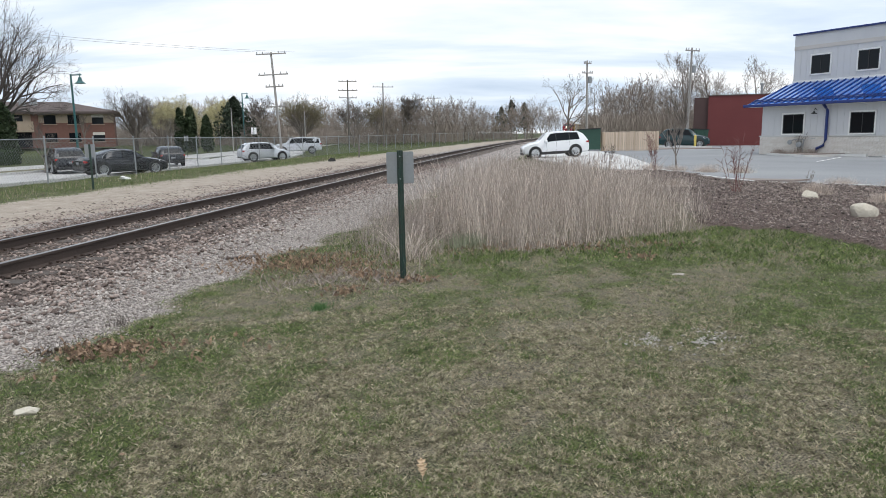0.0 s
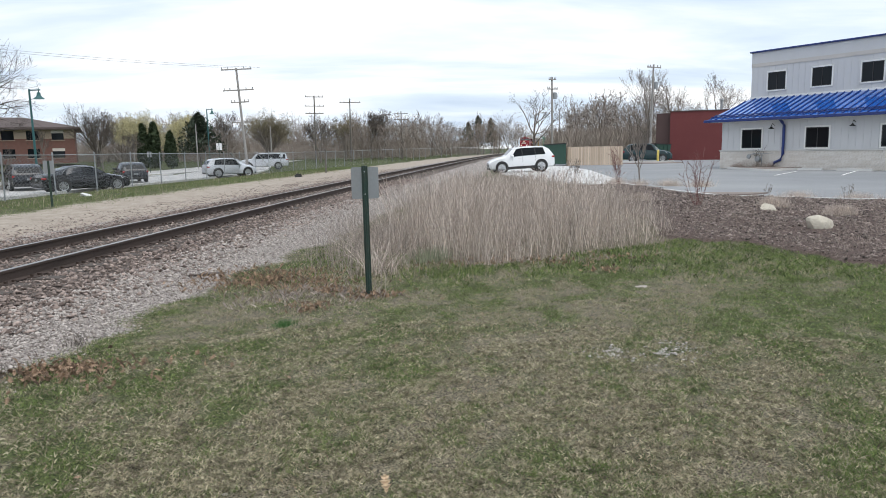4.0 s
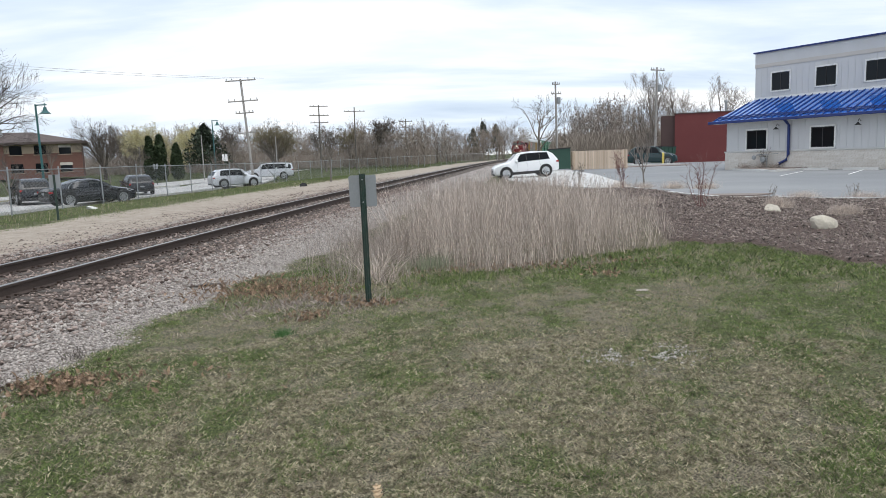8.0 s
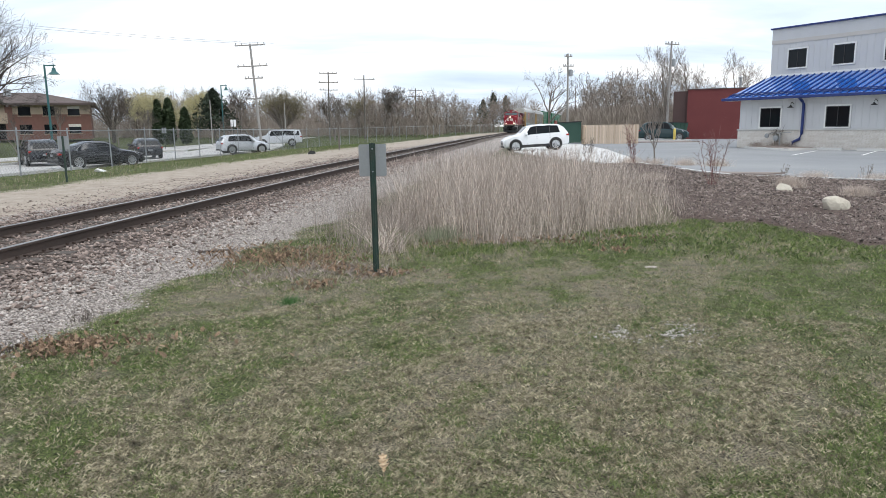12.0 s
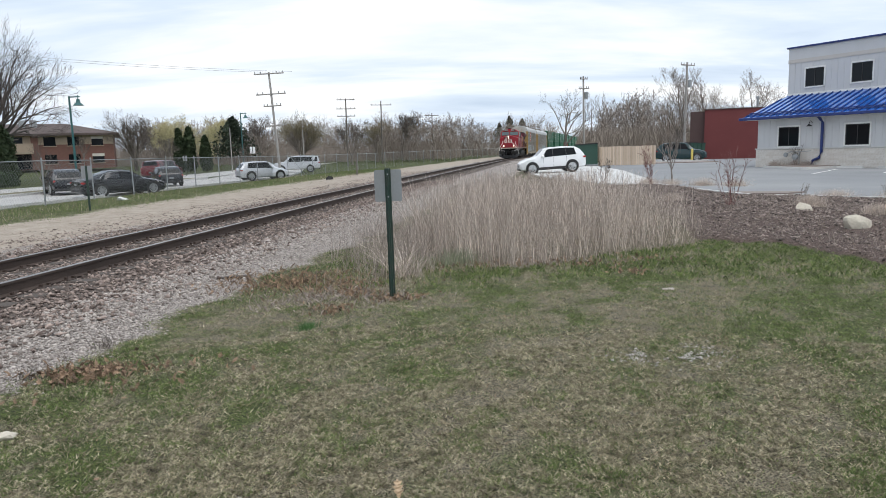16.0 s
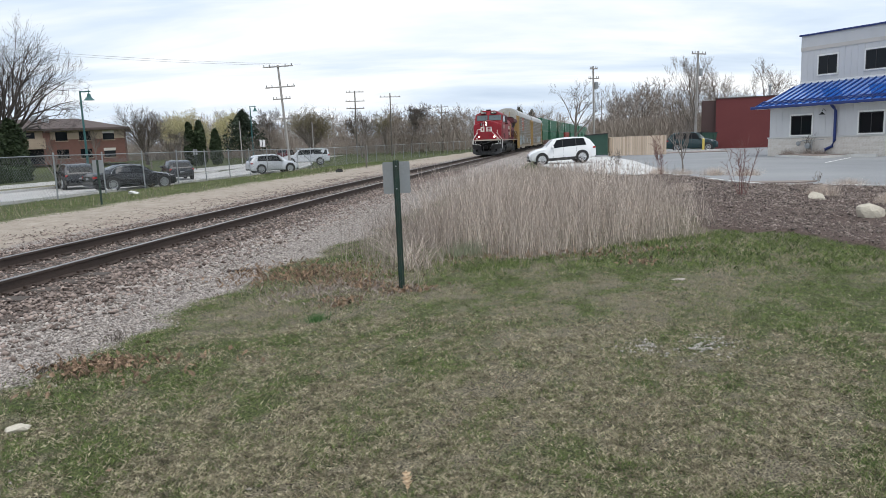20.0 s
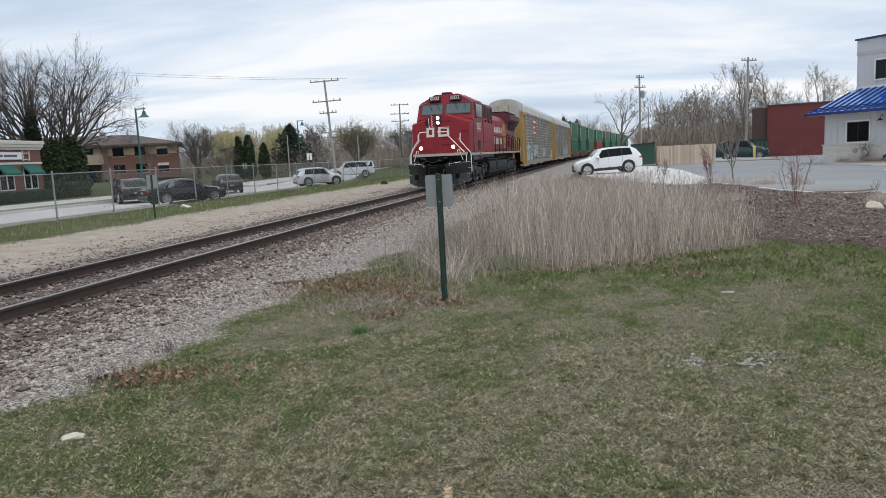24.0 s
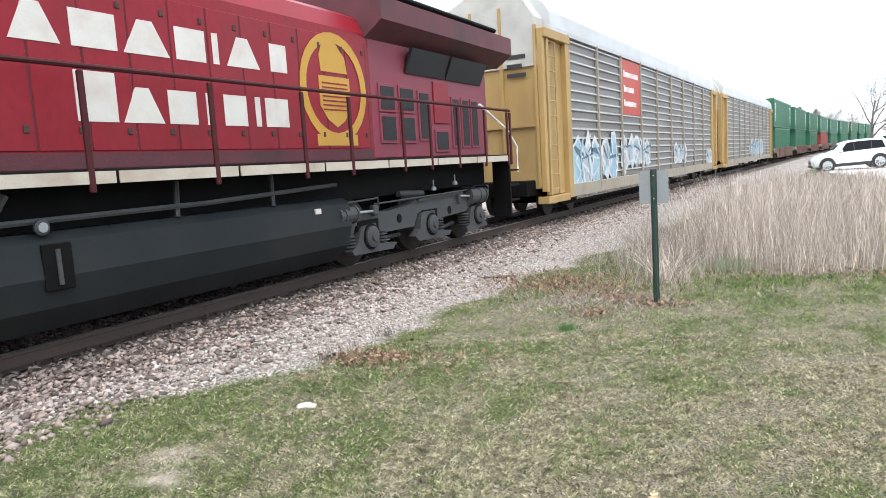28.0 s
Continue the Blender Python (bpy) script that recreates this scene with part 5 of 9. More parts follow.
    rad_ob = part("radiator_cabinet", rad, M_REDWEAR, t, "dusty red radiator cabinet")
    wing = Mb()
    wing.prism([(-1.16, 3.50), (1.16, 3.50), (1.50, 3.74), (1.50, 4.08), (1.1, 4.26), (-1.1, 4.26), (-1.50, 4.08), (-1.50, 3.74)], X(20.62), X(15.55), "x")
    part("radiator_wing", wing, M_WINGRED, rad_ob, "overhanging radiator wing, grimy on top")
    part("radiator_top", Mb().box(X(20.6), X(15.7), -1.2, 1.2, 4.245, 4.33, 0.03), M_LOCOBLACK, rad_ob)
    for s in (-1, 1):
        for u0, u1 in ((16.68, 18.02), (18.12, 19.62)):
            g = Mb().prism([(s * 1.165, 3.06), (s * 1.19, 3.06), (s * 1.36, 3.46), (s * 1.30, 3.48)], X(u1), X(u0), "x")
            part("radiator_grille", g, M_VENT, rad_ob, "black slanted grille")
        for u0, u1, z0, z1 in ((15.87, 16.27, 2.44, 2.80), (15.87, 16.27, 1.94, 2.32), (16.47, 16.88, 2.44, 2.80), (16.47, 16.88, 1.94, 2.32), (17.10, 17.42, 1.98, 2.76), (17.66, 18.10, 1.78, 2.10), (18.36, 18.60, 1.85, 2.72), (18.76, 19.02, 1.85, 2.72), (19.18, 19.42, 1.85, 2.72)):
            fm = Mb().box(X(u1 + 0.05), X(u0 - 0.05), min(s * 1.15, s * 1.185), max(s * 1.15, s * 1.185), z0 - 0.05, z1 + 0.05, 0.008)
            fo = part("vent_door", fm, M_REDWEAR, rad_ob)
            part("vent_screen", Mb().box(X(u1), X(u0), min(s * 1.18, s * 1.192), max(s * 1.18, s * 1.192), z0, z1), M_VENT, fo)
        part("access_panel", Mb().box(X(18.20), X(17.62), min(s * 1.15, s * 1.185), max(s * 1.15, s * 1.185), 2.25, 3.0, 0.01), M_RED, rad_ob)
    # deck, sills and handrails
    deck = Mb().box(X(20.3), X(1.2), -1.48, 1.48, 1.50, 1.64, 0.01)
    deck_ob = part("deck", deck, M_LOCOBLACK, t)
    for s in (-1, 1):
        st = Mb()
        for k in range(12):
            u0 = 1.3 + k * 1.58
            st.box(X(u0 + 1.54), X(u0), min(s * 1.482, s * 1.496), max(s * 1.482, s * 1.496), 1.50, 1.615)
        part("sill_stripe", st, M_CREAM, deck_ob, "dirty cream reflective sill stripe")
        y0, y1 = min(s * 1.43, s * 1.478), max(s * 1.43, s * 1.478)
        sk = part("sill_skirt", Mb().prism([(X(u), z) for u, z in ((1.90, 1.50), (1.98, 1.43), (2.10, 1.25), (3.71, 1.245), (3.71, 1.50))], y0, y1, "y"), M_TRUCK, deck_ob)
        part("sill_skirt", Mb().prism([(X(u), z) for u, z in ((4.22, 1.50), (4.20, 1.25), (4.72, 1.255), (4.74, 1.345), (8.4, 1.345), (8.4, 1.50))], y0, y1, "y"), M_TRUCK, deck_ob)
        part("red_bracket", Mb().box(X(4.20), X(3.74), min(s * 1.40, s * 1.503), max(s * 1.40, s * 1.503), 1.42, 1.60, 0.01), M_REDWEAR, deck_ob, "red bolted bracket")
        part("jack_pad", Mb().box(X(4.20), X(3.73), min(s * 1.30, s * 1.45), max(s * 1.30, s * 1.45), 1.27, 1.34, 0.01), M_TRUCK, deck_ob)
        part("data_plate", Mb().box(X(2.76), X(2.63), min(s * 1.47, s * 1.484), max(s * 1.47, s * 1.484), 1.29, 1.37), M_CREAM, sk, "small cream plate")
        for u in (8.95, 10.49, 12.01, 13.54, 14.56, 15.98, 16.87, 17.92, 19.09, 20.22, 20.38):
            part("stanchion", Mb().box(X(u + 0.03), X(u - 0.03), min(s * 1.47, s * 1.51), max(s * 1.47, s * 1.51), 1.42, 2.52, 0.008), M_HANDRAIL, deck_ob)
        part("handrail", Mb().tube([(X(8.5), s * 1.49, 2.56), (X(20.38), s * 1.49, 2.56)], 0.026, 8), M_HANDRAIL, deck_ob, "long dark red handrail")
        rear = Mb().tube([(X(19.3), s * 1.3, 2.66), (X(20.3), s * 1.46, 2.15), (X(20.75), s * 1.48, 1.8), (X(20.75), s * 1.48, 1.25)], 0.024, 8)
        part("rear_handrail", rear, M_WHITERAIL, deck_ob, "white step handrail")
        rs = Mb()
        for z in (0.32, 0.64, 0.96, 1.28):
            rs.box(X(20.75), X(20.25), min(s * 1.15, s * 1.5), max(s * 1.15, s * 1.5), z, z + 0.035)
        rs.box(X(20.28), X(20.22), min(s * 1.1, s * 1.5), max(s * 1.1, s * 1.5), 0.3, 1.5)
        part("rear_step", rs, M_LOCOBLACK, deck_ob)
        # white front handrails
        fr = Mb()
        way = [(-0.05, 2.69), (0.44, 2.68), (0.47, 2.62), (0.49, 2.45), (1.22, 1.68), (1.33, 1.52), (1.34, 1.10), (1.26, 1.02)] if s > 0 else [(-0.62, 2.70), (-0.95, 2.70), (-1.00, 2.62), (-1.03, 2.35), (-1.38, 1.88), (-1.45, 1.66), (-1.45, 1.20), (-1.38, 1.12)]
        fr.tube([(X(1.0 if z > 1.2 else 0.96), y, z) for y, z in way], 0.026, 8)
        fr.tube([(X(1.05), s * 1.06, 2.58), (X(1.03), s * 1.05, 2.22), (X(1.08), s * 1.50, 1.66), (X(1.12), s * 1.55, 1.52), (X(1.14), s * 1.55, 0.70)], 0.026, 8)
        fr.tube([(X(0.72), s * 0.98, 1.62), (X(0.68), s * 0.98, 1.78), (X(0.68), s * 1.06, 1.80), (X(0.70), s * 1.22, 1.30)], 0.020, 8)
        fr.tube([(X(1.0), s * 1.0 - 0.0, 2.30), (X(1.2), s * 1.0, 2.32)], 0.016, 6)
        part("front_handrail", fr, M_WHITERAIL, t, "white front handrail")
    # tank and running gear
    tank = Mb()
    tp = [(-1.34, 1.02), (-1.36, 0.70), (-1.28, 0.42), (-1.02, 0.18), (1.02, 0.18), (1.28, 0.42), (1.36, 0.70), (1.34, 1.02), (1.24, 1.10), (-1.24, 1.10)]
    tank.prism(tp, X(14.60), X(7.5), "x")
    tank_ob = part("fuel_tank", tank, M_TANK, t, "dark blue-grey fuel tank")
    for s in (-1, 1):
        part("sight_gauge", Mb().box(X(10.30), X(10.02), min(s * 1.33, s * 1.372), max(s * 1.33, s * 1.372), 0.58, 1.00, 0.01), M_LOCOBLACK, tank_ob)
        part("gauge_tube", Mb().tube([(X(10.16), s * 1.378, 0.63), (X(10.16), s * 1.372, 0.95)], 0.022, 8), M_TRUCK, tank_ob)
        part("tank_label", Mb().box(X(13.92), X(13.80), min(s * 1.34, s * 1.362), max(s * 1.34, s * 1.362), 0.93, 1.00), M_LETTER, tank_ob, "small white tank label")
        for u in (8.4, 11.6, 13.1):
            part("tank_strap", Mb().tube([(X(u), s * 1.26, 1.10), (X(u + 0.12), s * 1.15, 1.48)], 0.03, 6), M_TRUCK, tank_ob)
        part("filler_cap", Mb().lathe([(0.03, 0), (0.070, 0.01), (0.070, 0.04), (0.05, 0.05)], 14, (X(10.07), s * 1.30 if s > 0 else s * 1.35, 1.15), "y"), M_TRUCK, tank_ob)
        part("cap_face", Mb().lathe([(0.005, 0), (0.045, 0.0), (0.045, 0.006), (0.005, 0.006)], 12, (X(10.07), s * 1.352 - 0.003, 1.15), "y"), M_GALV, tank_ob, "pale filler cap face")
        pp = Mb().tube([(X(7.6), s * 1.2, 1.25), (X(9.4), s * 1.28, 1.2), (X(12), s * 1.25, 1.22), (X(14.5), s * 1.2, 1.3)], 0.03, 6)
        pp.tube([(X(9.6), s * 1.25, 1.12), (X(9.8), s * 1.3, 1.45)], 0.04, 6)
        pp.tube([(X(7.3), s * 1.05, 0.5), (X(7.3), s * 1.05, 0.95)], 0.16, 10)
        part("pipework", pp, M_TRUCK, tank_ob)
    # The near-zero black carries the shade beneath the deck in its colour.
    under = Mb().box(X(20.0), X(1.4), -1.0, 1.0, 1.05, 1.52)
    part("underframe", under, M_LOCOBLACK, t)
    loco_truck(t, 3.79)
    loco_truck(t, 17.17, -1)
    rc = Mb().box(X(21.4), X(20.2), -0.15, 0.15, 0.72, 0.98, 0.03)
    part("rear_coupler", rc, M_TRUCK, t)
    return t


def freight_truck(car, x, name="truck_frame"):
    for s in (-1, 1):
        fr = Mb().prism([(x - 1.15, 0.42), (x - 1.15, 0.66), (x - 0.5, 0.72), (x + 0.5, 0.72), (x + 1.15, 0.66), (x + 1.15, 0.42), (x + 0.8, 0.42), (x + 0.45, 0.24), (x - 0.45, 0.24), (x - 0.8, 0.42)], min(s * 0.98, s * 1.10), max(s * 0.98, s * 1.10), "y")
        part(name, fr, M_LOCOBLACK, car)
    bogie_wheels(car, (-0.88, 0.88), 0.42, x)


def autorack(label, graffiti, red_board):
    """A covered car carrier: 26.6 m long, middle at 0."""
    t = thing("autorack_car", label, "railway car", group="freight cars")
    half, e = 13.3, 11.0
    part("underframe", Mb().box(-half, half, -1.15, 1.15, 0.62, 1.0, 0.02), M_LOCOBLACK, t)
    part("body", Mb().box(-e, e, -1.41, 1.41, 0.80, 4.72), M_RACKGREY, t, "grey galvanised car body")
    for s in (-1, 1):
        a0, a1 = min(s * 1.42, s * 1.50), max(s * 1.42, s * 1.50)
        part("side_sill", Mb().box(-e - 0.1, e + 0.1, a0, a1, 0.46, 0.80, 0.01), M_SILL, t, "grimy pale side sill")
        part("top_chord", Mb().box(-e - 1.3, e + 1.3, a0, a1, 4.60, 4.74, 0.01), M_RACKROOF, t)
        bays = 9
        w = 2 * e / bays
        ribs = []
        for k in range(15):
            z = 0.82 + k * 0.251
            ribs += [(1.418, z), (1.424, z + 0.13), (1.462, z + 0.165), (1.464, z + 0.20), (1.418, z + 0.235)]
        prof = [(s * y, z) for y, z in ribs] + [(s * 1.40, 4.6), (s * 1.40, 0.80)]
        for k in range(bays):
            part("side_panel", Mb().prism(prof, -e + k * w + 0.05, -e + (k + 1) * w - 0.05, "x"), M_RACKGREY, t)
        for j in range(15):
            z = 0.82 + j * 0.251 + 0.18
            part("panel_ridge", Mb().box(-e + 0.06, e - 0.06, min(s * 1.455, s * 1.4695), max(s * 1.455, s * 1.4695), z - 0.014, z + 0.022), M_RACKROOF, t)
        for k in range(bays + 1):
            x = -e + k * w
            part("side_post", Mb().box(x - 0.045, x + 0.045, a0, max(s * 1.42, s * 1.51) if s > 0 else a1, 0.62, 4.66, 0.01), M_YELLOW if k in (0, bays) else M_SILL, t)
    # curved roof
    arc = [(-1.50, 4.70)] + [(1.50 * math.cos(math.pi * (1 - q / 12)), 4.74 + 0.98 * math.sin(math.pi * q / 12) ** 0.75) for q in range(1, 12)] + [(1.50, 4.70)]
    part("roof", Mb().prism(arc, -e - 1.2, e + 1.2, "x"), M_RACKROOF, t, "pale curved steel roof", smooth=False)
    for sx in (-1, 1):
        end = Mb()
        end.prism([(-1.36, 0.78), (1.36, 0.78), (1.36, 3.75), (-1.36, 3.75)], min(sx * e, sx * (half - 0.55)), max(sx * e, sx * (half - 0.55)), "x")
        eo = part("end_door", end, M_YELLOW, t, "yellow folding end door")
        part("end_top", Mb().prism([(-1.36, 3.75), (1.36, 3.75), (1.30, 4.9), (1.0, 5.35), (0.5, 5.58), (-0.5, 5.58), (-1.0, 5.35), (-1.30, 4.9)], min(sx * e, sx * (half - 0.50)), max(sx * e, sx * (half - 0.50)), "x"), M_RACKEND, t, "peeling white upper end panel")
        bars = Mb()
        for y in (-1.3, -0.4, 0.4, 1.3):
            bars.box(min(sx * (half - 0.56), sx * (half - 0.47)), max(sx * (half - 0.56), sx * (half - 0.47)), y - 0.035, y + 0.035, 0.8, 5.2 if abs(y) < 1 else 4.7)
        bars.box(min(sx * (half - 0.56), sx * (half - 0.48)), max(sx * (half - 0.56), sx * (half - 0.48)), -1.3, 1.3, 2.3, 2.36)
        part("end_ribs", bars, M_YELLOW, eo)
        for s in (-1, 1):
            def bar(name, u0, u1, y0, y1, z0, z1, parent, b=0.01):
                return part(name, Mb().box(*sorted((sx * (e + u0), sx * (e + u1))), *sorted((s * y0, s * y1)), z0, z1, b), M_YELLOW, parent)

            po = bar("corner_post", 0.06, 0.30, 1.36, 1.52, 0.46, 4.60, t)
            bar("door_post", 1.42, 1.56, 1.36, 1.50, 0.6, 4.60, po)
            bar("door_post", 1.64, 1.80, 1.34, 1.48, 0.7, 4.60, po)
            bar("end_plate", 0.25, 1.5, 1.34, 1.38, 0.6, 4.60, po, 0)
            bar("top_rail", 0.0, 1.75, 1.30, 1.54, 4.40, 4.62, po)
            bar("bottom_rail", 0.25, 1.75, 1.20, 1.50, 0.40, 0.58, po)
            lad = Mb()
            lad.tube([(sx * (e + 0.95), s * 1.47, 0.62), (sx * (e + 0.95), s * 1.47, 4.5)], 0.022, 6)
            for k in range(11):
                lad.tube([(sx * (e + 0.95), s * 1.47, 0.75 + k * 0.36), (sx * (e + 1.44), s * 1.47, 0.75 + k * 0.36)], 0.018, 6)
            part("ladder", lad, M_YELLOW, po)
        for k in range(3):
            bt = Mb().box(min(sx * (half - 0.49), sx * (half - 0.485)), max(sx * (half - 0.49), sx * (half - 0.485)), 0.55, 1.05 - 0.1 * (k % 2), 3.95 - 0.22 * k, 4.05 - 0.22 * k)
            part("end_lettering", bt, M_BLACKPLASTIC, eo)
        part("coupler", Mb().box(min(sx * half, sx * (half + 0.5)), max(sx * half, sx * (half + 0.5)), -0.15, 0.15, 0.68, 0.96, 0.03), M_TRUCK, t)
        freight_truck(t, sx * 10.3)
    for s in (-1, 1):
        y0, y1 = min(s * 1.455, s * 1.472), max(s * 1.455, s * 1.472)
        if red_board:
            x1 = 6.03
            part("sign_board", Mb().box(x1 - 2.3, x1, y0, max(s * 1.45, s * 1.475) if s > 0 else y1, 2.80, 4.56), M_REDBOARD, t, "red sign board with white bars")
            for z, q in ((4.10, 1.7), (3.62, 1.25), (3.16, 1.4)):
                bar, a = Mb(), x1 - 0.25
                while a > x1 - 0.25 - q:
                    w = 0.09 + 0.08 * ((a * 7.3) % 1)
                    bar.box(a - w, a, min(s * 1.47, s * 1.482), max(s * 1.47, s * 1.482), z - 0.09, z + 0.07 + 0.05 * (a > x1 - 0.3))
                    a -= w + 0.045
                part("sign_bar", bar, M_WHITEPAINT, t)
        rg = random.Random(7 + red_board * 3 + s)
        yy = s * 1.4755

        def ribbon(pts, w, lift):
            """A sprayed stroke of even width on the car's side."""
            g = Mb()
            for (ax, az), (bx, bz) in zip(pts[:-1], pts[1:]):
                d = math.hypot(bx - ax, bz - az) + 1e-6
                px, pz = -(bz - az) / d * w / 2, (bx - ax) / d * w / 2
                ex, ez = (bx - ax) / d * w * 0.3, (bz - az) / d * w * 0.3
                y = yy + s * (lift + 0.0006 * (len(g.f) % 4))
                g.add([(ax + px - ex, y, az + pz - ez), (ax - px - ex, y, az - pz - ez), (bx - px + ex, y, bz - pz + ez), (bx + px + ex, y, bz + pz + ez)], [(0, 1, 2, 3)])
            return g

        for x0, wid, z0, hgt, m in graffiti:
            n = max(2, round(wid / 0.85))
            step = wid / n
            for k in range(n):
                cx, cz, r = x0 - (k + 0.5) * step, z0 + hgt * 0.5, hgt * rg.uniform(0.36, 0.46)
                blob = [(cx + step * 0.62 * math.cos(a) * rg.uniform(0.55, 1.2), cz + r * 1.2 * math.sin(a) * rg.uniform(0.55, 1.25)) for a in np.linspace(0, 6.283, 11)[:-1]]
                part("graffiti", Mb().add([(x, yy, z) for x, z in blob], [tuple(range(10))]), M_GRAFBLUE if (k % 2 == 0 and m is M_GRAFBLUE) else M_GRAFPALE, t, "sprayed graffiti fill")
                loop = blob[rg.randrange(10):] + blob[:rg.randrange(4, 9)]
                part("graffiti", ribbon(loop, rg.uniform(0.08, 0.13), 0.002), M_GRAFWHITE, t, "sprayed graffiti stroke")
                for j in range(4):
                    zig = [(cx + step * rg.uniform(-0.6, 0.6), cz + r * q + rg.uniform(-0.15, 0.15)) for q in ((-0.9, -0.1, 0.35, 0.95), (0.5, 0.7, 0.3, 0.2), (-0.5, -0.7, -0.2), (0.9, 0.2, -0.9))[j]]
                    part("graffiti", ribbon(zig, rg.uniform(0.05, 0.12), 0.004 + 0.003 * j), (M_GRAFWHITE, M_GRAFDARK, M_GRAFWHITE, M_GRAFBLUE)[j], t, "sprayed graffiti stroke")
    return t


def container(parent, name, material, x0, x1, z0, z1, bars):
    c = part(name, Mb().box(x0, x1, -1.20, 1.20, z0, z1, 0.03), material, parent)
    n = 34
    for s in (-1, 1):
        w = (x1 - x0 - 0.5) / n
        prof = []
        for k in range(n):
            a = x0 + 0.25 + k * w
            prof += [(a, s * 1.195), (a + 0.25 * w, s * 1.228), (a + 0.6 * w, s * 1.228), (a + 0.85 * w, s * 1.195)]
        prof += [(x1 - 0.25, s * 1.19), (x0 + 0.25, s * 1.19)]
        part("corrugation", Mb().prism(prof, z0 + 0.16, z1 - 0.14, "z"), material, c)
        for a in (x0, x1 - 0.14):
            part("corner_casting", Mb().box(a - 0.005, a + 0.145, min(s * 1.12, s * 1.235), max(s * 1.12, s * 1.235), z0, z1), material, c)
        if bars:
            for a in (x1 - 1.5, x0 + 0.8):
                for k in range(6):
                    m = Mb().box(a - 0.1, a + 0.75 - 0.22 * (k % 3), min(s * 1.228, s * 1.234), max(s * 1.228, s * 1.234), z1 - 0.62 - 0.30 * k, z1 - 0.44 - 0.30 * k)
                    part("marking_bar", m, M_WHITEPAINT, c)
    return c


def well_car(lower, label):
    t = thing("well_car", label, "railway car", group="freight cars")
    half = 9.7
    for s in (-1, 1):
        sd = Mb().prism([(-half, 1.05), (-8.0, 1.25), (8.0, 1.25), (half, 1.05), (half, 0.85), (7.6, 0.75), (7.0, 0.30), (-7.0, 0.30), (-7.6, 0.75), (-half, 0.85)], min(s * 1.30, s * 1.42), max(s * 1.30, s * 1.42), "y")
        so = part("well_side", sd, M_WELL, t, "brown steel well side")
        for k in range(13):
            rb = Mb().box(-6.9 + k * 1.14, -6.82 + k * 1.14, min(s * 1.41, s * 1.47), max(s * 1.41, s * 1.47), 0.32, 1.22)
            part("side_rib", rb, M_WELL, so)
    part("end_platform", Mb().box(-half, -7.4, -1.3, 1.3, 0.85, 1.02).box(7.4, half, -1.3, 1.3, 0.85, 1.02), M_WELL, t)
    part("well_floor", Mb().box(-7.4, 7.4, -1.3, 1.3, 0.30, 0.40), M_WELL, t)
    container(t, "lower_container", lower, -6.9, 6.9, 0.42, 3.15, False)
    container(t, "upper_container", M_GREENBOX, -7.9, 7.9, 3.19, 5.85, True)
    for sx in (-1, 1):
        freight_truck(t, sx * 8.3)
        part("coupler", Mb().box(min(sx * half, sx * (half + 0.5)), max(sx * half, sx * (half + 0.5)), -0.12, 0.12, 0.70, 0.95), M_TRUCK, t)
    return t


TRAIN = []
TRAIN.append((locomotive(), NOSE))
TRAIN.append((autorack("grey and yellow covered car carrier with a red board and graffiti", [(11.0, 4.3, 0.62, 1.5, M_GRAFBLUE), (6.3, 3.9, 0.95, 1.1, M_GRAFWHITE), (-1.6, 2.6, 1.0, 0.8, M_GRAFPALE), (-9.4, 1.6, 0.7, 0.8, M_GRAFWHITE)], True), 35.4))
TRAIN.append((autorack("grey and yellow covered car carrier with blue graffiti", [(1.5, 8.0, 0.75, 1.3, M_GRAFBLUE)], False), 62.6))
for k in range(9):
    TRAIN.append((well_car(M_REDBOX if k == 3 else M_GREENBOX, "well car with two stacked containers, the lower one red" if k == 3 else "well car with two stacked green containers"), 86.8 + 20.2 * k))


def train_pose(s, wheelbase):
    """The pose of a car whose middle has the way s; it travels towards falling way."""
    a, b = Vector(along(s - wheelbase)), Vector(along(s + wheelbase))
    f = (a - b).normalized()
    mid = (a + b) / 2
    yaw = math.degrees(math.atan2(f.y, f.x))
    return pose(mid.x, mid.y, mid.z, 0, -math.degrees(math.asin(f.z)), yaw)


# ---- parking lot, apron and the buildings beyond the mulch bed ----
tagged(new("parking_lot", Mb().slab(LOT, -0.3, 0.058).mesh("parking_lot", M_ASPHALT)), "worn grey asphalt parking lot", "parking lot", kind="structure")
tagged(new("pavement", Mb().slab(APRON, -0.3, 0.06).mesh("pavement", M_CONCRETE)), "pale concrete apron beside the parking lot", "pavement", kind="structure")

M_SIDING = mat("light_grey_board_siding", (0.51, 0.515, 0.525), (0.595, 0.60, 0.61), 1.5, 0.7, 0.08, stretch=(1, 1, 0.3))
M_PARAPET = mat("warm_grey_panel", (0.48, 0.455, 0.425), (0.57, 0.54, 0.51), 1.5, 0.7, 0.08)
M_BLUEROOF = mat("blue_standing_seam_metal", (0.010, 0.088, 0.38), (0.022, 0.13, 0.48), 0.6, 0.16, 0.02, metal=0.0, coat=0.8)
M_BLUEDARK = mat("dark_blue_trim", (0.008, 0.024, 0.13), (0.014, 0.034, 0.17), 2, 0.4, 0.03)
M_STONEVENEER = mat("pale_stone_veneer", (0.54, 0.495, 0.44), (0.76, 0.735, 0.70), 7, 0.85, 0.4, fine=25, each=0.35, spread=0.9, dirt=(0.46, 0.40, 0.335), dirt_scale=8, dirt_amount=0.5)
M_MORTAR = mat("pale_mortar", (0.56, 0.55, 0.53), (0.65, 0.64, 0.62), 4, 0.9, 0.2)
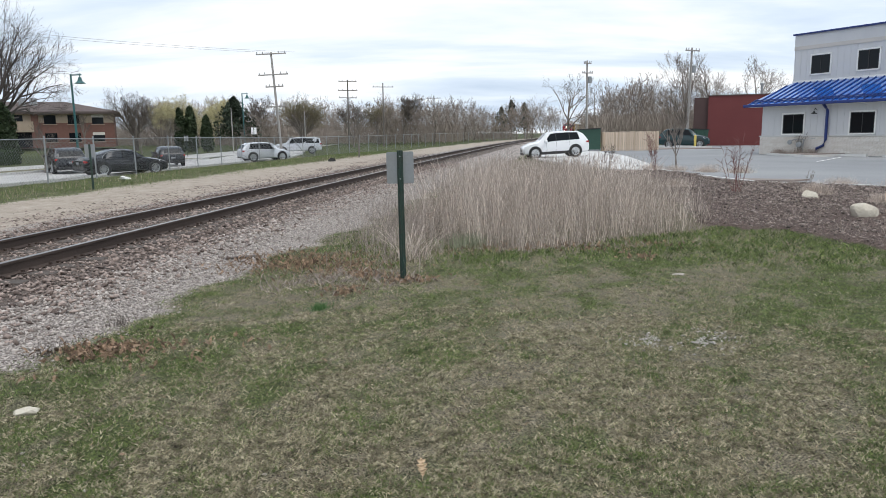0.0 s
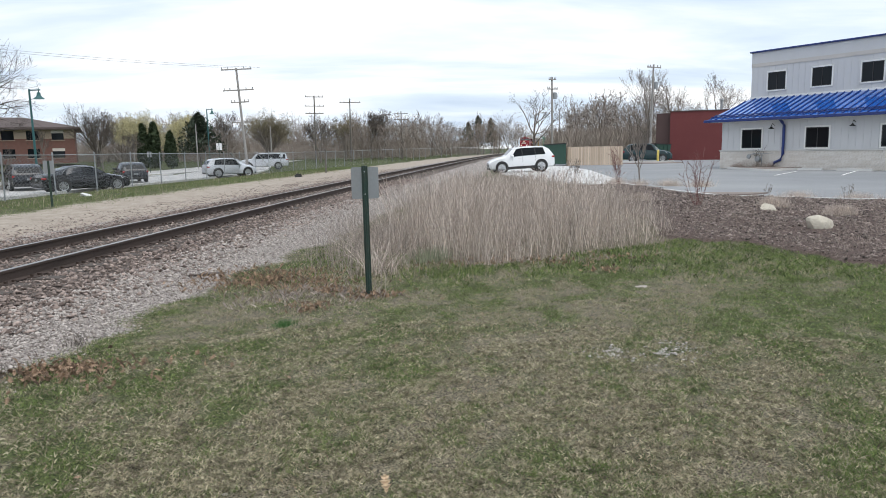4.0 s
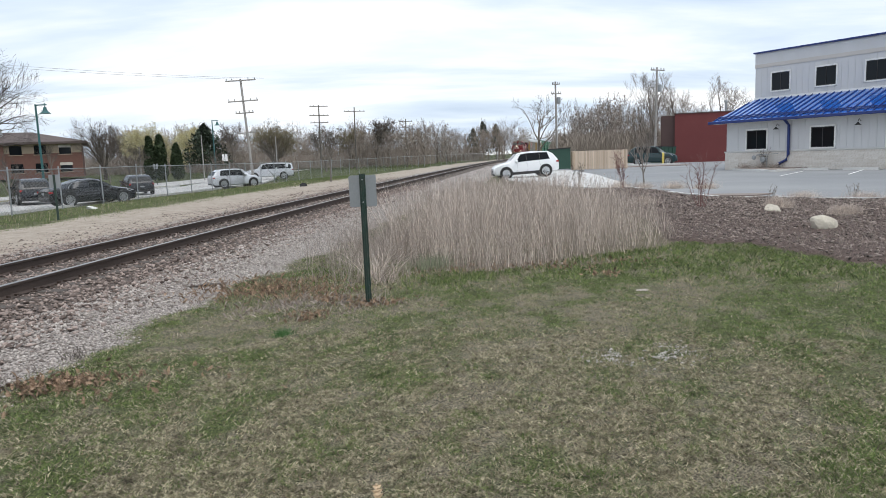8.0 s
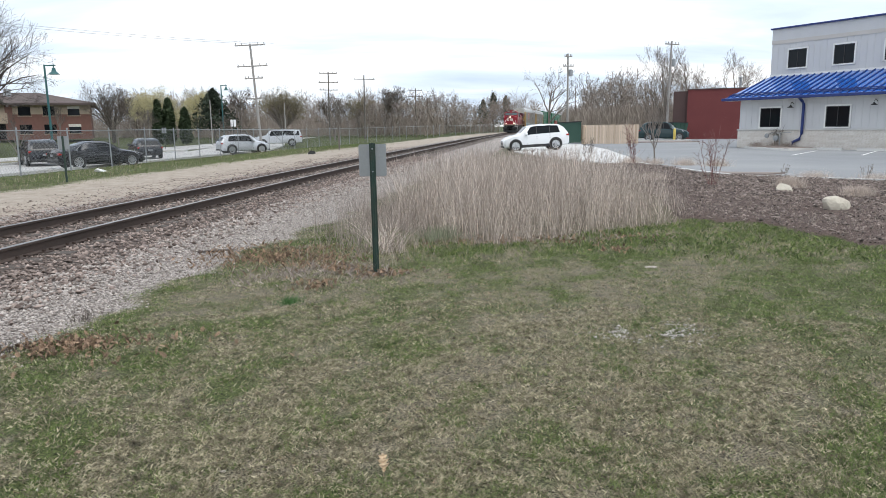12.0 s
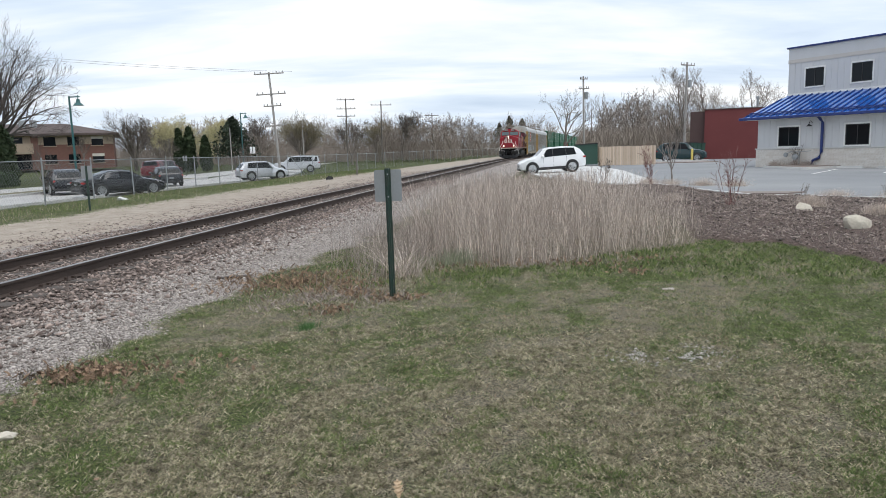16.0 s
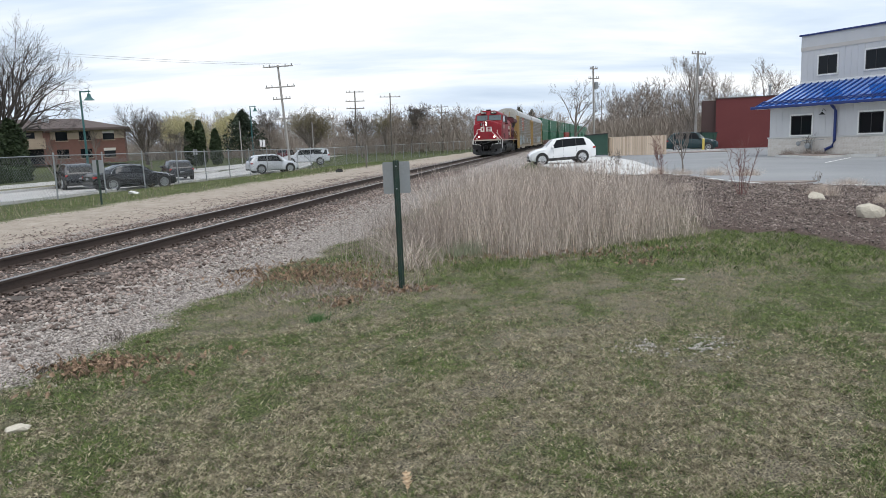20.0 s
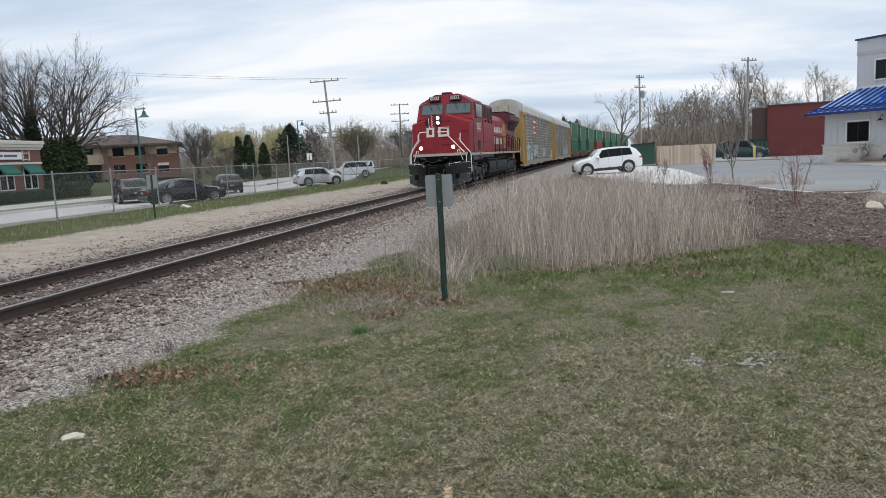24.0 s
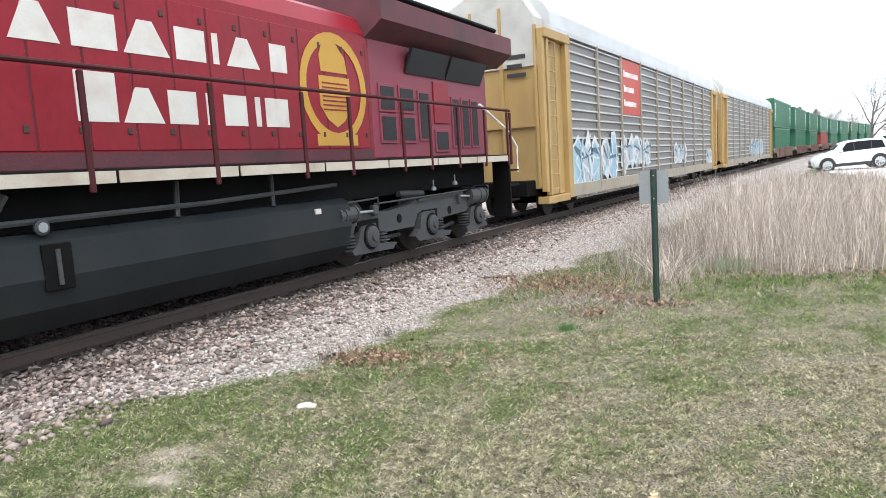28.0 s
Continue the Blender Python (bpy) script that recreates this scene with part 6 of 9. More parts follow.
M_REDWALL = mat("dark_red_block_wall", (0.135, 0.030, 0.030), (0.175, 0.042, 0.040), 0.6, 0.75, 0.12)
M_BROWNWALL = mat("dark_brown_wall", (0.075, 0.045, 0.042), (0.11, 0.068, 0.062), 0.6, 0.8, 0.1)
M_PINE = mat("fresh_pine_board", (0.43, 0.325, 0.235), (0.72, 0.595, 0.475), 0.9, 0.75, 0.2, stretch=(4, 4, 0.5), each=0.65, spread=0.9)
M_GREENBIN = mat("dark_green_bin_steel", (0.012, 0.048, 0.032), (0.024, 0.072, 0.050), 1.5, 0.55, 0.1)
M_BOLLARD = mat("yellow_bollard_paint", (0.60, 0.46, 0.10), (0.72, 0.56, 0.15), 3, 0.55, 0.05)

CORNER = Vector((20.9, 46.2, 0.05))
CLINIC = Matrix.Translation(CORNER) @ pose(0, 0, 0, 0, 0, -60)   # x runs along the front wall, y into the building


def clinic():
    t = thing("clinic_building", "pale grey two-storey building with a blue metal skirt roof", "building", CLINIC)
    LEN, UP0, UP1 = 30.0, 3.0, 14.0
    body = part("wall", Mb().box(0.0, LEN, 0.0, UP1, 0.0, 3.30), M_SIDING, t, "light grey vertical board siding")
    for k in range(52):
        x = 0.02 + k * 0.41
        crosses = 1.36 < (x - 0.0) % 4.27 < 3.0
        part("batten", Mb().box(x, x + 0.045, -0.016, 0.002, 2.63 if crosses else 1.22, 3.06), M_SIDING, body)
    up = part("upper_wall", Mb().box(0.0, LEN, UP0, UP1, 3.2, 7.05), M_SIDING, t, "upper storey of grey panels")
    for k in range(52):
        x = 0.02 + k * 0.41
        if 1.08 < x % 3.02 < 2.58:
            for z0, z1 in ((4.79, 5.05), (6.41, 6.74)):
                part("batten", Mb().box(x, x + 0.045, UP0 - 0.016, UP0 + 0.002, z0, z1), M_SIDING, up)
        else:
            part("batten", Mb().box(x, x + 0.045, UP0 - 0.016, UP0 + 0.002, 4.79, 6.74), M_SIDING, up)
    part("band", Mb().box(-0.03, LEN, UP0 - 0.03, UP1, 6.74, 6.98), M_PARAPET, t, "warm grey band under the parapet")
    part("parapet", Mb().box(-0.02, LEN, UP0 - 0.02, UP1, 6.98, 7.70), M_SIDING, t)
    part("parapet_cap", Mb().box(-0.12, LEN, UP0 - 0.14, UP1, 7.70, 7.80, 0.01), M_BLUEDARK, t, "dark blue parapet cap")
    # skirt roof with standing seams, hipped at the corner
    e0, zt, ze = -0.72, 4.66, 3.20
    rf = Mb()
    A, B, C, D = (-0.72, e0, ze), (LEN, e0, ze), (LEN, UP0, zt), (0.0, UP0, zt)
    E, F = (-0.72, UP1, ze), (0.0, UP1, zt)
    lowv = lambda p: (p[0], p[1], p[2] - 0.10)
    vs = [A, B, C, D, E, F]
    rf.add(vs + [lowv(p) for p in vs], [(0, 1, 2, 3), (0, 3, 5, 4), (9, 8, 7, 6), (10, 11, 9, 6), (0, 6, 7, 1), (0, 4, 10, 6), (1, 7, 8, 2), (4, 5, 11, 10)])
    roof = part("roof", rf, M_BLUEROOF, t, "bright blue standing-seam metal roof")
    run, rise = UP0 - e0, zt - ze
    for k in range(66):
        x = -0.55 + k * 0.46
        top = min(1.0, max(0.03, (x + 0.72) / 0.72)) if x < 0 else 1.0
        top = max(top, 0.03)
        seam = Mb().prism([(e0, ze + 0.005), (e0 + run * top, ze + rise * top + 0.005), (e0 + run * top, ze + rise * top + 0.06), (e0, ze + 0.06)], x - 0.017, x + 0.017, "x")
        # Seams take the dark trim colour, so each rib's shadow is painted in.
        part("roof_seam", seam, M_BLUEDARK, roof)
    for q, w in ((0.10, 0.05), (0.17, 0.035)):
        part("snow_guard", Mb().box(-0.6, LEN, e0 + run * q - w / 2, e0 + run * q + w / 2, ze + rise * q + 0.02, ze + rise * q + 0.08), M_BLUEDARK, roof)
    part("flashing", Mb().box(-0.02, LEN, UP0 - 0.04, UP0 + 0.01, zt - 0.02, zt + 0.12), M_WHITEPAINT, t, "white flashing above the roof")
    part("gutter", Mb().box(-0.86, LEN, e0 - 0.14, e0, ze - 0.16, ze + 0.015, 0.02), M_BLUEDARK, t, "dark blue gutter")
    part("soffit", Mb().box(-0.72, LEN, e0 + 0.01, 0.0, ze - 0.16, ze - 0.11), M_WHITEPAINT, t)
    # stone base, course by course
    base = part("stone_base", Mb().box(-0.055, LEN, -0.055, 0.0, 0.0, 1.14), M_MORTAR, t)
    rg = random.Random(3)
    metas = [Mb().box(0, w, -0.008, 0.03, 0, 0.132, 0.004).mesh("stone", M_STONEVENEER) for w in (0.28, 0.41, 0.55, 0.72)]
    for row in range(8):
        x = -0.05 - rg.random() * 0.2
        while x < 12.6:
            i = rg.randrange(4)
            part("stone", metas[i], None, base, at=pose(max(x, -0.05), -0.055 - rg.random() * 0.008, 0.02 + row * 0.139))
            x += (0.28, 0.41, 0.55, 0.72)[i] + 0.009
    part("stone_cap", Mb().box(-0.10, LEN, -0.12, 0.0, 1.14, 1.215, 0.01), M_CONCRETE, t, "pale stone cap course")

    def window(x0, x1, z0, z1, y):
        w = part("window", Mb().box(x0 + 0.06, x1 - 0.06, y - 0.012, y + 0.10, z0 + 0.06, z1 - 0.06), M_PANE, t, "dark window with a white frame")
        fr = Mb()
        for a, b, c, d in ((x0, x1, z1 - 0.10, z1), (x0, x1, z0, z0 + 0.09), (x0, x0 + 0.09, z0, z1), (x1 - 0.09, x1, z0, z1)):
            fr.box(a, b, y - 0.055, y + 0.02, c, d, 0.006)
        part("frame", fr, M_WHITEPAINT, w, "white window frame")
        sash = Mb()
        sash.box((x0 + x1) / 2 - 0.02, (x0 + x1) / 2 + 0.02, y - 0.030, y, z0 + 0.1, z1 - 0.1)
        for a, b, c, d in ((x0 + 0.09, x1 - 0.09, z0 + 0.09, z0 + 0.14), (x0 + 0.09, x1 - 0.09, z1 - 0.15, z1 - 0.10), (x0 + 0.09, x0 + 0.14, z0 + 0.09, z1 - 0.10), (x1 - 0.14, x1 - 0.09, z0 + 0.09, z1 - 0.10)):
            sash.box(a, b, y - 0.030, y, c, d)
        part("sash", sash, M_BLACKPLASTIC, w)

    for k in range(6):
        window(1.42 + 4.27 * k, 2.98 + 4.27 * k, 1.24, 2.62, 0.0)
    for k in range(8):
        window(1.14 + 3.02 * k, 2.56 + 3.02 * k, 5.06, 6.40, UP0)
    dn = Mb().tube([(4.42, -0.62, 3.08), (4.42, -0.30, 2.86), (4.42, -0.12, 2.70), (4.42, -0.12, 0.95), (4.30, -0.14, 0.60), (3.90, -0.16, 0.42), (3.86, -0.20, 0.06)], 0.085, 8)
    part("downspout", dn, M_BLUEDARK, t, "dark blue bent downspout")
    for k in range(3):
        x = 3.72 + 4.9 * k
        lm = Mb().tube([(x, 0.0, 2.72), (x, -0.22, 2.84), (x, -0.34, 2.70)], 0.018, 6)
        lo = part("wall_lamp", lm, M_BLACKPLASTIC, t, "black gooseneck wall lamp")
        part("shade", Mb().lathe([(0.04, 0.16), (0.06, 0.10), (0.17, 0.02), (0.18, 0.0), (0.15, 0.0)], 14, (x, -0.34, 2.50)), M_BLACKPLASTIC, lo)
    return t


clinic()


def gas_meter():
    t = thing("gas_meter", "grey gas meter on bent pipes beside the stone wall", "gas meter", CLINIC)
    part("meter_body", Mb().lathe([(0.05, -0.10), (0.17, -0.08), (0.19, 0.0), (0.17, 0.08), (0.05, 0.10)], 16, (2.95, -0.42, 0.66), "y"), M_GALV, t)
    part("pipe", Mb().tube([(2.3, -0.40, 0.86), (2.6, -0.40, 0.98), (3.2, -0.40, 0.98), (3.2, -0.40, 0.05)], 0.03, 8).tube([(3.2, -0.40, 0.98), (3.85, -0.25, 1.02)], 0.02, 6), M_GALV, t)
    part("regulator", Mb().lathe([(0.03, -0.06), (0.13, -0.05), (0.15, 0.0), (0.13, 0.05), (0.03, 0.06)], 14, (2.3, -0.40, 0.80), "y"), M_GALV, t)


gas_meter()
ws_me = Mb().prism([(-0.09, 0), (0.09, 0), (0.07, 0.13), (-0.07, 0.13)], -0.95, 0.95, "x").mesh("wheel_stop", M_CONCRETE)
for k in range(4):
    single("wheel_stop", ws_me, None, "pale concrete wheel stop on the asphalt", "wheel stop", CLINIC @ pose(6.35 + 2.75 * k, -0.75, 0.008), group="wheel stops")
for k in range(5):
    single("parking_line", Mb().box(-0.05, 0.05, -6.2, 0, 0, 0.004), M_WHITEPAINT, "worn white parking line on the asphalt", "road marking", pose(22.2 + 2.79 * k, 39.1 - 1.11 * k, 0.066, 0, 0, -39), group="parking lines")
pk = Mb().slab([(0.9, -0.1), (5.9, -0.1), (5.7, -2.0), (5.6, -3.2), (5.2, -3.3), (1.1, -0.9)], -0.1, 0.13)
single("planter_kerb", pk, M_CONCRETE, "pale concrete kerb round a mulched planter", "kerb", CLINIC @ pose(0, 0, 0.0))
single("planter_mulch", Mb().slab([(1.1, -0.15), (5.7, -0.15), (5.5, -2.0), (5.4, -3.0), (5.2, -3.05), (1.3, -0.85)], -0.05, 0.155), M_MULCHCHIP, "dark mulch in the kerbed planter", "mulch", CLINIC)

# dark red flat-roofed building
rb = thing("red_building", "dark red flat-roofed block building with a brown side", "building", Matrix.Translation((28.1, 74.9, 0.05)) @ pose(0, 0, 0, 0, 0, -22))
part("wall", Mb().box(0, 24, 0, 14, 0, 5.15), M_REDWALL, rb, "dark red block wall")
for k in range(25):
    part("block_course", Mb().box(0.004, 23.99, -0.010, 0.0, 0.2 * k + 0.008, 0.2 * k + 0.196), M_REDWALL, rb)
part("side_wall", Mb().box(-1.45, -0.004, 0.6, 13, 0, 5.05), M_BROWNWALL, rb, "dark brown side wall")
part("roof_edge", Mb().box(-0.08, 24, -0.08, 14, 5.15, 5.25), M_BROWNWALL, rb)
part("vent_pipe", Mb().tube([(5.2, 3, 5.2), (5.2, 3, 6.3)], 0.13, 10).lathe([(0.05, 6.3), (0.24, 6.34), (0.20, 6.5), (0.05, 6.55)], 10, (5.2, 3, 0)), M_GALV, rb)
part("vent_pipe", Mb().tube([(8.6, 4, 5.2), (8.6, 4, 6.2)], 0.10, 10), M_GALV, rb)

# bin enclosure of new boards, and the green bins
en = thing("bin_enclosure", "board fence of fresh pine round the bins", "fence", Matrix.Translation((13.65, 60.5, 0.05)) @ pose(0, 0, 0, 0, 0, -14.5))
bd = Mb().box(0, 0.135, -0.012, 0.012, 0.02, 1.62).mesh("board", M_PINE)
for k in range(30):
    part("board", bd, None, en, at=pose(0.30 + k * 0.147, random.uniform(-0.012, 0.012), random.uniform(-0.015, 0.015)))
for k in range(14):
    part("board", bd, None, en, at=pose(0.0, 0.15 + k * 0.139, 0, 0, 0, 90))
part("rail", Mb().box(0.1, 4.7, 0.015, 0.06, 0.4, 0.5).box(0.1, 4.7, 0.015, 0.06, 1.2, 1.3), M_PINE, en)
part("corner_post", Mb().lathe([(0.17, 0), (0.17, 1.58), (0.14, 1.62)], 12, (0.12, 0.02, 0)), M_PINE, en, "pale rounded corner post")


def green_bin(at):
    t = thing("dumpster", "dark green steel dumpster beside the board fence", "dumpster", at)
    part("body", Mb().prism([(-0.85, 0.12), (0.75, 0.12), (0.95, 1.66), (-0.85, 1.74)], -0.9, 0.9, "y"), M_GREENBIN, t)
    part("lid", Mb().prism([(-0.9, 1.745), (1.0, 1.665), (1.0, 1.73), (-0.9, 1.82)], -0.95, 0.95, "y"), M_BLACKPLASTIC, t)
    for x in (-0.55, 0.0, 0.5):
        part("rib", Mb().box(x - 0.04, x + 0.04, -0.95, -0.9, 0.15, 1.55), M_GREENBIN, t)
    part("wheel", Mb().lathe([(0.04, -0.03), (0.1, -0.03), (0.1, 0.03), (0.04, 0.03)], 12, (0.6, -0.7, 0.1), "y"), M_TYRE, t)


green_bin(Matrix.Translation((12.75, 61.2, 0.06)) @ pose(0, 0, 0, 0, 0, 168) @ Matrix.Scale(1.08, 4))
green_bin(Matrix.Translation((26.0, 72.6, 0.06)) @ pose(0, 0, 0, 0, 0, 20))
single("bollard", Mb().lathe([(0.11, 0), (0.11, 1.1), (0.08, 1.18), (0.02, 1.2)], 14), M_BOLLARD, "yellow steel bollard at the lot's edge", "bollard", pose(23.7, 66.1, 0.05))
single("kerb", Mb().box(-3.2, 3.2, -0.09, 0.09, 0, 0.2, 0.02), M_CONCRETE, "pale concrete kerb of the far island", "kerb", pose(21.4, 64.8, 0.04, 0, 0, -14))
single("mulch_island", Mb().slab([(18.2, 62.5), (24.5, 61.8), (25, 64.0), (18.4, 65.2)], 0.0, 0.11), M_MULCHCHIP, "mulch island at the lot's far side", "mulch")
kb = Mb()
edge = [(8.95, 28.6), (9.05, 26), (9.2, 23.5), (9.5, 21.2), (11.95, 18.8), (16, 16.5), (24, 11.7)]
for (ax, ay), (bx, by) in zip(edge[:-1], edge[1:]):
    q = Vector((bx - ax, by - ay, 0)).normalized() * 0.07
    kb.add([(ax - q.y, ay + q.x, 0), (ax + q.y, ay - q.x, 0), (bx + q.y, by - q.x, 0), (bx - q.y, by + q.x, 0), (ax - q.y, ay + q.x, 0.12), (ax + q.y, ay - q.x, 0.12), (bx + q.y, by - q.x, 0.12), (bx - q.y, by + q.x, 0.12)],
           [(4, 5, 6, 7), (0, 1, 5, 4), (1, 2, 6, 5), (2, 3, 7, 6), (3, 0, 4, 7)])
tagged(new("kerb", kb.mesh("kerb", M_CONCRETE)), "low concrete kerb along the mulch bed", "kerb", kind="structure")
single("mulch_tongue", Mb().slab([(9.3, 21.9), (10.7, 21.4), (11.5, 21.9), (9.3, 22.9)], -0.05, 0.105), M_MULCHCHIP, "tongue of dark mulch in the asphalt", "mulch")


# ---- the far side of the track: verge, fence, road and buildings ----
def strip(name, pts, width, z0, z1, material, label, category):
    """A flat strip of road or kerb along a line."""
    m = Mb()
    for (ax, ay), (bx, by) in zip(pts[:-1], pts[1:]):
        m.slab([(ax, ay), (bx, by), (bx - width, by), (ax - width, ay)], z0, z1)
    return tagged(new(name, m.mesh(name, material)), label, category, kind="structure")


ROADLINE = [(-26.4, -16), (-20.6, 23), (-17.4, 46), (-14.6, 66), (-13.8, 90), (-14.5, 130), (-17, 210)]
strip("road", ROADLINE[:4] + [(-16.2, 80), (-19.5, 98)], 7.6, -0.6, -0.28, M_ROADCON, "pale concrete street beside the fence", "road")
strip("median", [(x - 7.6, y) for x, y in ROADLINE[:4]], 2.2, -0.6, -0.16, mat("median_grass", (0.10, 0.10, 0.05), (0.24, 0.21, 0.13), 2, 0.95, 0.5), "worn grass median with a kerb", "median")
strip("kerb", [(x - 7.45, y) for x, y in ROADLINE[:4]], 0.16, -0.6, -0.14, M_CONCRETE, "pale median kerb", "kerb")
strip("kerb", [(x - 9.75, y) for x, y in ROADLINE[:4]], 0.16, -0.6, -0.14, M_CONCRETE, "pale median kerb", "kerb")
strip("kerb", [(x + 0.16, y) for x, y in ROADLINE[:4] + [(-16.2, 80), (-19.5, 98)]], 0.16, -0.6, -0.17, M_CONCRETE, "pale street kerb along the verge", "kerb")
strip("road", [(x - 9.9, y) for x, y in ROADLINE], 7.2, -0.6, -0.275, M_ROADCON, "pale concrete far lane", "road")

FENCE = [(-20.4, -6), (-18.0, 18), (-17.2, 27), (-16.4, 36), (-15.3, 46), (-14.2, 57), (-12.6, 70), (-8.6, 90), (-2.6, 112), (5.5, 137), (15.5, 165), (26, 192)]


def chain_fence():
    t = thing("chain_link_fence", "tall galvanised chain-link fence along the railway", "fence")
    xs, ys = np.array([p[0] for p in FENCE]), np.array([p[1] for p in FENCE])
    s = np.concatenate([[0], np.cumsum(np.hypot(np.diff(xs), np.diff(ys)))])
    put = lambda q: (float(np.interp(q, s, xs)), float(np.interp(q, s, ys)))
    gz = lambda x, y: float(ground_z(np.array(x), np.array(y)))
    post = Mb().tube([(0, 0, -0.2), (0, 0, 2.0)], 0.034, 8).lathe([(0.04, 2.0), (0.036, 2.04), (0.01, 2.06)], 8).mesh("post", M_GALV)
    n = int(s[-1] / 3.6)
    tops = []
    for k in range(n + 1):
        x, y = put(k * 3.6)
        part("post", post, None, t, at=pose(x, y, gz(x, y), random.uniform(-1, 1), random.uniform(-1, 1), 0))
        tops.append((x, y, gz(x, y) + 1.93))
    part("top_rail", Mb().tube(tops, 0.022, 6), M_GALV, t)
    v, f = [], []
    step = 0.09
    for k in range(int(min(s[-1], 130) / step)):
        for lean in (-1, 1):
            a, b = put(k * step), put(max(0, k * step + lean * 0.95))
            z0, z1 = gz(*a) + 0.02, gz(*b) + 1.92
            w = 0.0012 + 0.000010 * k
            o = len(v)
            v += [(a[0], a[1] - w, z0), (a[0], a[1] + w, z0), (b[0], b[1] + w, z1), (b[0], b[1] - w, z1)]
            f.append((o, o + 1, o + 2, o + 3))
    fm = fast_mesh("mesh_fabric", np.array(v), np.array(f), M_FABRIC)
    part("mesh_fabric", fm, None, t, "woven wire fabric")
    fv, ff = [], []
    for k in range(int((s[-1] - 130) / 0.16)):
        a = put(130 + k * 0.16)
        z0 = gz(*a)
        o = len(fv)
        fv += [(a[0], a[1] - 0.04, z0), (a[0], a[1] + 0.04, z0), (a[0], a[1] + 0.04, z0 + 1.92), (a[0], a[1] - 0.04, z0 + 1.92)]
        ff.append((o, o + 1, o + 2, o + 3))
    part("mesh_fabric", fast_mesh("mesh_fabric", np.array(fv), np.array(ff), M_FABRIC), None, t)
    br = Mb().tube([(-13.9, 59.5, -0.1), (-14.3, 56.6, 1.7)], 0.03, 6).tube([(-13.0, 66.5, -0.1), (-13.6, 63.0, 1.7)], 0.03, 6)
    part("brace", br, M_GALV, t)


chain_fence()

M_BRICK = mat("red_brick", (0.165, 0.074, 0.058), (0.255, 0.122, 0.098), 2.2, 0.85, 0.3, fine=30)
M_BRICK2 = mat("brown_brick", (0.135, 0.064, 0.050), (0.21, 0.108, 0.084), 2.2, 0.85, 0.3, fine=30)
M_TAN = mat("tan_stucco", (0.32, 0.25, 0.185), (0.42, 0.335, 0.255), 1.5, 0.85, 0.15)
M_ROOFBROWN = mat("brown_shingle_roof", (0.075, 0.055, 0.050), (0.13, 0.10, 0.092), 1.2, 0.9, 0.3, fine=14)
M_CORNICE = mat("cream_cornice", (0.55, 0.51, 0.45), (0.66, 0.62, 0.56), 2, 0.75, 0.1)
M_AWNING = mat("green_awning_cloth", (0.010, 0.085, 0.062), (0.018, 0.12, 0.09), 2, 0.75, 0.1)
M_SIGNWHITE = mat("white_sign_board", (0.72, 0.72, 0.72), (0.82, 0.82, 0.82), 4, 0.5, 0)
M_SIGNINK = mat("dark_purple_sign_lettering", (0.10, 0.07, 0.13), (0.15, 0.11, 0.18), 6, 0.6, 0)


def brick_courses(parent, x, y0, y1, z0, z1, material):
    """Raised courses of brick along a wall that faces +x."""
    z = z0
    while z < z1:
        part("brick_course", Mb().box(x, x + 0.012, y0, y1, z, z + 0.06), material, parent)
        z += 0.075


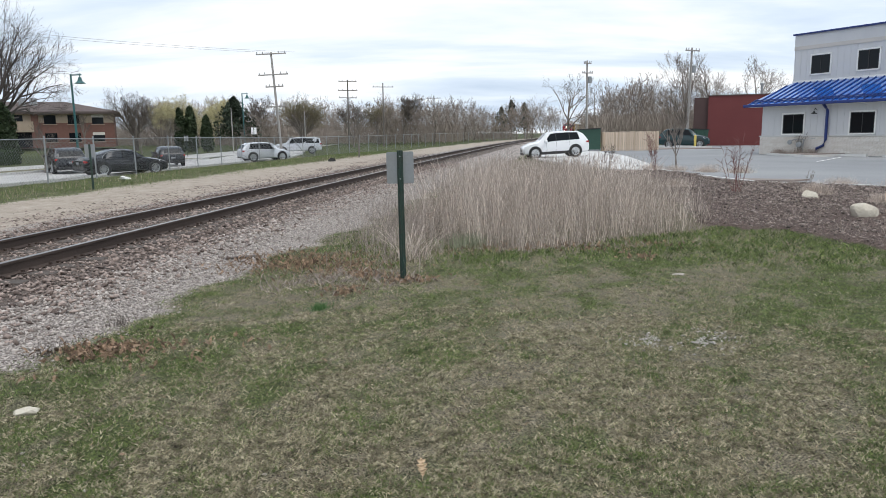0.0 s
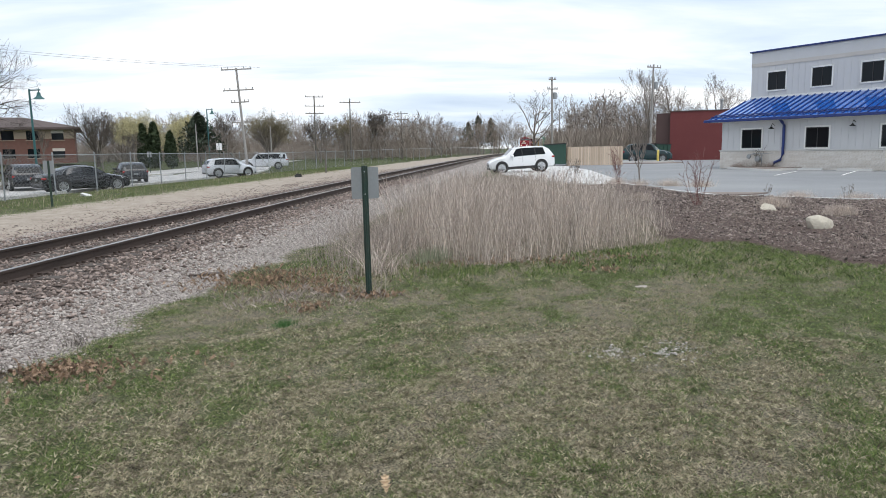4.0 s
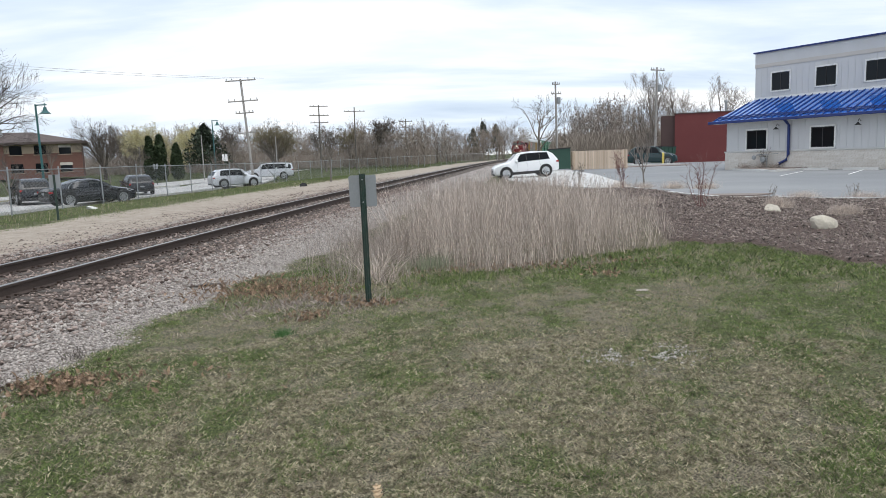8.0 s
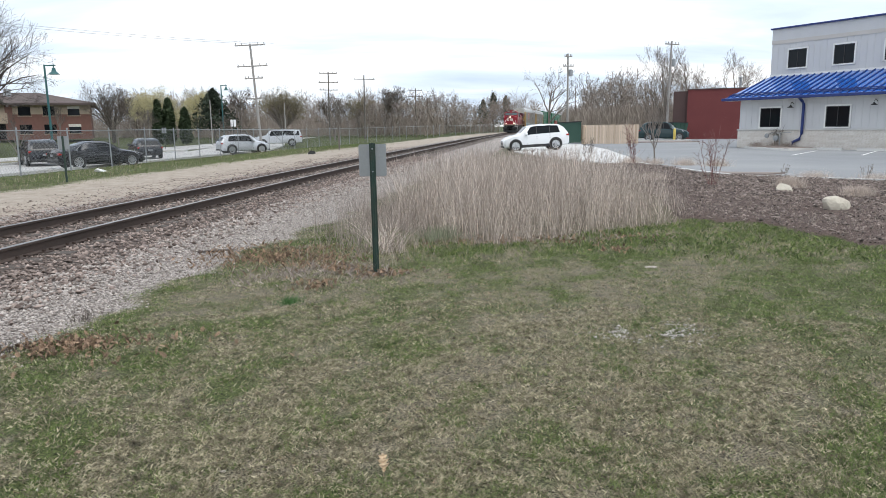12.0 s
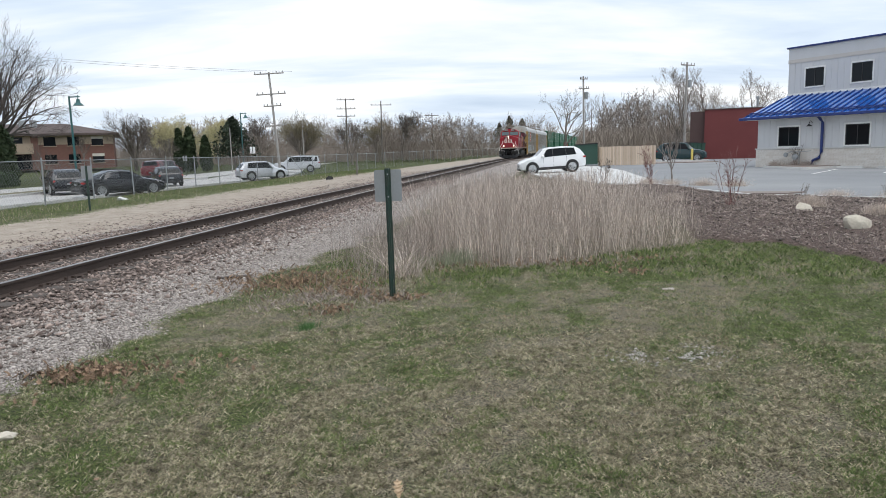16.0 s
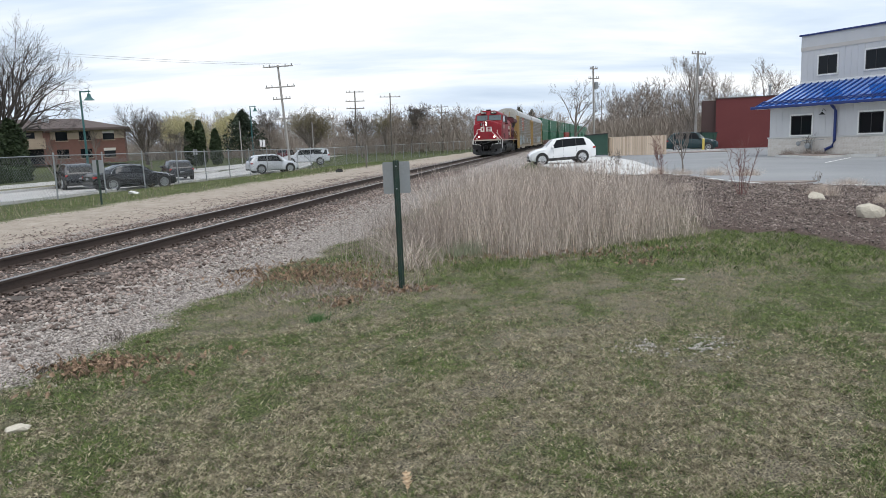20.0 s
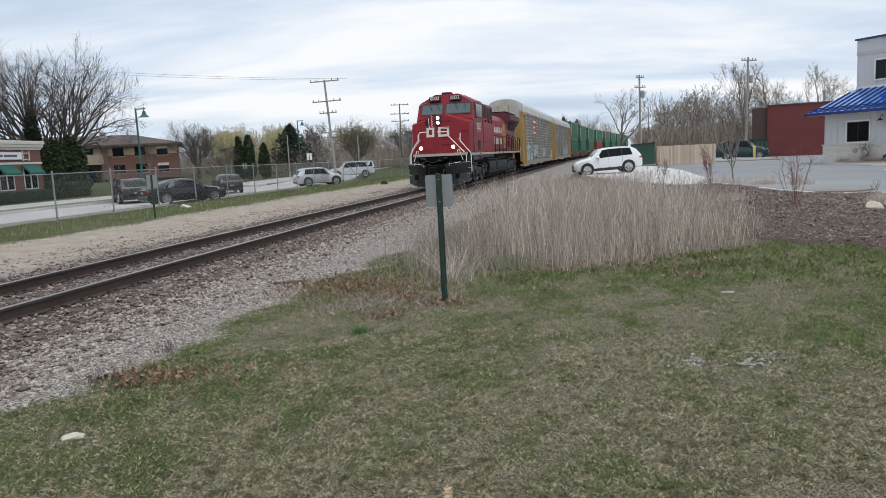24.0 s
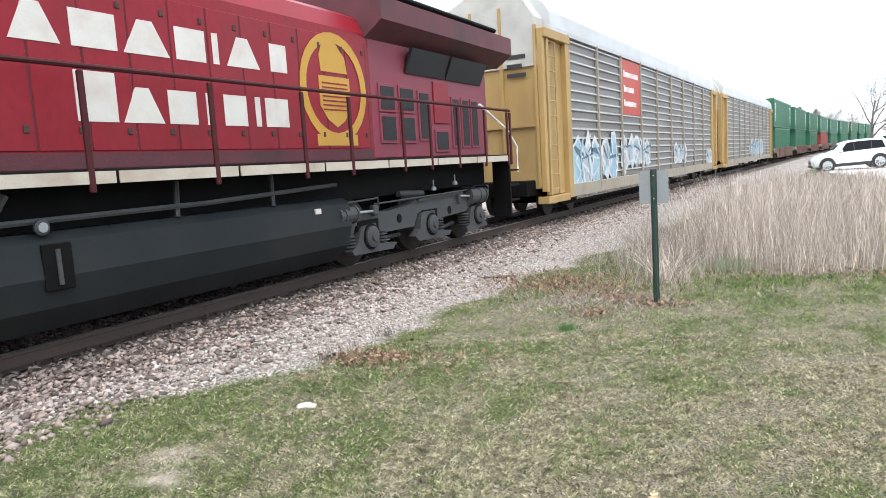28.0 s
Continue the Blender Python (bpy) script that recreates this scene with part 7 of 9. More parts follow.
def dental_building():
    """A low brick shop that faces the street; its front lies in the plane x = 0 and runs along y."""
    t = thing("shop_building", "low brick shop with a cream cornice and green awnings", "building", Matrix.Translation((-39.5, 58.4, -0.3)))
    L = 22.0
    w = part("wall", Mb().box(-16, 0, -L, 0, 0, 4.25), M_BRICK, t, "red-brown brick wall")
    brick_courses(w, 0.001, -L, 0, 0.5, 4.1, M_BRICK)
    part("base_course", Mb().box(-16, 0.06, -L, 0.06, 0, 0.55), M_CORNICE, t)
    part("string_course", Mb().box(-16, 0.07, -L, 0.07, 3.02, 3.20, 0.01), M_CORNICE, t, "cream string course")
    cor = Mb().box(-16, 0.10, -L, 0.10, 4.22, 4.42, 0.01).box(-16, 0.22, -L, 0.22, 4.42, 4.68, 0.02).box(-16, 0.30, -L, 0.30, 4.68, 4.98, 0.02)
    part("cornice", cor, M_CORNICE, t, "cream moulded cornice")
    for k in range(6):
        y1 = -0.75 - 2.95 * k
        y0 = y1 - 1.75
        o = part("window", Mb().box(-0.05, 0.02, y0, y1, 0.95, 2.85), M_PANE, t, "dark shop window under a green awning")
        fr = Mb()
        for a, b, c, d in ((y0, y1, 0.9, 1.0), (y0, y1, 2.8, 2.9), (y0, y0 + 0.09, 0.9, 2.9), (y1 - 0.09, y1, 0.9, 2.9), ((y0 + y1) / 2 - 0.06, (y0 + y1) / 2 + 0.06, 0.9, 2.9)):
            fr.box(0.0, 0.06, a, b, c, d)
        part("frame", fr, M_WHITEPAINT, o)
        aw = Mb().prism([(0.03, 2.98), (0.75, 2.30), (0.75, 2.16), (0.70, 2.16), (0.03, 2.80)], y0 - 0.10, y1 + 0.10, "y")
        part("awning", aw, M_AWNING, o, "green cloth awning")
        part("sconce", Mb().lathe([(0.03, 0), (0.10, 0.05), (0.10, 0.22), (0.03, 0.28)], 10, (0.14, y1 + 0.55, 2.35)), M_BLACKPLASTIC, t)
    sg = part("sign_panel", Mb().box(0.05, 0.16, -7.4, -2.6, 3.42, 4.02, 0.02), M_SIGNWHITE, t, "white sign panel with dark bars")
    br = Mb()
    br.lathe([(0.02, 0), (0.17, 0.0), (0.17, 0.01)], 16, (0.165, -6.9, 3.72), "x")
    br.box(0.16, 0.172, -6.5, -4.9, 3.62, 3.82).box(0.16, 0.172, -4.75, -3.2, 3.62, 3.82)
    part("sign_lettering", br, M_SIGNINK, sg)
    fm = Mb()
    for y in (-8.4, -7.6, -2.4, -1.6):
        fm.box(0.05, 0.13, y - 0.05, y + 0.05, 3.30, 4.10)
    fm.box(0.05, 0.11, -8.4, -1.6, 3.40, 3.47).box(0.05, 0.11, -8.4, -1.6, 3.92, 3.99)
    part("sign_frame", fm, M_CORNICE, sg)
    for y in (-3.4, -5.0, -6.6):
        part("sign_lamp", Mb().tube([(0.05, y, 4.12), (0.45, y, 4.20), (0.55, y, 4.05)], 0.03, 6), M_BLACKPLASTIC, sg)


dental_building()


def brick_office():
    """A two-storey office far behind; its front runs along x."""
    t = thing("office_building", "two-storey brown brick office with a low shingle roof", "building", Matrix.Translation((-54.5, 117, 0.55)) @ pose(0, 0, 0, 0, 0, 24))
    L, D, H = 46.0, 18.0, 5.7
    part("wall", Mb().box(-L, 0, 0, D, 0, H), M_BRICK2, t, "brown brick wall")
    rf = Mb().add([(-L - 1, -1.0, H), (1.0, -1.0, H), (1.0, D + 1, H), (-L - 1, D + 1, H), (-L + 6, D / 2, H + 2.0), (-7.5, D / 2, H + 2.0), (-L - 1, -1.0, H - 0.3), (1.0, -1.0, H - 0.3), (1.0, D + 1, H - 0.3), (-L - 1, D + 1, H - 0.3)],
                  [(0, 1, 5, 4), (1, 2, 5), (2, 3, 4, 5), (3, 0, 4), (6, 7, 1, 0), (7, 8, 2, 1), (8, 9, 3, 2), (9, 6, 0, 3), (9, 8, 7, 6)])
    roof = part("roof", rf, M_ROOFBROWN, t, "low brown shingle roof")
    for x in (-14, -12.4, -26):
        part("roof_unit", Mb().box(x, x + 1.0, 5, 6.2, H + 1.2, H + 2.4), M_GALV, roof)
    part("fascia", Mb().box(-L - 1, 1.0, -1.04, -1.0, H - 0.32, H + 0.02), M_ROOFBROWN, t)
    part("band", Mb().box(-L, 0.02, -0.04, 0, H - 1.75, H - 0.3), M_TAN, t, "tan upper band")
    for k, x in enumerate((-2.4, -5.9, -9.3, -13.9, -19.4, -24.6, -31.4, -38.6)):
        if k in (3, 6):
            part("bay", Mb().box(x - 2.3, x + 2.3, -0.5, 0.3, 2.55, 4.2), M_TAN, t, "tan projecting bay")
            part("doorway", Mb().box(x - 1.9, x + 1.9, -0.03, 0.1, 0.1, 2.5), M_PANE, t, "dark recessed doorway")
        for z in (0.9, 3.75):
            if z < 2 and k in (3, 6):
                continue
            o = part("window", Mb().box(x - 0.85, x + 0.85, -0.05, 0.1, z, z + 1.45), M_PANE, t, "dark office window")
            part("sill", Mb().box(x - 1.0, x + 1.0, -0.10, 0.0, z - 0.12, z), M_TAN, o)
            if k in (0, 4):
                part("lintel", Mb().box(x - 0.9, x + 0.9, -0.07, 0.0, z + 1.05, z + 1.5), M_CORNICE, o)
    for x in (-11.4, -16.4, -22, -28.2, -35):
        part("brick_pier", Mb().box(x - 0.5, x + 0.5, -0.35, 0, 0, H - 0.3), M_BRICK2, t)


brick_office()


def leafy(name, label, category, places, material, n, size, rng, at=None, group="", core=None):
    """A crown of many small leaf clumps: three-cornered tufts, one mesh."""
    p = places(n)
    a, b = rng.uniform(0, 6.28, n), rng.uniform(-1.2, 1.2, n)
    u = np.stack([np.cos(a) * np.cos(b), np.sin(a) * np.cos(b), np.sin(b)], -1)
    w = np.stack([-np.sin(a), np.cos(a), rng.uniform(-0.5, 0.5, n)], -1)
    sz = size * rng.uniform(0.5, 1.3, n)[:, None]
    v = np.stack([p - w * sz * 0.4, p + w * sz * 0.4, p + u * sz], 1).reshape(-1, 3)
    f = np.arange(3 * n).reshape(-1, 3)
    return fast_mesh(name, v, f, material)


def arborvitae(x, y, z, h, r, seed, label="dense dark arborvitae, tall and narrow"):
    rng = np.random.default_rng(seed)

    def places(n):
        q = rng.random(n)
        a = rng.uniform(0, 6.28, n)
        rad = r * np.minimum(1, 3.2 * q + 0.55) * np.sqrt(np.maximum(0.02, 1 - q**2.2)) * rng.uniform(0.8, 1.05, n) * (1 + 0.12 * np.sin(3 * a + 9 * q))
        return np.stack([rad * np.cos(a), rad * np.sin(a), 0.15 + q * h * 0.98], -1)

    t = thing("arborvitae", label, "tree", pose(x, y, z), group="arborvitae trees")
    part("trunk", Mb().tube([(0, 0, -0.1), (0, 0, h * 0.6)], 0.09, 7, 0.03), M_BARK, t)
    part("crown", leafy("crown", "", "", places, M_ARBOR, int(2200 * h / 5), 0.34, rng), None, t, "dense dark green foliage")
    core = Mb().lathe([(r * 0.5, 0.1), (r * 0.82, h * 0.2), (r * 0.75, h * 0.5), (r * 0.45, h * 0.8), (0.05, h * 0.95)], 12)
    part("inner_foliage", core, M_ARBOR, t)


arborvitae(-34.4, 92.3, -0.1, 5.6, 0.70, 1)
arborvitae(-33.2, 92.7, -0.1, 5.8, 0.80, 2)
arborvitae(-31.3, 93.3, -0.1, 4.6, 0.74, 3)
arborvitae(-41.6, 63.3, -0.3, 5.2, 1.15, 4, "broad dark arborvitae beside the shop")
arborvitae(-41.7, 66.4, -0.3, 5.6, 1.45, 5, "broad dark arborvitae beside the shop")


def hedge(x, y, L, W, H, seed, rz=0, label="clipped dark green hedge"):
    rng = np.random.default_rng(seed)

    def places(n):
        p = rng.uniform(-1, 1, (n, 3))
        ax = rng.integers(0, 3, n)
        sg = np.sign(p[np.arange(n), ax])
        p[np.arange(n), ax] = sg * rng.uniform(0.9, 1.04, n)
        p = np.sign(p) * np.minimum(np.abs(p), 1.04)
        return p * np.array([W / 2, L / 2, H / 2]) + np.array([0, 0, H / 2])

    t = thing("hedge", label, "hedge", pose(x, y, -0.32, 0, 0, rz), group="hedges")
    part("leaves", leafy("leaves", "", "", places, M_HEDGE, int(900 * L), 0.16, rng), None, t)
    part("inner_leaves", Mb().box(-W / 2 * 0.93, W / 2 * 0.93, -L / 2 * 0.97, L / 2 * 0.97, 0, H * 0.94, 0.15), M_HEDGE, t)


hedge(-37.6, 54.0, 7.2, 1.1, 0.78, 11)
hedge(-38.2, 60.2, 3.0, 2.0, 1.3, 12, label="rounded dark green bush by the shop corner")
hedge(-36.8, 46.5, 5.0, 1.0, 0.7, 13)


def lamp_post(x, y, z, h, turn, label):
    t = thing("street_lamp", label, "street lamp", pose(x, y, z, 0, 0, turn), group="street lamps")
    part("base", Mb().lathe([(0.22, 0), (0.22, 0.12), (0.14, 0.3), (0.10, 0.5)], 12), M_LAMPGREEN, t)
    part("pole", Mb().tube([(0, 0, 0.3), (0, 0, h)], 0.085, 10, 0.06), M_LAMPGREEN, t, "teal painted pole")
    part("arm", Mb().tube([(0, 0, h - 0.06), (0.75, 0, h - 0.06)], 0.04, 8).tube([(0.62, 0, h + 0.05), (0.62, 0, h - 0.25)], 0.03, 8), M_LAMPGREEN, t)
    part("shade", Mb().lathe([(0.04, 0.42), (0.10, 0.40), (0.12, 0.26), (0.15, 0.18), (0.32, 0.02), (0.34, 0.0), (0.29, 0.0)], 18, (0.62, 0, h - 0.62)), M_LAMPGREEN, t, "teal bell-shaped shade")


lamp_post(-24.0, 46.1, -0.2, 6.1, -8, "tall teal street lamp with a bell shade")
lamp_post(-23.9, 84.7, -0.2, 7.1, -8, "tall teal street lamp with a bell shade")


def utility_pole(x, y, z, h, arms, lean, rz, material, label, tank=False):
    t = thing("utility_pole", label, "utility pole", pose(x, y, z, 0, lean, rz), group="utility poles")
    part("pole", Mb().tube([(0, 0, -0.5), (0, 0, h)], 0.15, 10, 0.10), material, t)
    for dz, w in arms:
        a = part("crossarm", Mb().box(-w, w, -0.16, -0.06, h - dz - 0.07, h - dz + 0.05, 0.01), material, t)
        for k in (-0.92, -0.55, 0.5, 0.92):
            part("insulator", Mb().lathe([(0.03, 0), (0.055, 0.05), (0.035, 0.08), (0.055, 0.12), (0.03, 0.2)], 8, (k * w, -0.11, h - dz + 0.05)), M_GALV, a)
    if tank:
        part("transformer", Mb().lathe([(0.05, 0), (0.24, 0.03), (0.24, 0.75), (0.1, 0.82)], 12, (0.32, -0.1, h - 2.6)), M_GALV, t)


utility_pole(-16.8, 73.0, -0.2, 10.4, ((0.15, 1.5), (2.2, 1.5), (3.4, 0.9), (5.4, 0.9)), -3.2, 12, M_POLEWOOD, "leaning wooden utility pole with crossarms")
utility_pole(-15.9, 118.9, 0, 10.9, ((0.2, 1.5), (1.7, 1.6), (2.9, 1.5)), 0.5, 10, M_DARKPOLE, "wooden utility pole with three crossarms")
utility_pole(-10.9, 129.5, 0, 11.1, ((0.7, 1.9),), 0.5, 10, M_DARKPOLE, "wooden utility pole with one crossarm")
utility_pole(-1.8, 150, 0, 9.8, ((0.5, 1.4), (1.7, 1.5), (3.2, 1.4)), 0, 5, M_DARKPOLE, "wooden utility pole with three crossarms")
utility_pole(17.0, 83.3, 0, 9.9, ((0.3, 0.5), (1.4, 0.7)), -0.6, 20, M_POLEWOOD, "grey wooden utility pole beside the lot", True)
utility_pole(26.2, 75.6, 0, 10.3, ((0.3, 0.9),), 1.2, 20, M_POLEWOOD, "grey wooden utility pole with a transformer", True)
for x, y, h in ((-27.5, 92, 5.5), (-18.0, 92, 5.0), (-34, 88, 4.2), (24, 112, 7.5)):
    single("small_pole", Mb().tube([(0, 0, -0.2), (0, 0, h)], 0.08, 8, 0.06), M_POLEWOOD, "slim grey pole beyond the road", "pole", pose(x, y, 0), group="slim poles")


def cable(a, b, sag, n=14, r=0.012):
    pts = []
    for k in range(n + 1):
        q = k / n
        pts.append(tuple(a[i] + (b[i] - a[i]) * q - (sag * 4 * q * (1 - q) if i == 2 else 0) for i in range(3)))
    return Mb().tube(pts, r, 4)


for dz, off in ((0.0, -1.3), (0.0, 1.3)):
    single("cable", cable((-16.3 + off, 73, 10.2 - dz), (-48, 18, 9.6 - dz), 0.9, r=0.010), M_WIRE, "thin black overhead power cable", "cable", group="overhead cables")


def small_sign(x, y, z, h, w, hh, rz, label, plate_mat):
    t = thing("sign_post", label, "sign", pose(x, y, z, 0, 0, rz))
    part("post", Mb().box(-0.035, 0.035, -0.02, 0.02, -0.3, h, 0.005), M_POST, t, "dark green post")
    part("sign_panel", Mb().box(-w / 2, w / 2, 0.021, 0.026, h - hh, h), plate_mat, t)


small_sign(-12.5, 24.8, -0.1, 1.62, 0.34, 0.46, 20, "grey sign back on a dark post across the track", M_SIGNBACK)
single("fence_post", Mb().box(-0.06, 0.06, -0.06, 0.06, -0.2, 1.95, 0.01), M_DARKPOLE, "lone dark post on the grass verge", "post", pose(-6.8, 56.6, -0.1))
small_sign(-25.5, 95, 0.0, 3.0, 0.7, 0.9, 15, "small white traffic sign by the road", M_SIGNWHITE)
small_sign(-28.5, 78, -0.2, 2.2, 0.45, 0.6, 10, "small grey traffic sign by the road", M_SIGNBACK)


# ---- road vehicles: x forward, y to the left, z up ----
def paint(name, c, metal=0.3):
    return mat(name, c, tuple(min(1, v * 1.10 + 0.002) for v in c), 1.5, 0.24, 0, metal=metal, coat=0.5, spread=0.8, spec=0.4)


# stations from front to rear: place along the length, underside, belt, top, half widths at sill, belt and top (of the width's half)
SEDAN = [(0.0, 0.30, 0.58, 0.62, 0.66, 0.70, 0.60), (0.035, 0.20, 0.66, 0.72, 0.88, 0.90, 0.80), (0.12, 0.18, 0.78, 0.84, 0.96, 0.97, 0.86), (0.25, 0.18, 0.88, 0.96, 0.98, 0.99, 0.86),
         (0.29, 0.18, 0.90, 1.00, 0.98, 0.99, 0.84), (0.42, 0.18, 0.92, 1.40, 0.98, 1.0, 0.72), (0.52, 0.18, 0.93, 1.47, 0.98, 1.0, 0.71), (0.64, 0.18, 0.94, 1.44, 0.98, 1.0, 0.71),
         (0.76, 0.18, 0.96, 1.28, 0.98, 1.0, 0.72), (0.88, 0.20, 0.98, 1.06, 0.96, 0.98, 0.74), (0.97, 0.24, 0.92, 1.02, 0.92, 0.93, 0.72), (1.0, 0.34, 0.70, 0.86, 0.84, 0.86, 0.70)]
SUV = [(0.0, 0.34, 0.62, 0.72, 0.70, 0.74, 0.71), (0.035, 0.26, 0.78, 0.86, 0.88, 0.92, 0.82), (0.12, 0.24, 0.92, 1.00, 0.96, 0.98, 0.86), (0.22, 0.24, 0.98, 1.08, 0.98, 0.99, 0.86),
       (0.25, 0.24, 1.00, 1.12, 0.98, 0.99, 0.85), (0.37, 0.24, 1.02, 1.58, 0.98, 1.0, 0.78), (0.48, 0.24, 1.04, 1.67, 0.98, 1.0, 0.77), (0.66, 0.24, 1.06, 1.68, 0.98, 1.0, 0.77),
       (0.85, 0.24, 1.08, 1.62, 0.98, 0.99, 0.77), (0.92, 0.26, 1.08, 1.45, 0.96, 0.97, 0.77), (0.985, 0.30, 1.00, 1.10, 0.92, 0.94, 0.80), (1.0, 0.36, 0.84, 0.96, 0.86, 0.88, 0.80)]
TRUCK = [(0.0, 0.44, 0.80, 0.98, 0.80, 0.82, 0.72), (0.03, 0.34, 0.98, 1.08, 0.94, 0.95, 0.84), (0.10, 0.34, 1.10, 1.18, 0.98, 0.99, 0.88), (0.21, 0.34, 1.16, 1.24, 0.99, 1.0, 0.88),
         (0.24, 0.34, 1.17, 1.28, 0.99, 1.0, 0.87), (0.33, 0.34, 1.18, 1.82, 0.99, 1.0, 0.80), (0.44, 0.34, 1.18, 1.90, 0.99, 1.0, 0.80), (0.66, 0.34, 1.20, 1.90, 0.99, 1.0, 0.80),
         (0.88, 0.34, 1.20, 1.88, 0.99, 1.0, 0.80), (0.965, 0.36, 1.20, 1.80, 0.98, 0.99, 0.80), (0.99, 0.38, 1.18, 1.26, 0.96, 0.97, 0.86), (1.0, 0.44, 0.90, 1.10, 0.94, 0.95, 0.86)]


def car(name, label, shape, L, W, H, colour, at, wheel_r, doors, rear_glass=True, dark_trim=False, spokes=9, chrome=False):
    t = thing(name, label, "car", at)
    k0 = max(s[3] for s in shape)
    sc = H / k0
    st = [(L / 2 - f * L, lo * sc, be * sc, tp * sc, a * W / 2, b * W / 2, c * W / 2) for f, lo, be, tp, a, b, c in shape]

    def ring(s):
        x, lo, be, tp, a, b, c = s
        mid = lo + 0.45 * (be - lo)
        half = [(a * 0.90, lo), (a, lo + 0.08), (b * 1.005, mid), (b * 0.985, be), (c, tp - 0.035), (c * 0.80, tp)]
        return [(x, y, z) for y, z in half] + [(x, -y, z) for y, z in half[::-1]]

    m = Mb()
    n = 12
    m.add([p for s in st for p in ring(s)], [(q * n + i, q * n + (i + 1) % n, (q + 1) * n + (i + 1) % n, (q + 1) * n + i) for q in range(len(st) - 1) for i in range(n)] + [tuple(range(n))[::-1], tuple(range((len(st) - 1) * n, len(st) * n))])
    me = m.mesh("body", colour)
    for p in me.polygons:
        p.use_smooth = True
    me.set_sharp_from_angle(angle=radians(32))
    body = part("body", me, None, t)
    xs = np.array([s[0] for s in st])[::-1]
    col = lambda i: np.array([s[i] for s in st])[::-1]
    val = lambda x, i: float(np.interp(x, xs, col(i)))

    def side_point(x, q, s, out=0.008):
        """A point on the side of the cabin, q from the belt to the roof."""
        b, c, be, tp = val(x, 5) * 0.985, val(x, 6), val(x, 2), val(x, 3) - 0.035
        return (x, s * (b + (c - b) * q + out), be + (tp - be) * q)

    for s in (-1, 1):
        for f0, f1, g0, g1 in doors:
            a0, a1, c0, c1 = L / 2 - f0 * L, L / 2 - f1 * L, L / 2 - g0 * L, L / 2 - g1 * L
            part("side_window", Mb().add([side_point(a0, 0.05, s), side_point(a1, 0.05, s), side_point(c1, 0.90, s), side_point(c0, 0.90, s)], [(0, 1, 2, 3)]), M_CARGLASS, t)
        for (p0, p1, p2, p3), (q0, q1, q2, q3) in zip(doors[:-1], doors[1:]):
            if q0 - p1 < 0.03:
                b0, b1, t1, t0 = (L / 2 - f * L for f in (p1, q0, q2, p3))
                part("pillar", Mb().add([side_point(b0, 0.05, s, 0.006), side_point(b1, 0.05, s, 0.006), side_point(t1, 0.90, s, 0.006), side_point(t0, 0.90, s, 0.006)], [(0, 1, 2, 3)]), M_BLACKPLASTIC, t)
        sm = Mb()
        for f in (doors[0][0] + 0.02, doors[0][1] + 0.006, doors[1][1] + 0.005):
            x = L / 2 - f * L
            b, lo, be = val(x, 5), val(x, 1), val(x, 2)
            sm.add([(x, s * (b * 0.99 + 0.007), be), (x - 0.012, s * (b * 0.99 + 0.007), be), (x - 0.012, s * (b * 0.995 + 0.007), lo + 0.15), (x, s * (b * 0.995 + 0.007), lo + 0.15)], [(0, 1, 2, 3)])
        part("door_seam", sm, M_BLACKPLASTIC, t)
        x = L / 2 - (doors[0][0] + 0.01) * L
        part("mirror", Mb().box(x - 0.10, x + 0.10, min(s * W * 0.49, s * (W * 0.49 + 0.20)), max(s * W * 0.49, s * (W * 0.49 + 0.20)), val(x, 2) + 0.02, val(x, 2) + 0.17, 0.03), colour, t)
        for d in doors[:2]:
            hx = L / 2 - (d[1] - 0.015) * L
            part("door_handle", Mb().box(hx - 0.02, hx + 0.18, min(s * W * 0.490, s * (W * 0.502)), max(s * W * 0.490, s * (W * 0.502)), val(hx, 2) - 0.13, val(hx, 2) - 0.09, 0.008), colour, t)
        hl = Mb().add([(L / 2 - 0.03 * L - 0.02, s * (val(L / 2 - 0.03 * L, 5) + 0.008), val(L / 2 - 0.03 * L, 2) - 0.14), (L / 2 - 0.13 * L, s * (val(L / 2 - 0.13 * L, 5) + 0.006), val(L / 2 - 0.13 * L, 2) - 0.06),
                       (L / 2 - 0.13 * L, s * (val(L / 2 - 0.13 * L, 5) * 0.985 + 0.006), val(L / 2 - 0.13 * L, 2) - 0.005), (L / 2 - 0.02 * L, s * W * 0.38, val(L / 2 - 0.02 * L, 2) - 0.0)], [(0, 1, 2, 3)])
        part("headlight", hl, M_CLEARLAMP, t, "clear headlight")
        rx = -L / 2 + 0.025 * L
        z = val(rx, 2)
        tl = Mb().box(-L / 2 + 0.005, rx + 0.10, min(s * W * 0.37, s * (val(rx, 5) + 0.012)), max(s * W * 0.37, s * (val(rx, 5) + 0.012)), z - 0.16, z - 0.03, 0.03)
        part("tail_lamp", tl, M_REDLAMP, t, "red tail lamp")
        if dark_trim:
            part("sill_trim", Mb().box(-L * 0.30, L * 0.26, min(s * W * 0.47, s * (W * 0.508)), max(s * W * 0.47, s * (W * 0.508)), 0.24 * sc, 0.42 * sc, 0.01), M_BLACKPLASTIC, t, "black sill trim")
    # windshield and rear window lie on the slopes
    i0 = [k for k, s in enumerate(st) if s[3] - s[2] > 0.25 * sc][0]
    f0, f1 = st[i0 - 1], st[i0]
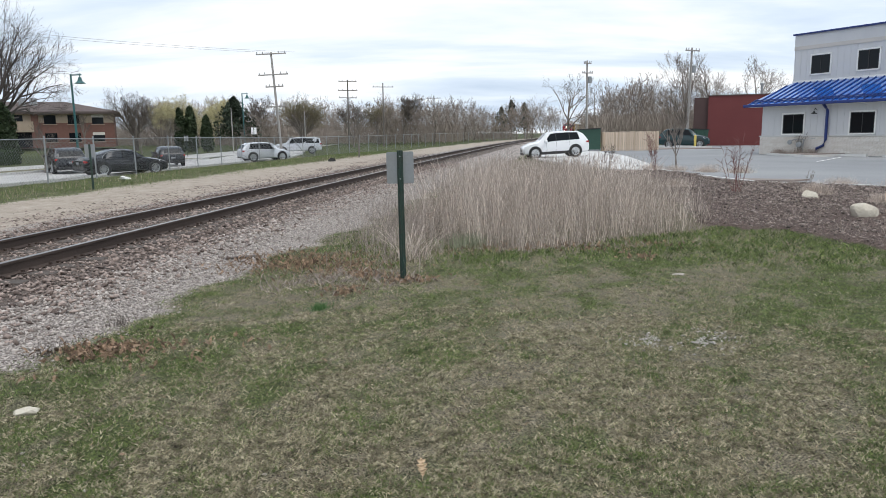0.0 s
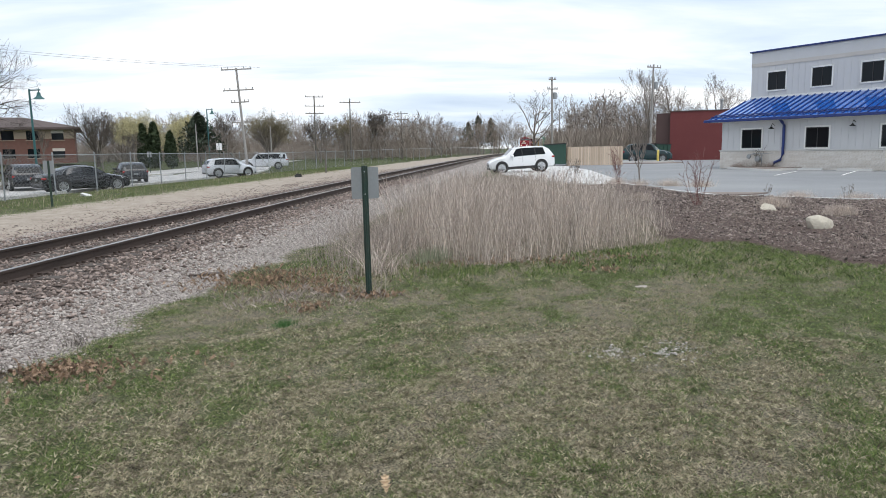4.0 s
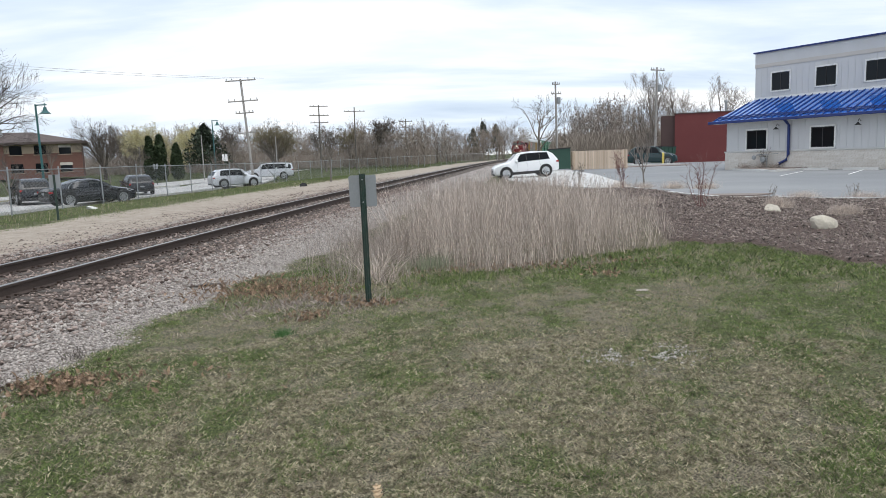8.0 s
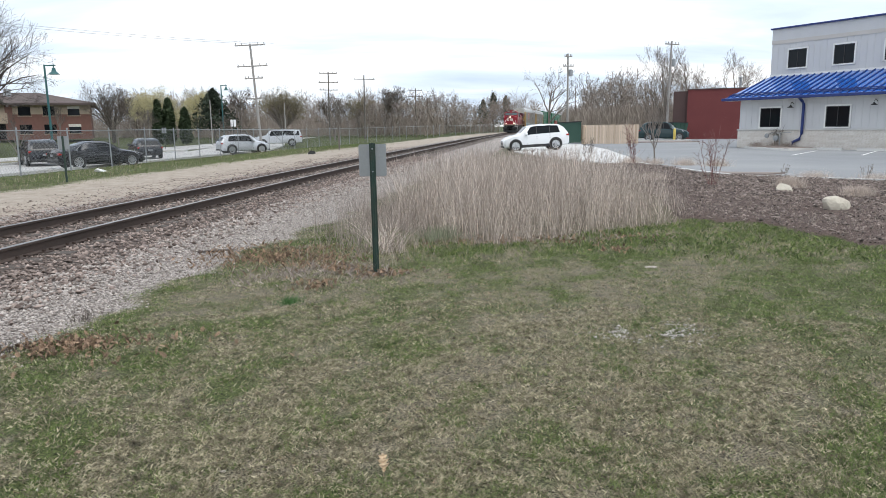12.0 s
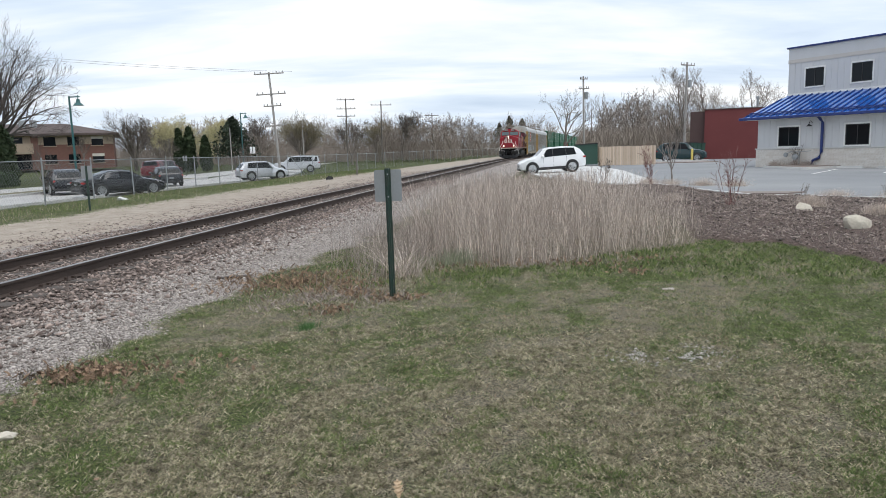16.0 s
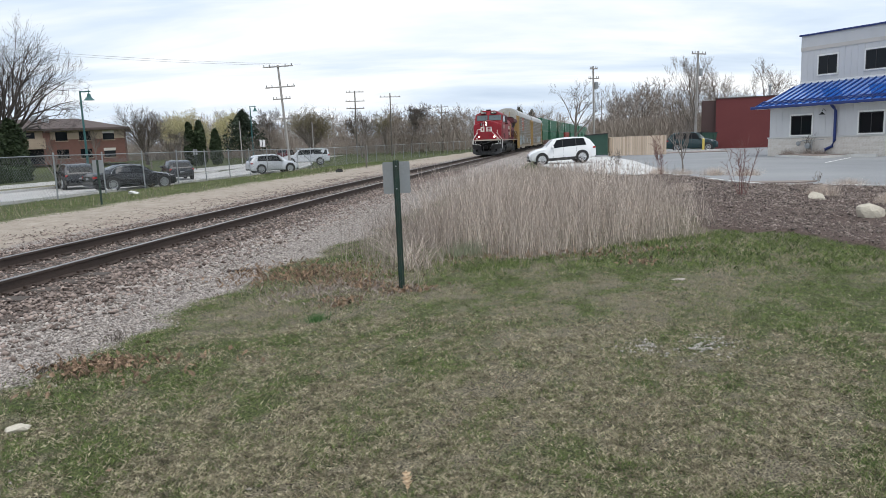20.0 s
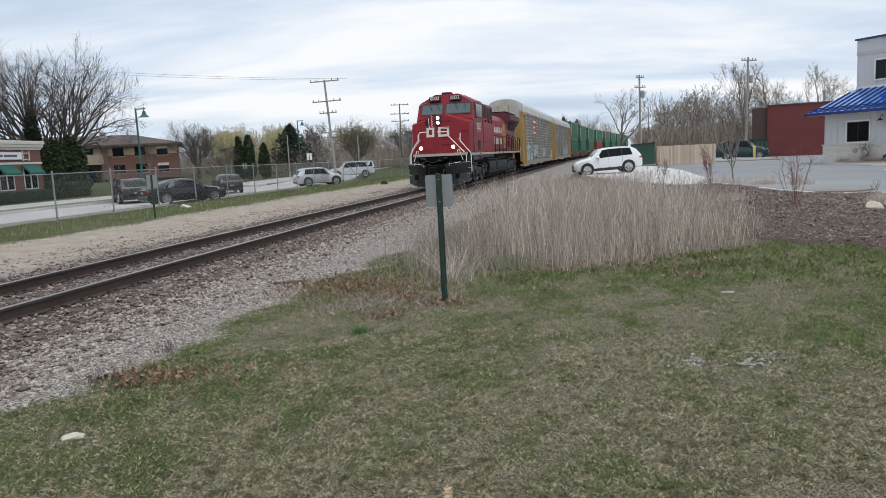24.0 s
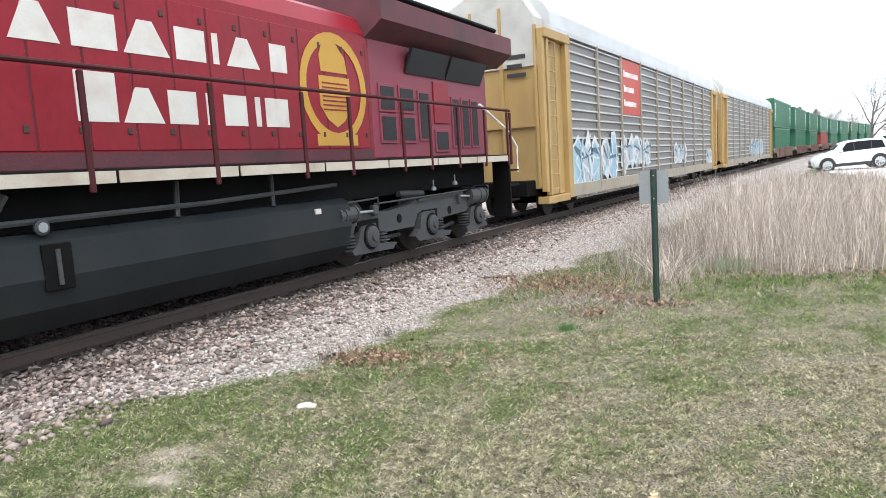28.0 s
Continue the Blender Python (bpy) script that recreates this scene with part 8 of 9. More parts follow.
    part("windshield", Mb().add([(f0[0] - 0.02, -f0[6] * 0.92, f0[3] + 0.012), (f0[0] - 0.02, f0[6] * 0.92, f0[3] + 0.012), (f1[0] + 0.04, f1[6] * 0.80, f1[3] + 0.004), (f1[0] + 0.04, -f1[6] * 0.80, f1[3] + 0.004)], [(0, 1, 2, 3)]), M_CARGLASS, t)
    if rear_glass:
        r0, r1 = (st[-5], st[-3]) if shape is SEDAN else (st[-3], st[-2])
        e = 0.016
        part("rear_window", Mb().add([(r0[0] - 0.01 - e, -r0[6] * 0.80, r0[3] + 0.004), (r0[0] - 0.01 - e, r0[6] * 0.80, r0[3] + 0.004), (r1[0] + 0.03 - e, r1[6] * 0.86, r1[3] + 0.03), (r1[0] + 0.03 - e, -r1[6] * 0.86, r1[3] + 0.03)], [(0, 1, 2, 3)]), M_CARGLASS, t)
    part("front_bumper", Mb().box(L / 2 - 0.10, L / 2 + 0.012, -W * 0.36, W * 0.36, 0.26 * sc, 0.44 * sc, 0.03), M_BLACKPLASTIC, t)
    part("grille", Mb().box(L / 2 - 0.06, L / 2 + 0.008, -W * 0.22, W * 0.22, 0.48 * sc, 0.60 * sc, 0.01), M_BLACKPLASTIC, t)
    part("rear_bumper", Mb().box(-L / 2 - 0.012, -L / 2 + 0.12, -W * 0.42, W * 0.42, 0.30 * sc, 0.46 * sc, 0.03), M_BLACKPLASTIC, t)
    part("number_plate", Mb().box(-L / 2 - 0.022, -L / 2, -0.15, 0.15, 0.66 * sc, 0.78 * sc), M_SIGNBACK, t)
    tyre = Mb().lathe([(0.02, 0.03), (wheel_r * 0.66, 0.03), (wheel_r * 0.68, 0.10), (wheel_r * 0.94, 0.105), (wheel_r, 0.07), (wheel_r, -0.07), (wheel_r * 0.94, -0.105), (wheel_r * 0.3, -0.10)], 28, axis="y").mesh("tyre", M_TYRE)
    rim = Mb().lathe([(wheel_r * 0.60, 0.05), (wheel_r * 0.62, 0.100), (wheel_r * 0.71, 0.112), (wheel_r * 0.72, 0.10), (wheel_r * 0.66, 0.04)], 24, axis="y")
    rim.f = rim.f[:-2]
    for k in range(spokes):
        a = 2 * math.pi * k / spokes
        q = [(math.cos(a + d) * r, math.sin(a + d) * r) for r, d in ((wheel_r * 0.05, -0.9), (wheel_r * 0.05, 0.9), (wheel_r * 0.64, 0.13), (wheel_r * 0.64, -0.13))]
        rim.prism(q, 0.06, 0.098, "y")
    rim.lathe([(0.01, 0.06), (wheel_r * 0.19, 0.06), (wheel_r * 0.17, 0.106), (0.01, 0.108)], 12, axis="y")
    rim_me = rim.mesh("rim", M_RIM)
    arch_m = Mb().lathe([(wheel_r * 0.80, 0.0), (wheel_r * 1.16, 0.0), (wheel_r * 1.16, 0.016), (wheel_r * 0.80, 0.016)], 28, axis="y")
    arch_m.f = arch_m.f[:-2]
    arch = arch_m.mesh("wheel_arch", M_BLACKPLASTIC)
    for fx in (0.185, 0.79):
        x = L / 2 - fx * L
        for s in (-1, 1):
            part("wheel_arch", arch, None, t, at=pose(x, s * (W * 0.5 - 0.004), wheel_r + 0.02, 0, 0, 0 if s > 0 else 180))
            w = part("wheel", tyre, None, t, at=pose(x, s * (W * 0.5 - 0.070), wheel_r, 0, 0, 0 if s > 0 else 180))
            part("rim", rim_me, None, w, "bright alloy rim")
    if chrome:
        for s in (-1, 1):
            top = [side_point(L / 2 - f * L, 0.93, s, 0.012) for f in (0.40, 0.45, 0.52, 0.60, 0.69, 0.74)]
            low = [side_point(L / 2 - f * L, 0.02, s, 0.012) for f in (0.80, 0.70, 0.55, 0.36)]
            part("window_trim", Mb().tube(top + [side_point(L / 2 - 0.79 * L, 0.35, s, 0.012)] + low[:1], 0.013, 5), M_RIM, t, "bright chrome window line")
    return t


def heading(x, y, z, azimuth, nose=0.0):
    """Where a car stands; azimuth in degrees to the right of straight ahead, nose: degrees of dip."""
    return Matrix.Translation((x, y, z)) @ pose(0, 0, 0, 0, nose, 90 - azimuth)


SUV_DOORS = ((0.335, 0.50, 0.42, 0.50), (0.51, 0.70, 0.51, 0.70), (0.71, 0.86, 0.71, 0.83))
SEDAN_DOORS = ((0.36, 0.53, 0.45, 0.53), (0.54, 0.72, 0.54, 0.69), (0.725, 0.80, 0.70, 0.74))
TRUCK_DOORS = ((0.31, 0.46, 0.37, 0.46), (0.47, 0.62, 0.47, 0.71), (0.66, 0.95, 0.66, 0.94))
P_WHITE, P_BLACK = paint("white_car_paint", (0.72, 0.73, 0.74), 0.0), paint("black_car_paint", (0.009, 0.010, 0.013), 0.0)
P_SILVER, P_GREEN, P_MAROON = paint("silver_car_paint", (0.58, 0.60, 0.63), 0.15), paint("dark_green_car_paint", (0.012, 0.036, 0.040), 0.0), paint("maroon_car_paint", (0.11, 0.014, 0.018), 0.0)
car("white_suv", "white compact suv parked nose-down on the pale apron", SUV, 4.36, 1.82, 1.70, P_WHITE, heading(7.42, 46.9, 0.055, -91, 2.6), 0.37, SUV_DOORS, dark_trim=True)
car("green_suv", "dark green suv parked by the red building", SUV, 4.7, 1.85, 1.84, P_GREEN, heading(23.6, 68.8, 0.06, 112), 0.36, SUV_DOORS)
car("black_sedan", "black four-door sedan waiting on the street", SEDAN, 4.72, 1.85, 1.43, P_BLACK, heading(-18.2, 39.6, -0.27, 43), 0.345, SEDAN_DOORS, spokes=12, chrome=True)
car("black_suv", "black suv waiting on the street, seen from behind", SUV, 4.4, 1.78, 1.52, P_BLACK, heading(-23.2, 42.9, -0.27, -37), 0.36, SUV_DOORS)
car("dark_suv", "dark grey suv waiting on the street, seen from behind", SUV, 4.3, 1.74, 1.42, P_BLACK, heading(-20.3, 51.6, -0.27, -31), 0.35, SUV_DOORS)
car("silver_suv", "silver compact suv waiting on the street", SUV, 4.05, 1.76, 1.56, P_SILVER, heading(-15.0, 58.6, -0.27, 58), 0.36, SUV_DOORS)
car("silver_truck", "silver pickup with a canopy on the far street", TRUCK, 5.4, 1.98, 1.86, P_SILVER, heading(-16.9, 82.0, -0.25, -98), 0.39, TRUCK_DOORS)
red_truck = car("maroon_truck", "maroon pickup with a canopy driving along the far lane", TRUCK, 5.2, 1.95, 1.86, P_MAROON, heading(-34, 9.5, -0.27, 9), 0.39, TRUCK_DOORS)


# ---- trees ----
def grow(rng, h, spread, levels=5, kids=(5, 4, 4, 3, 3), trunk=0.30, r0=0.22, droop=0.0, up=0.45, first=0.25, stems=0, fan=(14, 48), bole=0.2):
    """Limbs of a bare tree as tapered pieces: start, end, two radii."""
    out = []

    def limb(p, d, length, r, level):
        n = 5 if level == 0 else 4 if level == 1 else 3 if level == 2 else 2
        pts, rads, dirs = [p], [r], [d]
        for i in range(n):
            d = (d + Vector(rng.normal(0, 0.07 + 0.025 * level, 3)) + Vector((0, 0, up * 0.14 - droop * level * 0.12))).normalized()
            p = p + d * (length / n)
            rr = r * (1 - 0.66 * (i + 1) / n)
            out.append((pts[-1], p, rads[-1], rr))
            pts.append(p)
            rads.append(rr)
            dirs.append(d)
        if level >= levels:
            return
        m = kids[level]
        for k in range(m):
            lo = first if level == 0 else 0.22
            q = lo + (0.99 - lo) * (k + rng.random()) / m
            i = min(int(q * n), n - 1)
            base = pts[i] + (pts[i + 1] - pts[i]) * (q * n - i)
            side = dirs[i + 1].cross(Vector(rng.normal(0, 1, 3))).normalized()
            nd = (dirs[i + 1] * 0.85 + side * spread + Vector((0, 0, up * 0.35))).normalized()
            limb(base, nd, length * rng.uniform(0.52, 0.76) * (1.2 - 0.5 * q), rads[i] * rng.uniform(0.5, 0.7), level + 1)

    if stems:
        for k in range(stems):
            a, tilt = 6.283 * (k + rng.uniform(-0.25, 0.25)) / stems, radians(rng.uniform(fan[0], fan[1]))
            limb(Vector((0, 0, bole)), Vector((math.cos(a) * math.sin(tilt), math.sin(a) * math.sin(tilt), math.cos(tilt))), h * rng.uniform(0.62, 0.74), r0 * rng.uniform(0.5, 0.7), 1)
        out.append((Vector((0, 0, -0.3)), Vector((0, 0, bole + 0.4)), r0 * 1.3, r0))
    else:
        limb(Vector((0, 0, -0.15)), Vector((0, 0, 1)), h * 0.62, r0, 0)
    return out


def limbs_arrays(segs, min_r=0.006, sides=3):
    a = np.array([s[0] for s in segs]); b = np.array([s[1] for s in segs])
    ra = np.maximum(np.array([s[2] for s in segs]), min_r); rb = np.maximum(np.array([s[3] for s in segs]), min_r * 0.7)
    d = b - a
    d /= np.linalg.norm(d, axis=1, keepdims=True) + 1e-9
    ref = np.where(np.abs(d[:, 2:3]) < 0.9, np.array([[0, 0, 1.0]]), np.array([[1.0, 0, 0]]))
    ref = ref + np.random.default_rng(len(segs)).normal(0, 0.8, d.shape) * (sides == 1)
    u = np.cross(d, ref); u /= np.linalg.norm(u, axis=1, keepdims=True) + 1e-9
    w = np.cross(u, d)
    if sides == 1:
        v = np.stack([a - u * ra[:, None], a + u * ra[:, None], b + u * rb[:, None], b - u * rb[:, None]], 1)
        return v.reshape(-1, 3), np.arange(4 * len(segs)).reshape(-1, 4)
    v = []
    for k in range(sides):
        t = 2 * math.pi * k / sides
        q = u * math.cos(t) + w * math.sin(t)
        v.append(a + q * ra[:, None]); v.append(b + q * rb[:, None])
    v = np.stack(v, 1)
    o = (np.arange(len(segs)) * 2 * sides)[:, None]
    f = np.concatenate([o + np.array([[2 * k, (2 * k + 2) % (2 * sides), (2 * k + 3) % (2 * sides), 2 * k + 1]]) for k in range(sides)], 0)
    return v.reshape(-1, 3), f


def bare_tree(x, y, z, h, seed, label, spread=0.75, levels=5, kids=(6, 4, 4, 3, 3), r0=0.22, min_r=0.008, twig=None, up=0.45, first=0.25, droop=0.0, rz=0, bark=None, stems=0, fan=(14, 48), clear=0.0, bole=0.2):
    rng = np.random.default_rng(seed)
    segs = grow(rng, h, spread, levels, kids, r0=r0, up=up, first=first, droop=droop, stems=stems, fan=fan, bole=bole)
    top = max(s[1].z for s in segs)
    k = h / top
    segs = [(s[0] * k, s[1] * k, s[2], s[3]) for s in segs]
    if clear:
        segs = [s for s in segs if min(s[0].z, s[1].z) > clear or s[2] > r0 * 0.2]
    cut = r0 * 0.12
    t = thing("bare_tree", label, "tree", pose(x, y, z, 0, 0, rz), group="bare trees")
    v, f = limbs_arrays([s for s in segs if s[2] >= cut], min_r, 6)
    part("trunk", fast_mesh("trunk", v, f, bark or M_BARK, True), None, t, "bare trunk and limbs")
    v, f = limbs_arrays([s for s in segs if s[2] < cut], min_r, 1)
    part("crown", fast_mesh("crown", v, f, twig or M_TWIG), None, t, "bare twiggy crown")
    return t


M_DARKBRANCH = mat("dark_branches", (0.055, 0.046, 0.041), (0.125, 0.108, 0.098), 0.5, 0.95, 0, island=0.3)
M_PALETWIG = mat("pale_grey_twigs", (0.15, 0.125, 0.108), (0.34, 0.30, 0.265), 0.3, 0.95, 0, island=0.4)
M_OLIVETWIG = mat("olive_twigs", (0.13, 0.108, 0.068), (0.27, 0.235, 0.155), 0.3, 0.95, 0, island=0.4)
bare_tree(-46.2, 69.5, -0.2, 16.6, 21, "large spreading bare tree behind the shop", 0.60, 5, (8, 7, 6, 5, 3), 0.44, 0.012, up=0.24, stems=8, fan=(8, 46), bark=M_DARKBRANCH, twig=M_DARKBRANCH, clear=4.6, bole=1.4)
bare_tree(-43.6, 100, 0.3, 8.8, 22, "rounded bare tree beside the brick office", 0.55, 5, (7, 7, 5, 4, 3), 0.22, 0.011, up=0.3, stems=7, bark=M_TWIG, bole=1.6)
bare_tree(-22.3, 112, 0, 9.0, 23, "broad bare tree with a yellowish crown", 0.55, 5, (8, 8, 5, 4, 3), 0.26, 0.012, up=0.25, stems=10, twig=M_OLIVETWIG, bole=1.6)
bare_tree(-30.3, 116.6, 0, 8.7, 24, "bare tree behind the leaning pole", 0.6, 5, (7, 5, 5, 4, 3), 0.18, 0.013, up=0.4)
bare_tree(-15.5, 122, 0, 8.2, 38, "bare grey tree behind the utility pole", 0.55, 5, (7, 6, 5, 4, 3), 0.18, 0.012, up=0.4, stems=6, bole=1.6)
bare_tree(-8.2, 150, 0, 10.6, 25, "tall bare tree over the woodland edge", 0.6, 5, (7, 6, 5, 4, 3), 0.2, 0.018, up=0.4)
bare_tree(-13.5, 148, 0, 9.0, 39, "olive-tinged bare tree over the woodland edge", 0.6, 5, (7, 6, 5, 4, 3), 0.2, 0.018, up=0.3, twig=M_OLIVETWIG)
bare_tree(17.6, 98.5, 0, 10.2, 26, "wide open bare tree beside the railway", 0.75, 5, (7, 4, 4, 3, 2), 0.24, 0.012, first=0.3, up=0.2)
bare_tree(29.6, 86, 0, 11.6, 27, "tall narrow bare tree behind the red building", 0.45, 5, (10, 5, 4, 3, 3), 0.2, 0.009, up=0.7, twig=M_PALETWIG)
bare_tree(35.7, 93.5, 0, 10.4, 28, "bare tree behind the red building", 0.6, 5, (7, 5, 4, 4, 3), 0.2, 0.009, up=0.5, twig=M_PALETWIG)
bare_tree(40.6, 91.4, 0, 11.2, 29, "bare tree behind the red building", 0.6, 5, (7, 5, 4, 4, 3), 0.2, 0.009, up=0.5, twig=M_PALETWIG)
bare_tree(-24.5, 42.9, -0.3, 3.4, 30, "small bare street tree", 0.6, 4, (7, 5, 4, 3), 0.06, 0.005)
bare_tree(-22.0, 78, -0.2, 3.6, 31, "small bare street tree", 0.6, 4, (7, 5, 4, 3), 0.06, 0.007)
bare_tree(-36.5, 47.5, -0.3, 2.8, 32, "small gnarled ornamental tree by the shop", 0.8, 4, (7, 5, 4, 3), 0.10, 0.006, up=0.1)
bare_tree(-33, 84, -0.2, 4.8, 33, "young bare tree on the office lawn", 0.6, 4, (8, 6, 5, 3), 0.09, 0.009)
bare_tree(-37, 86, 0, 5.0, 34, "young bare tree on the office lawn", 0.6, 4, (8, 6, 5, 3), 0.09, 0.009)
bare_tree(-53, 104, 0.5, 5.5, 35, "slim birch in front of the office", 0.5, 4, (8, 5, 4, 3), 0.09, 0.01)
bare_tree(10.2, 30.6, 0.05, 3.6, 36, "slender young tree at the lot's edge", 0.5, 4, (12, 5, 3, 2), 0.04, 0.0035, up=0.7, first=0.3)
bare_tree(21.8, 29.2, 0.05, 3.4, 37, "slender young tree at the lot's edge", 0.5, 4, (11, 5, 3, 2), 0.04, 0.0035, up=0.7, first=0.3)
for k, (x, y, h) in enumerate(((-48.4, 132, 9.8), (-42.5, 134, 9.2), (-54, 137, 9.0), (-44.8, 141, 8.8))):
    bare_tree(x, y, 0.3, h, 40 + k, "willow with yellow spring twigs", 0.7, 5, (8, 7, 6, 5, 3), 0.2, 0.017, twig=M_WILLOW, up=0.35, droop=0.55, first=0.15)


def conifer(x, y, z, h, r, seed, label, n=6500, low=0.06):
    rng = np.random.default_rng(seed)

    def places(n):
        q = rng.random(n) ** 0.8
        a = rng.uniform(0, 6.28, n)
        lay = 0.55 + 0.45 * np.abs(np.sin(q * 19 + 1.3 * np.sin(2 * a)))
        rad = r * (1 - q) ** 0.7 * lay * np.sqrt(rng.random(n)) * (1 + 0.30 * np.sin(5 * a + 7 * q))
        return np.stack([rad * np.cos(a), rad * np.sin(a), low * h + q * h * (1 - low)], -1)

    t = thing("conifer", label, "tree", pose(x, y, z), group="conifers")
    part("trunk", Mb().tube([(0, 0, -0.2), (0, 0, h * 0.9)], 0.16, 8, 0.03), M_BARK, t)
    part("crown", leafy("crown", "", "", places, M_CONIFER, n, 0.42, rng), None, t, "dark needled crown")


conifer(-33.6, 114, 0, 8.0, 4.6, 61, "broad dark spruce by the road", 4200, 0.20)
conifer(20.0, 206, 0, 11.2, 3.6, 62, "dark spruce over the woodland", 2600, 0.20)
conifer(24.0, 208, 0, 10.4, 3.4, 63, "dark spruce over the woodland", 2400, 0.20)
conifer(17.0, 205, 0, 9.2, 3.0, 64, "dark spruce over the woodland", 1800, 0.25)
conifer(-45.2, 66, -0.3, 8.6, 1.5, 65, "dark conifer with ivy under the large tree")


def woodland():
    """The far belt of bare trees and brush, one joined mesh."""
    rng = np.random.default_rng(77)
    kinds = [limbs_arrays(grow(np.random.default_rng(200 + k), 9.0, 0.55 + 0.06 * k, 4, (7, 4, 4, 3), r0=0.13, first=0.15, up=0.40), 0.020, 1) for k in range(6)]
    kinds += [limbs_arrays(grow(np.random.default_rng(300 + k), 9.0, 0.6, 4, (8, 4, 4, 3), r0=0.15, up=0.30, stems=8), 0.020, 1) for k in range(2)]
    vs, fs, o = [], [], 0
    spots = []
    for k in range(105):
        spots.append((rng.uniform(-66, 2), rng.uniform(145, 185), rng.uniform(6.5, 11.2)))
    for k in range(24):
        spots.append((rng.uniform(-4, 30), rng.uniform(178, 215), rng.uniform(8, 12.0)))
    for k in range(26):
        y = rng.uniform(330, 420)
        spots.append((rng.uniform(0.04, 0.30) * y, y, rng.uniform(10, 15)))
    for k in range(38):
        y = rng.uniform(100, 150)
        spots.append((rng.uniform(0.215, 0.42) * y, y, rng.uniform(6.0, 11.6) * y / 118))
    for k in range(26):
        y = rng.uniform(150, 260)
        x = float(track_x(y)) + rng.uniform(6, 40)
        spots.append((x, y, rng.uniform(5, 8)))
    for k in range(14):
        y = rng.uniform(100, 118)
        spots.append((rng.uniform(0.36, 0.62) * y, y, rng.uniform(4.0, 6.5)))
    for k in range(18):
        spots.append((rng.uniform(-120, -56), rng.uniform(140, 175), rng.uniform(6, 9)))
    for x, y, h in spots:
        if y < 262 and 0.155 < x / y < 0.19:
            continue
        v, f = kinds[rng.integers(8)]
        top = v[:, 2].max()
        a, k = rng.uniform(0, 6.28), h / top
        c, s = math.cos(a) * k, math.sin(a) * k
        q = np.stack([v[:, 0] * c - v[:, 1] * s + x, v[:, 0] * s + v[:, 1] * c + y, v[:, 2] * k], -1)
        vs.append(q); fs.append(f + o); o += len(q)
    # brush: a tangle of short stems and twigs
    n = 90000
    band = rng.random(n)
    y = np.where(band < 0.45, rng.uniform(146, 190, n), np.where(band < 0.8, rng.uniform(96, 140, n), rng.uniform(185, 235, n)))
    x = np.where(band < 0.45, rng.uniform(-80, 4, n), np.where(band < 0.8, y * rng.uniform(0.20, 0.46, n), rng.uniform(-6, 20, n)))
    far_right = band >= 0.9
    yy = rng.uniform(140, 250, n)
    x = np.where(far_right, track_x(yy) + rng.uniform(5, 45, n), x); y = np.where(far_right, yy, y)
    base = rng.random(n) ** 1.4 * 3.6
    h = base + 0.4 + 1.3 * rng.random(n)
    lx, ly = rng.normal(0, 0.55, n), rng.normal(0, 0.55, n)
    w = rng.uniform(0.010, 0.034, n)
    clear = (x / y < 0.155) | (x / y > 0.192) | (y > 262)
    x, y, h, lx, ly, w, base = (q[clear] for q in (x, y, h, lx, ly, w, base))
    n = len(x)
    a = np.stack([x - w, y, base], -1); b = np.stack([x + w, y, base], -1)
    c = np.stack([x + lx + w * 0.5, y + ly, h], -1); d = np.stack([x + lx - w * 0.5, y + ly, h], -1)
    vs.append(np.stack([a, b, c, d], 1).reshape(-1, 3)); fs.append(o + np.arange(4 * n).reshape(-1, 4))
    ob = new("woodland", fast_mesh("woodland", np.concatenate(vs), np.concatenate(fs), M_WOODS))
    tagged(ob, "belt of bare brown trees and brush behind the railway", "woods", kind="stuff")


woodland()


# ---- the near ground: post, reeds, stones, leaves and shrubs ----
def marker_post():
    t = thing("marker_post", "dark green steel post carrying a sign, seen from its bare back", "sign", Matrix.Translation((-0.482, 7.84, 0.0)) @ pose(0, 0, 0, 0.6, -0.2, 2))
    ch = [(-0.034, 0.0), (-0.034, 0.006), (-0.016, 0.010), (-0.012, 0.030), (0.012, 0.030), (0.016, 0.010), (0.034, 0.006), (0.034, 0.0), (0.018, 0.0), (0.008, 0.022), (-0.008, 0.022), (-0.018, 0.0)]
    part("post", Mb().prism([(x, -y) for x, y in ch], -0.3, 1.495, "z").box(-0.032, 0.032, -0.002, 0.004, -0.3, 1.49), M_POST, t, "dark green channel steel post")
    ring = []
    w, z0, z1, r = 0.152, 1.125, 1.48, 0.02
    for cx, cz, a0 in ((w - r, z0 + r, -90), (w - r, z1 - r, 0), (-w + r, z1 - r, 90), (-w + r, z0 + r, 180)):
        for k in range(4):
            a = radians(a0 + 30 * k)
            ring.append((cx + r * math.cos(a), cz + r * math.sin(a)))
    part("sign_panel", Mb().prism(ring, 0.006, 0.009, "y"), M_SIGNBACK, t, "bare grey aluminium sign back")
    for z in (1.18, 1.43):
        part("bolt", Mb().lathe([(0.009, -0.008), (0.009, 0.0), (0.004, 0.002)], 8, (0, -0.032, z), "y"), M_GALV, t)


marker_post()


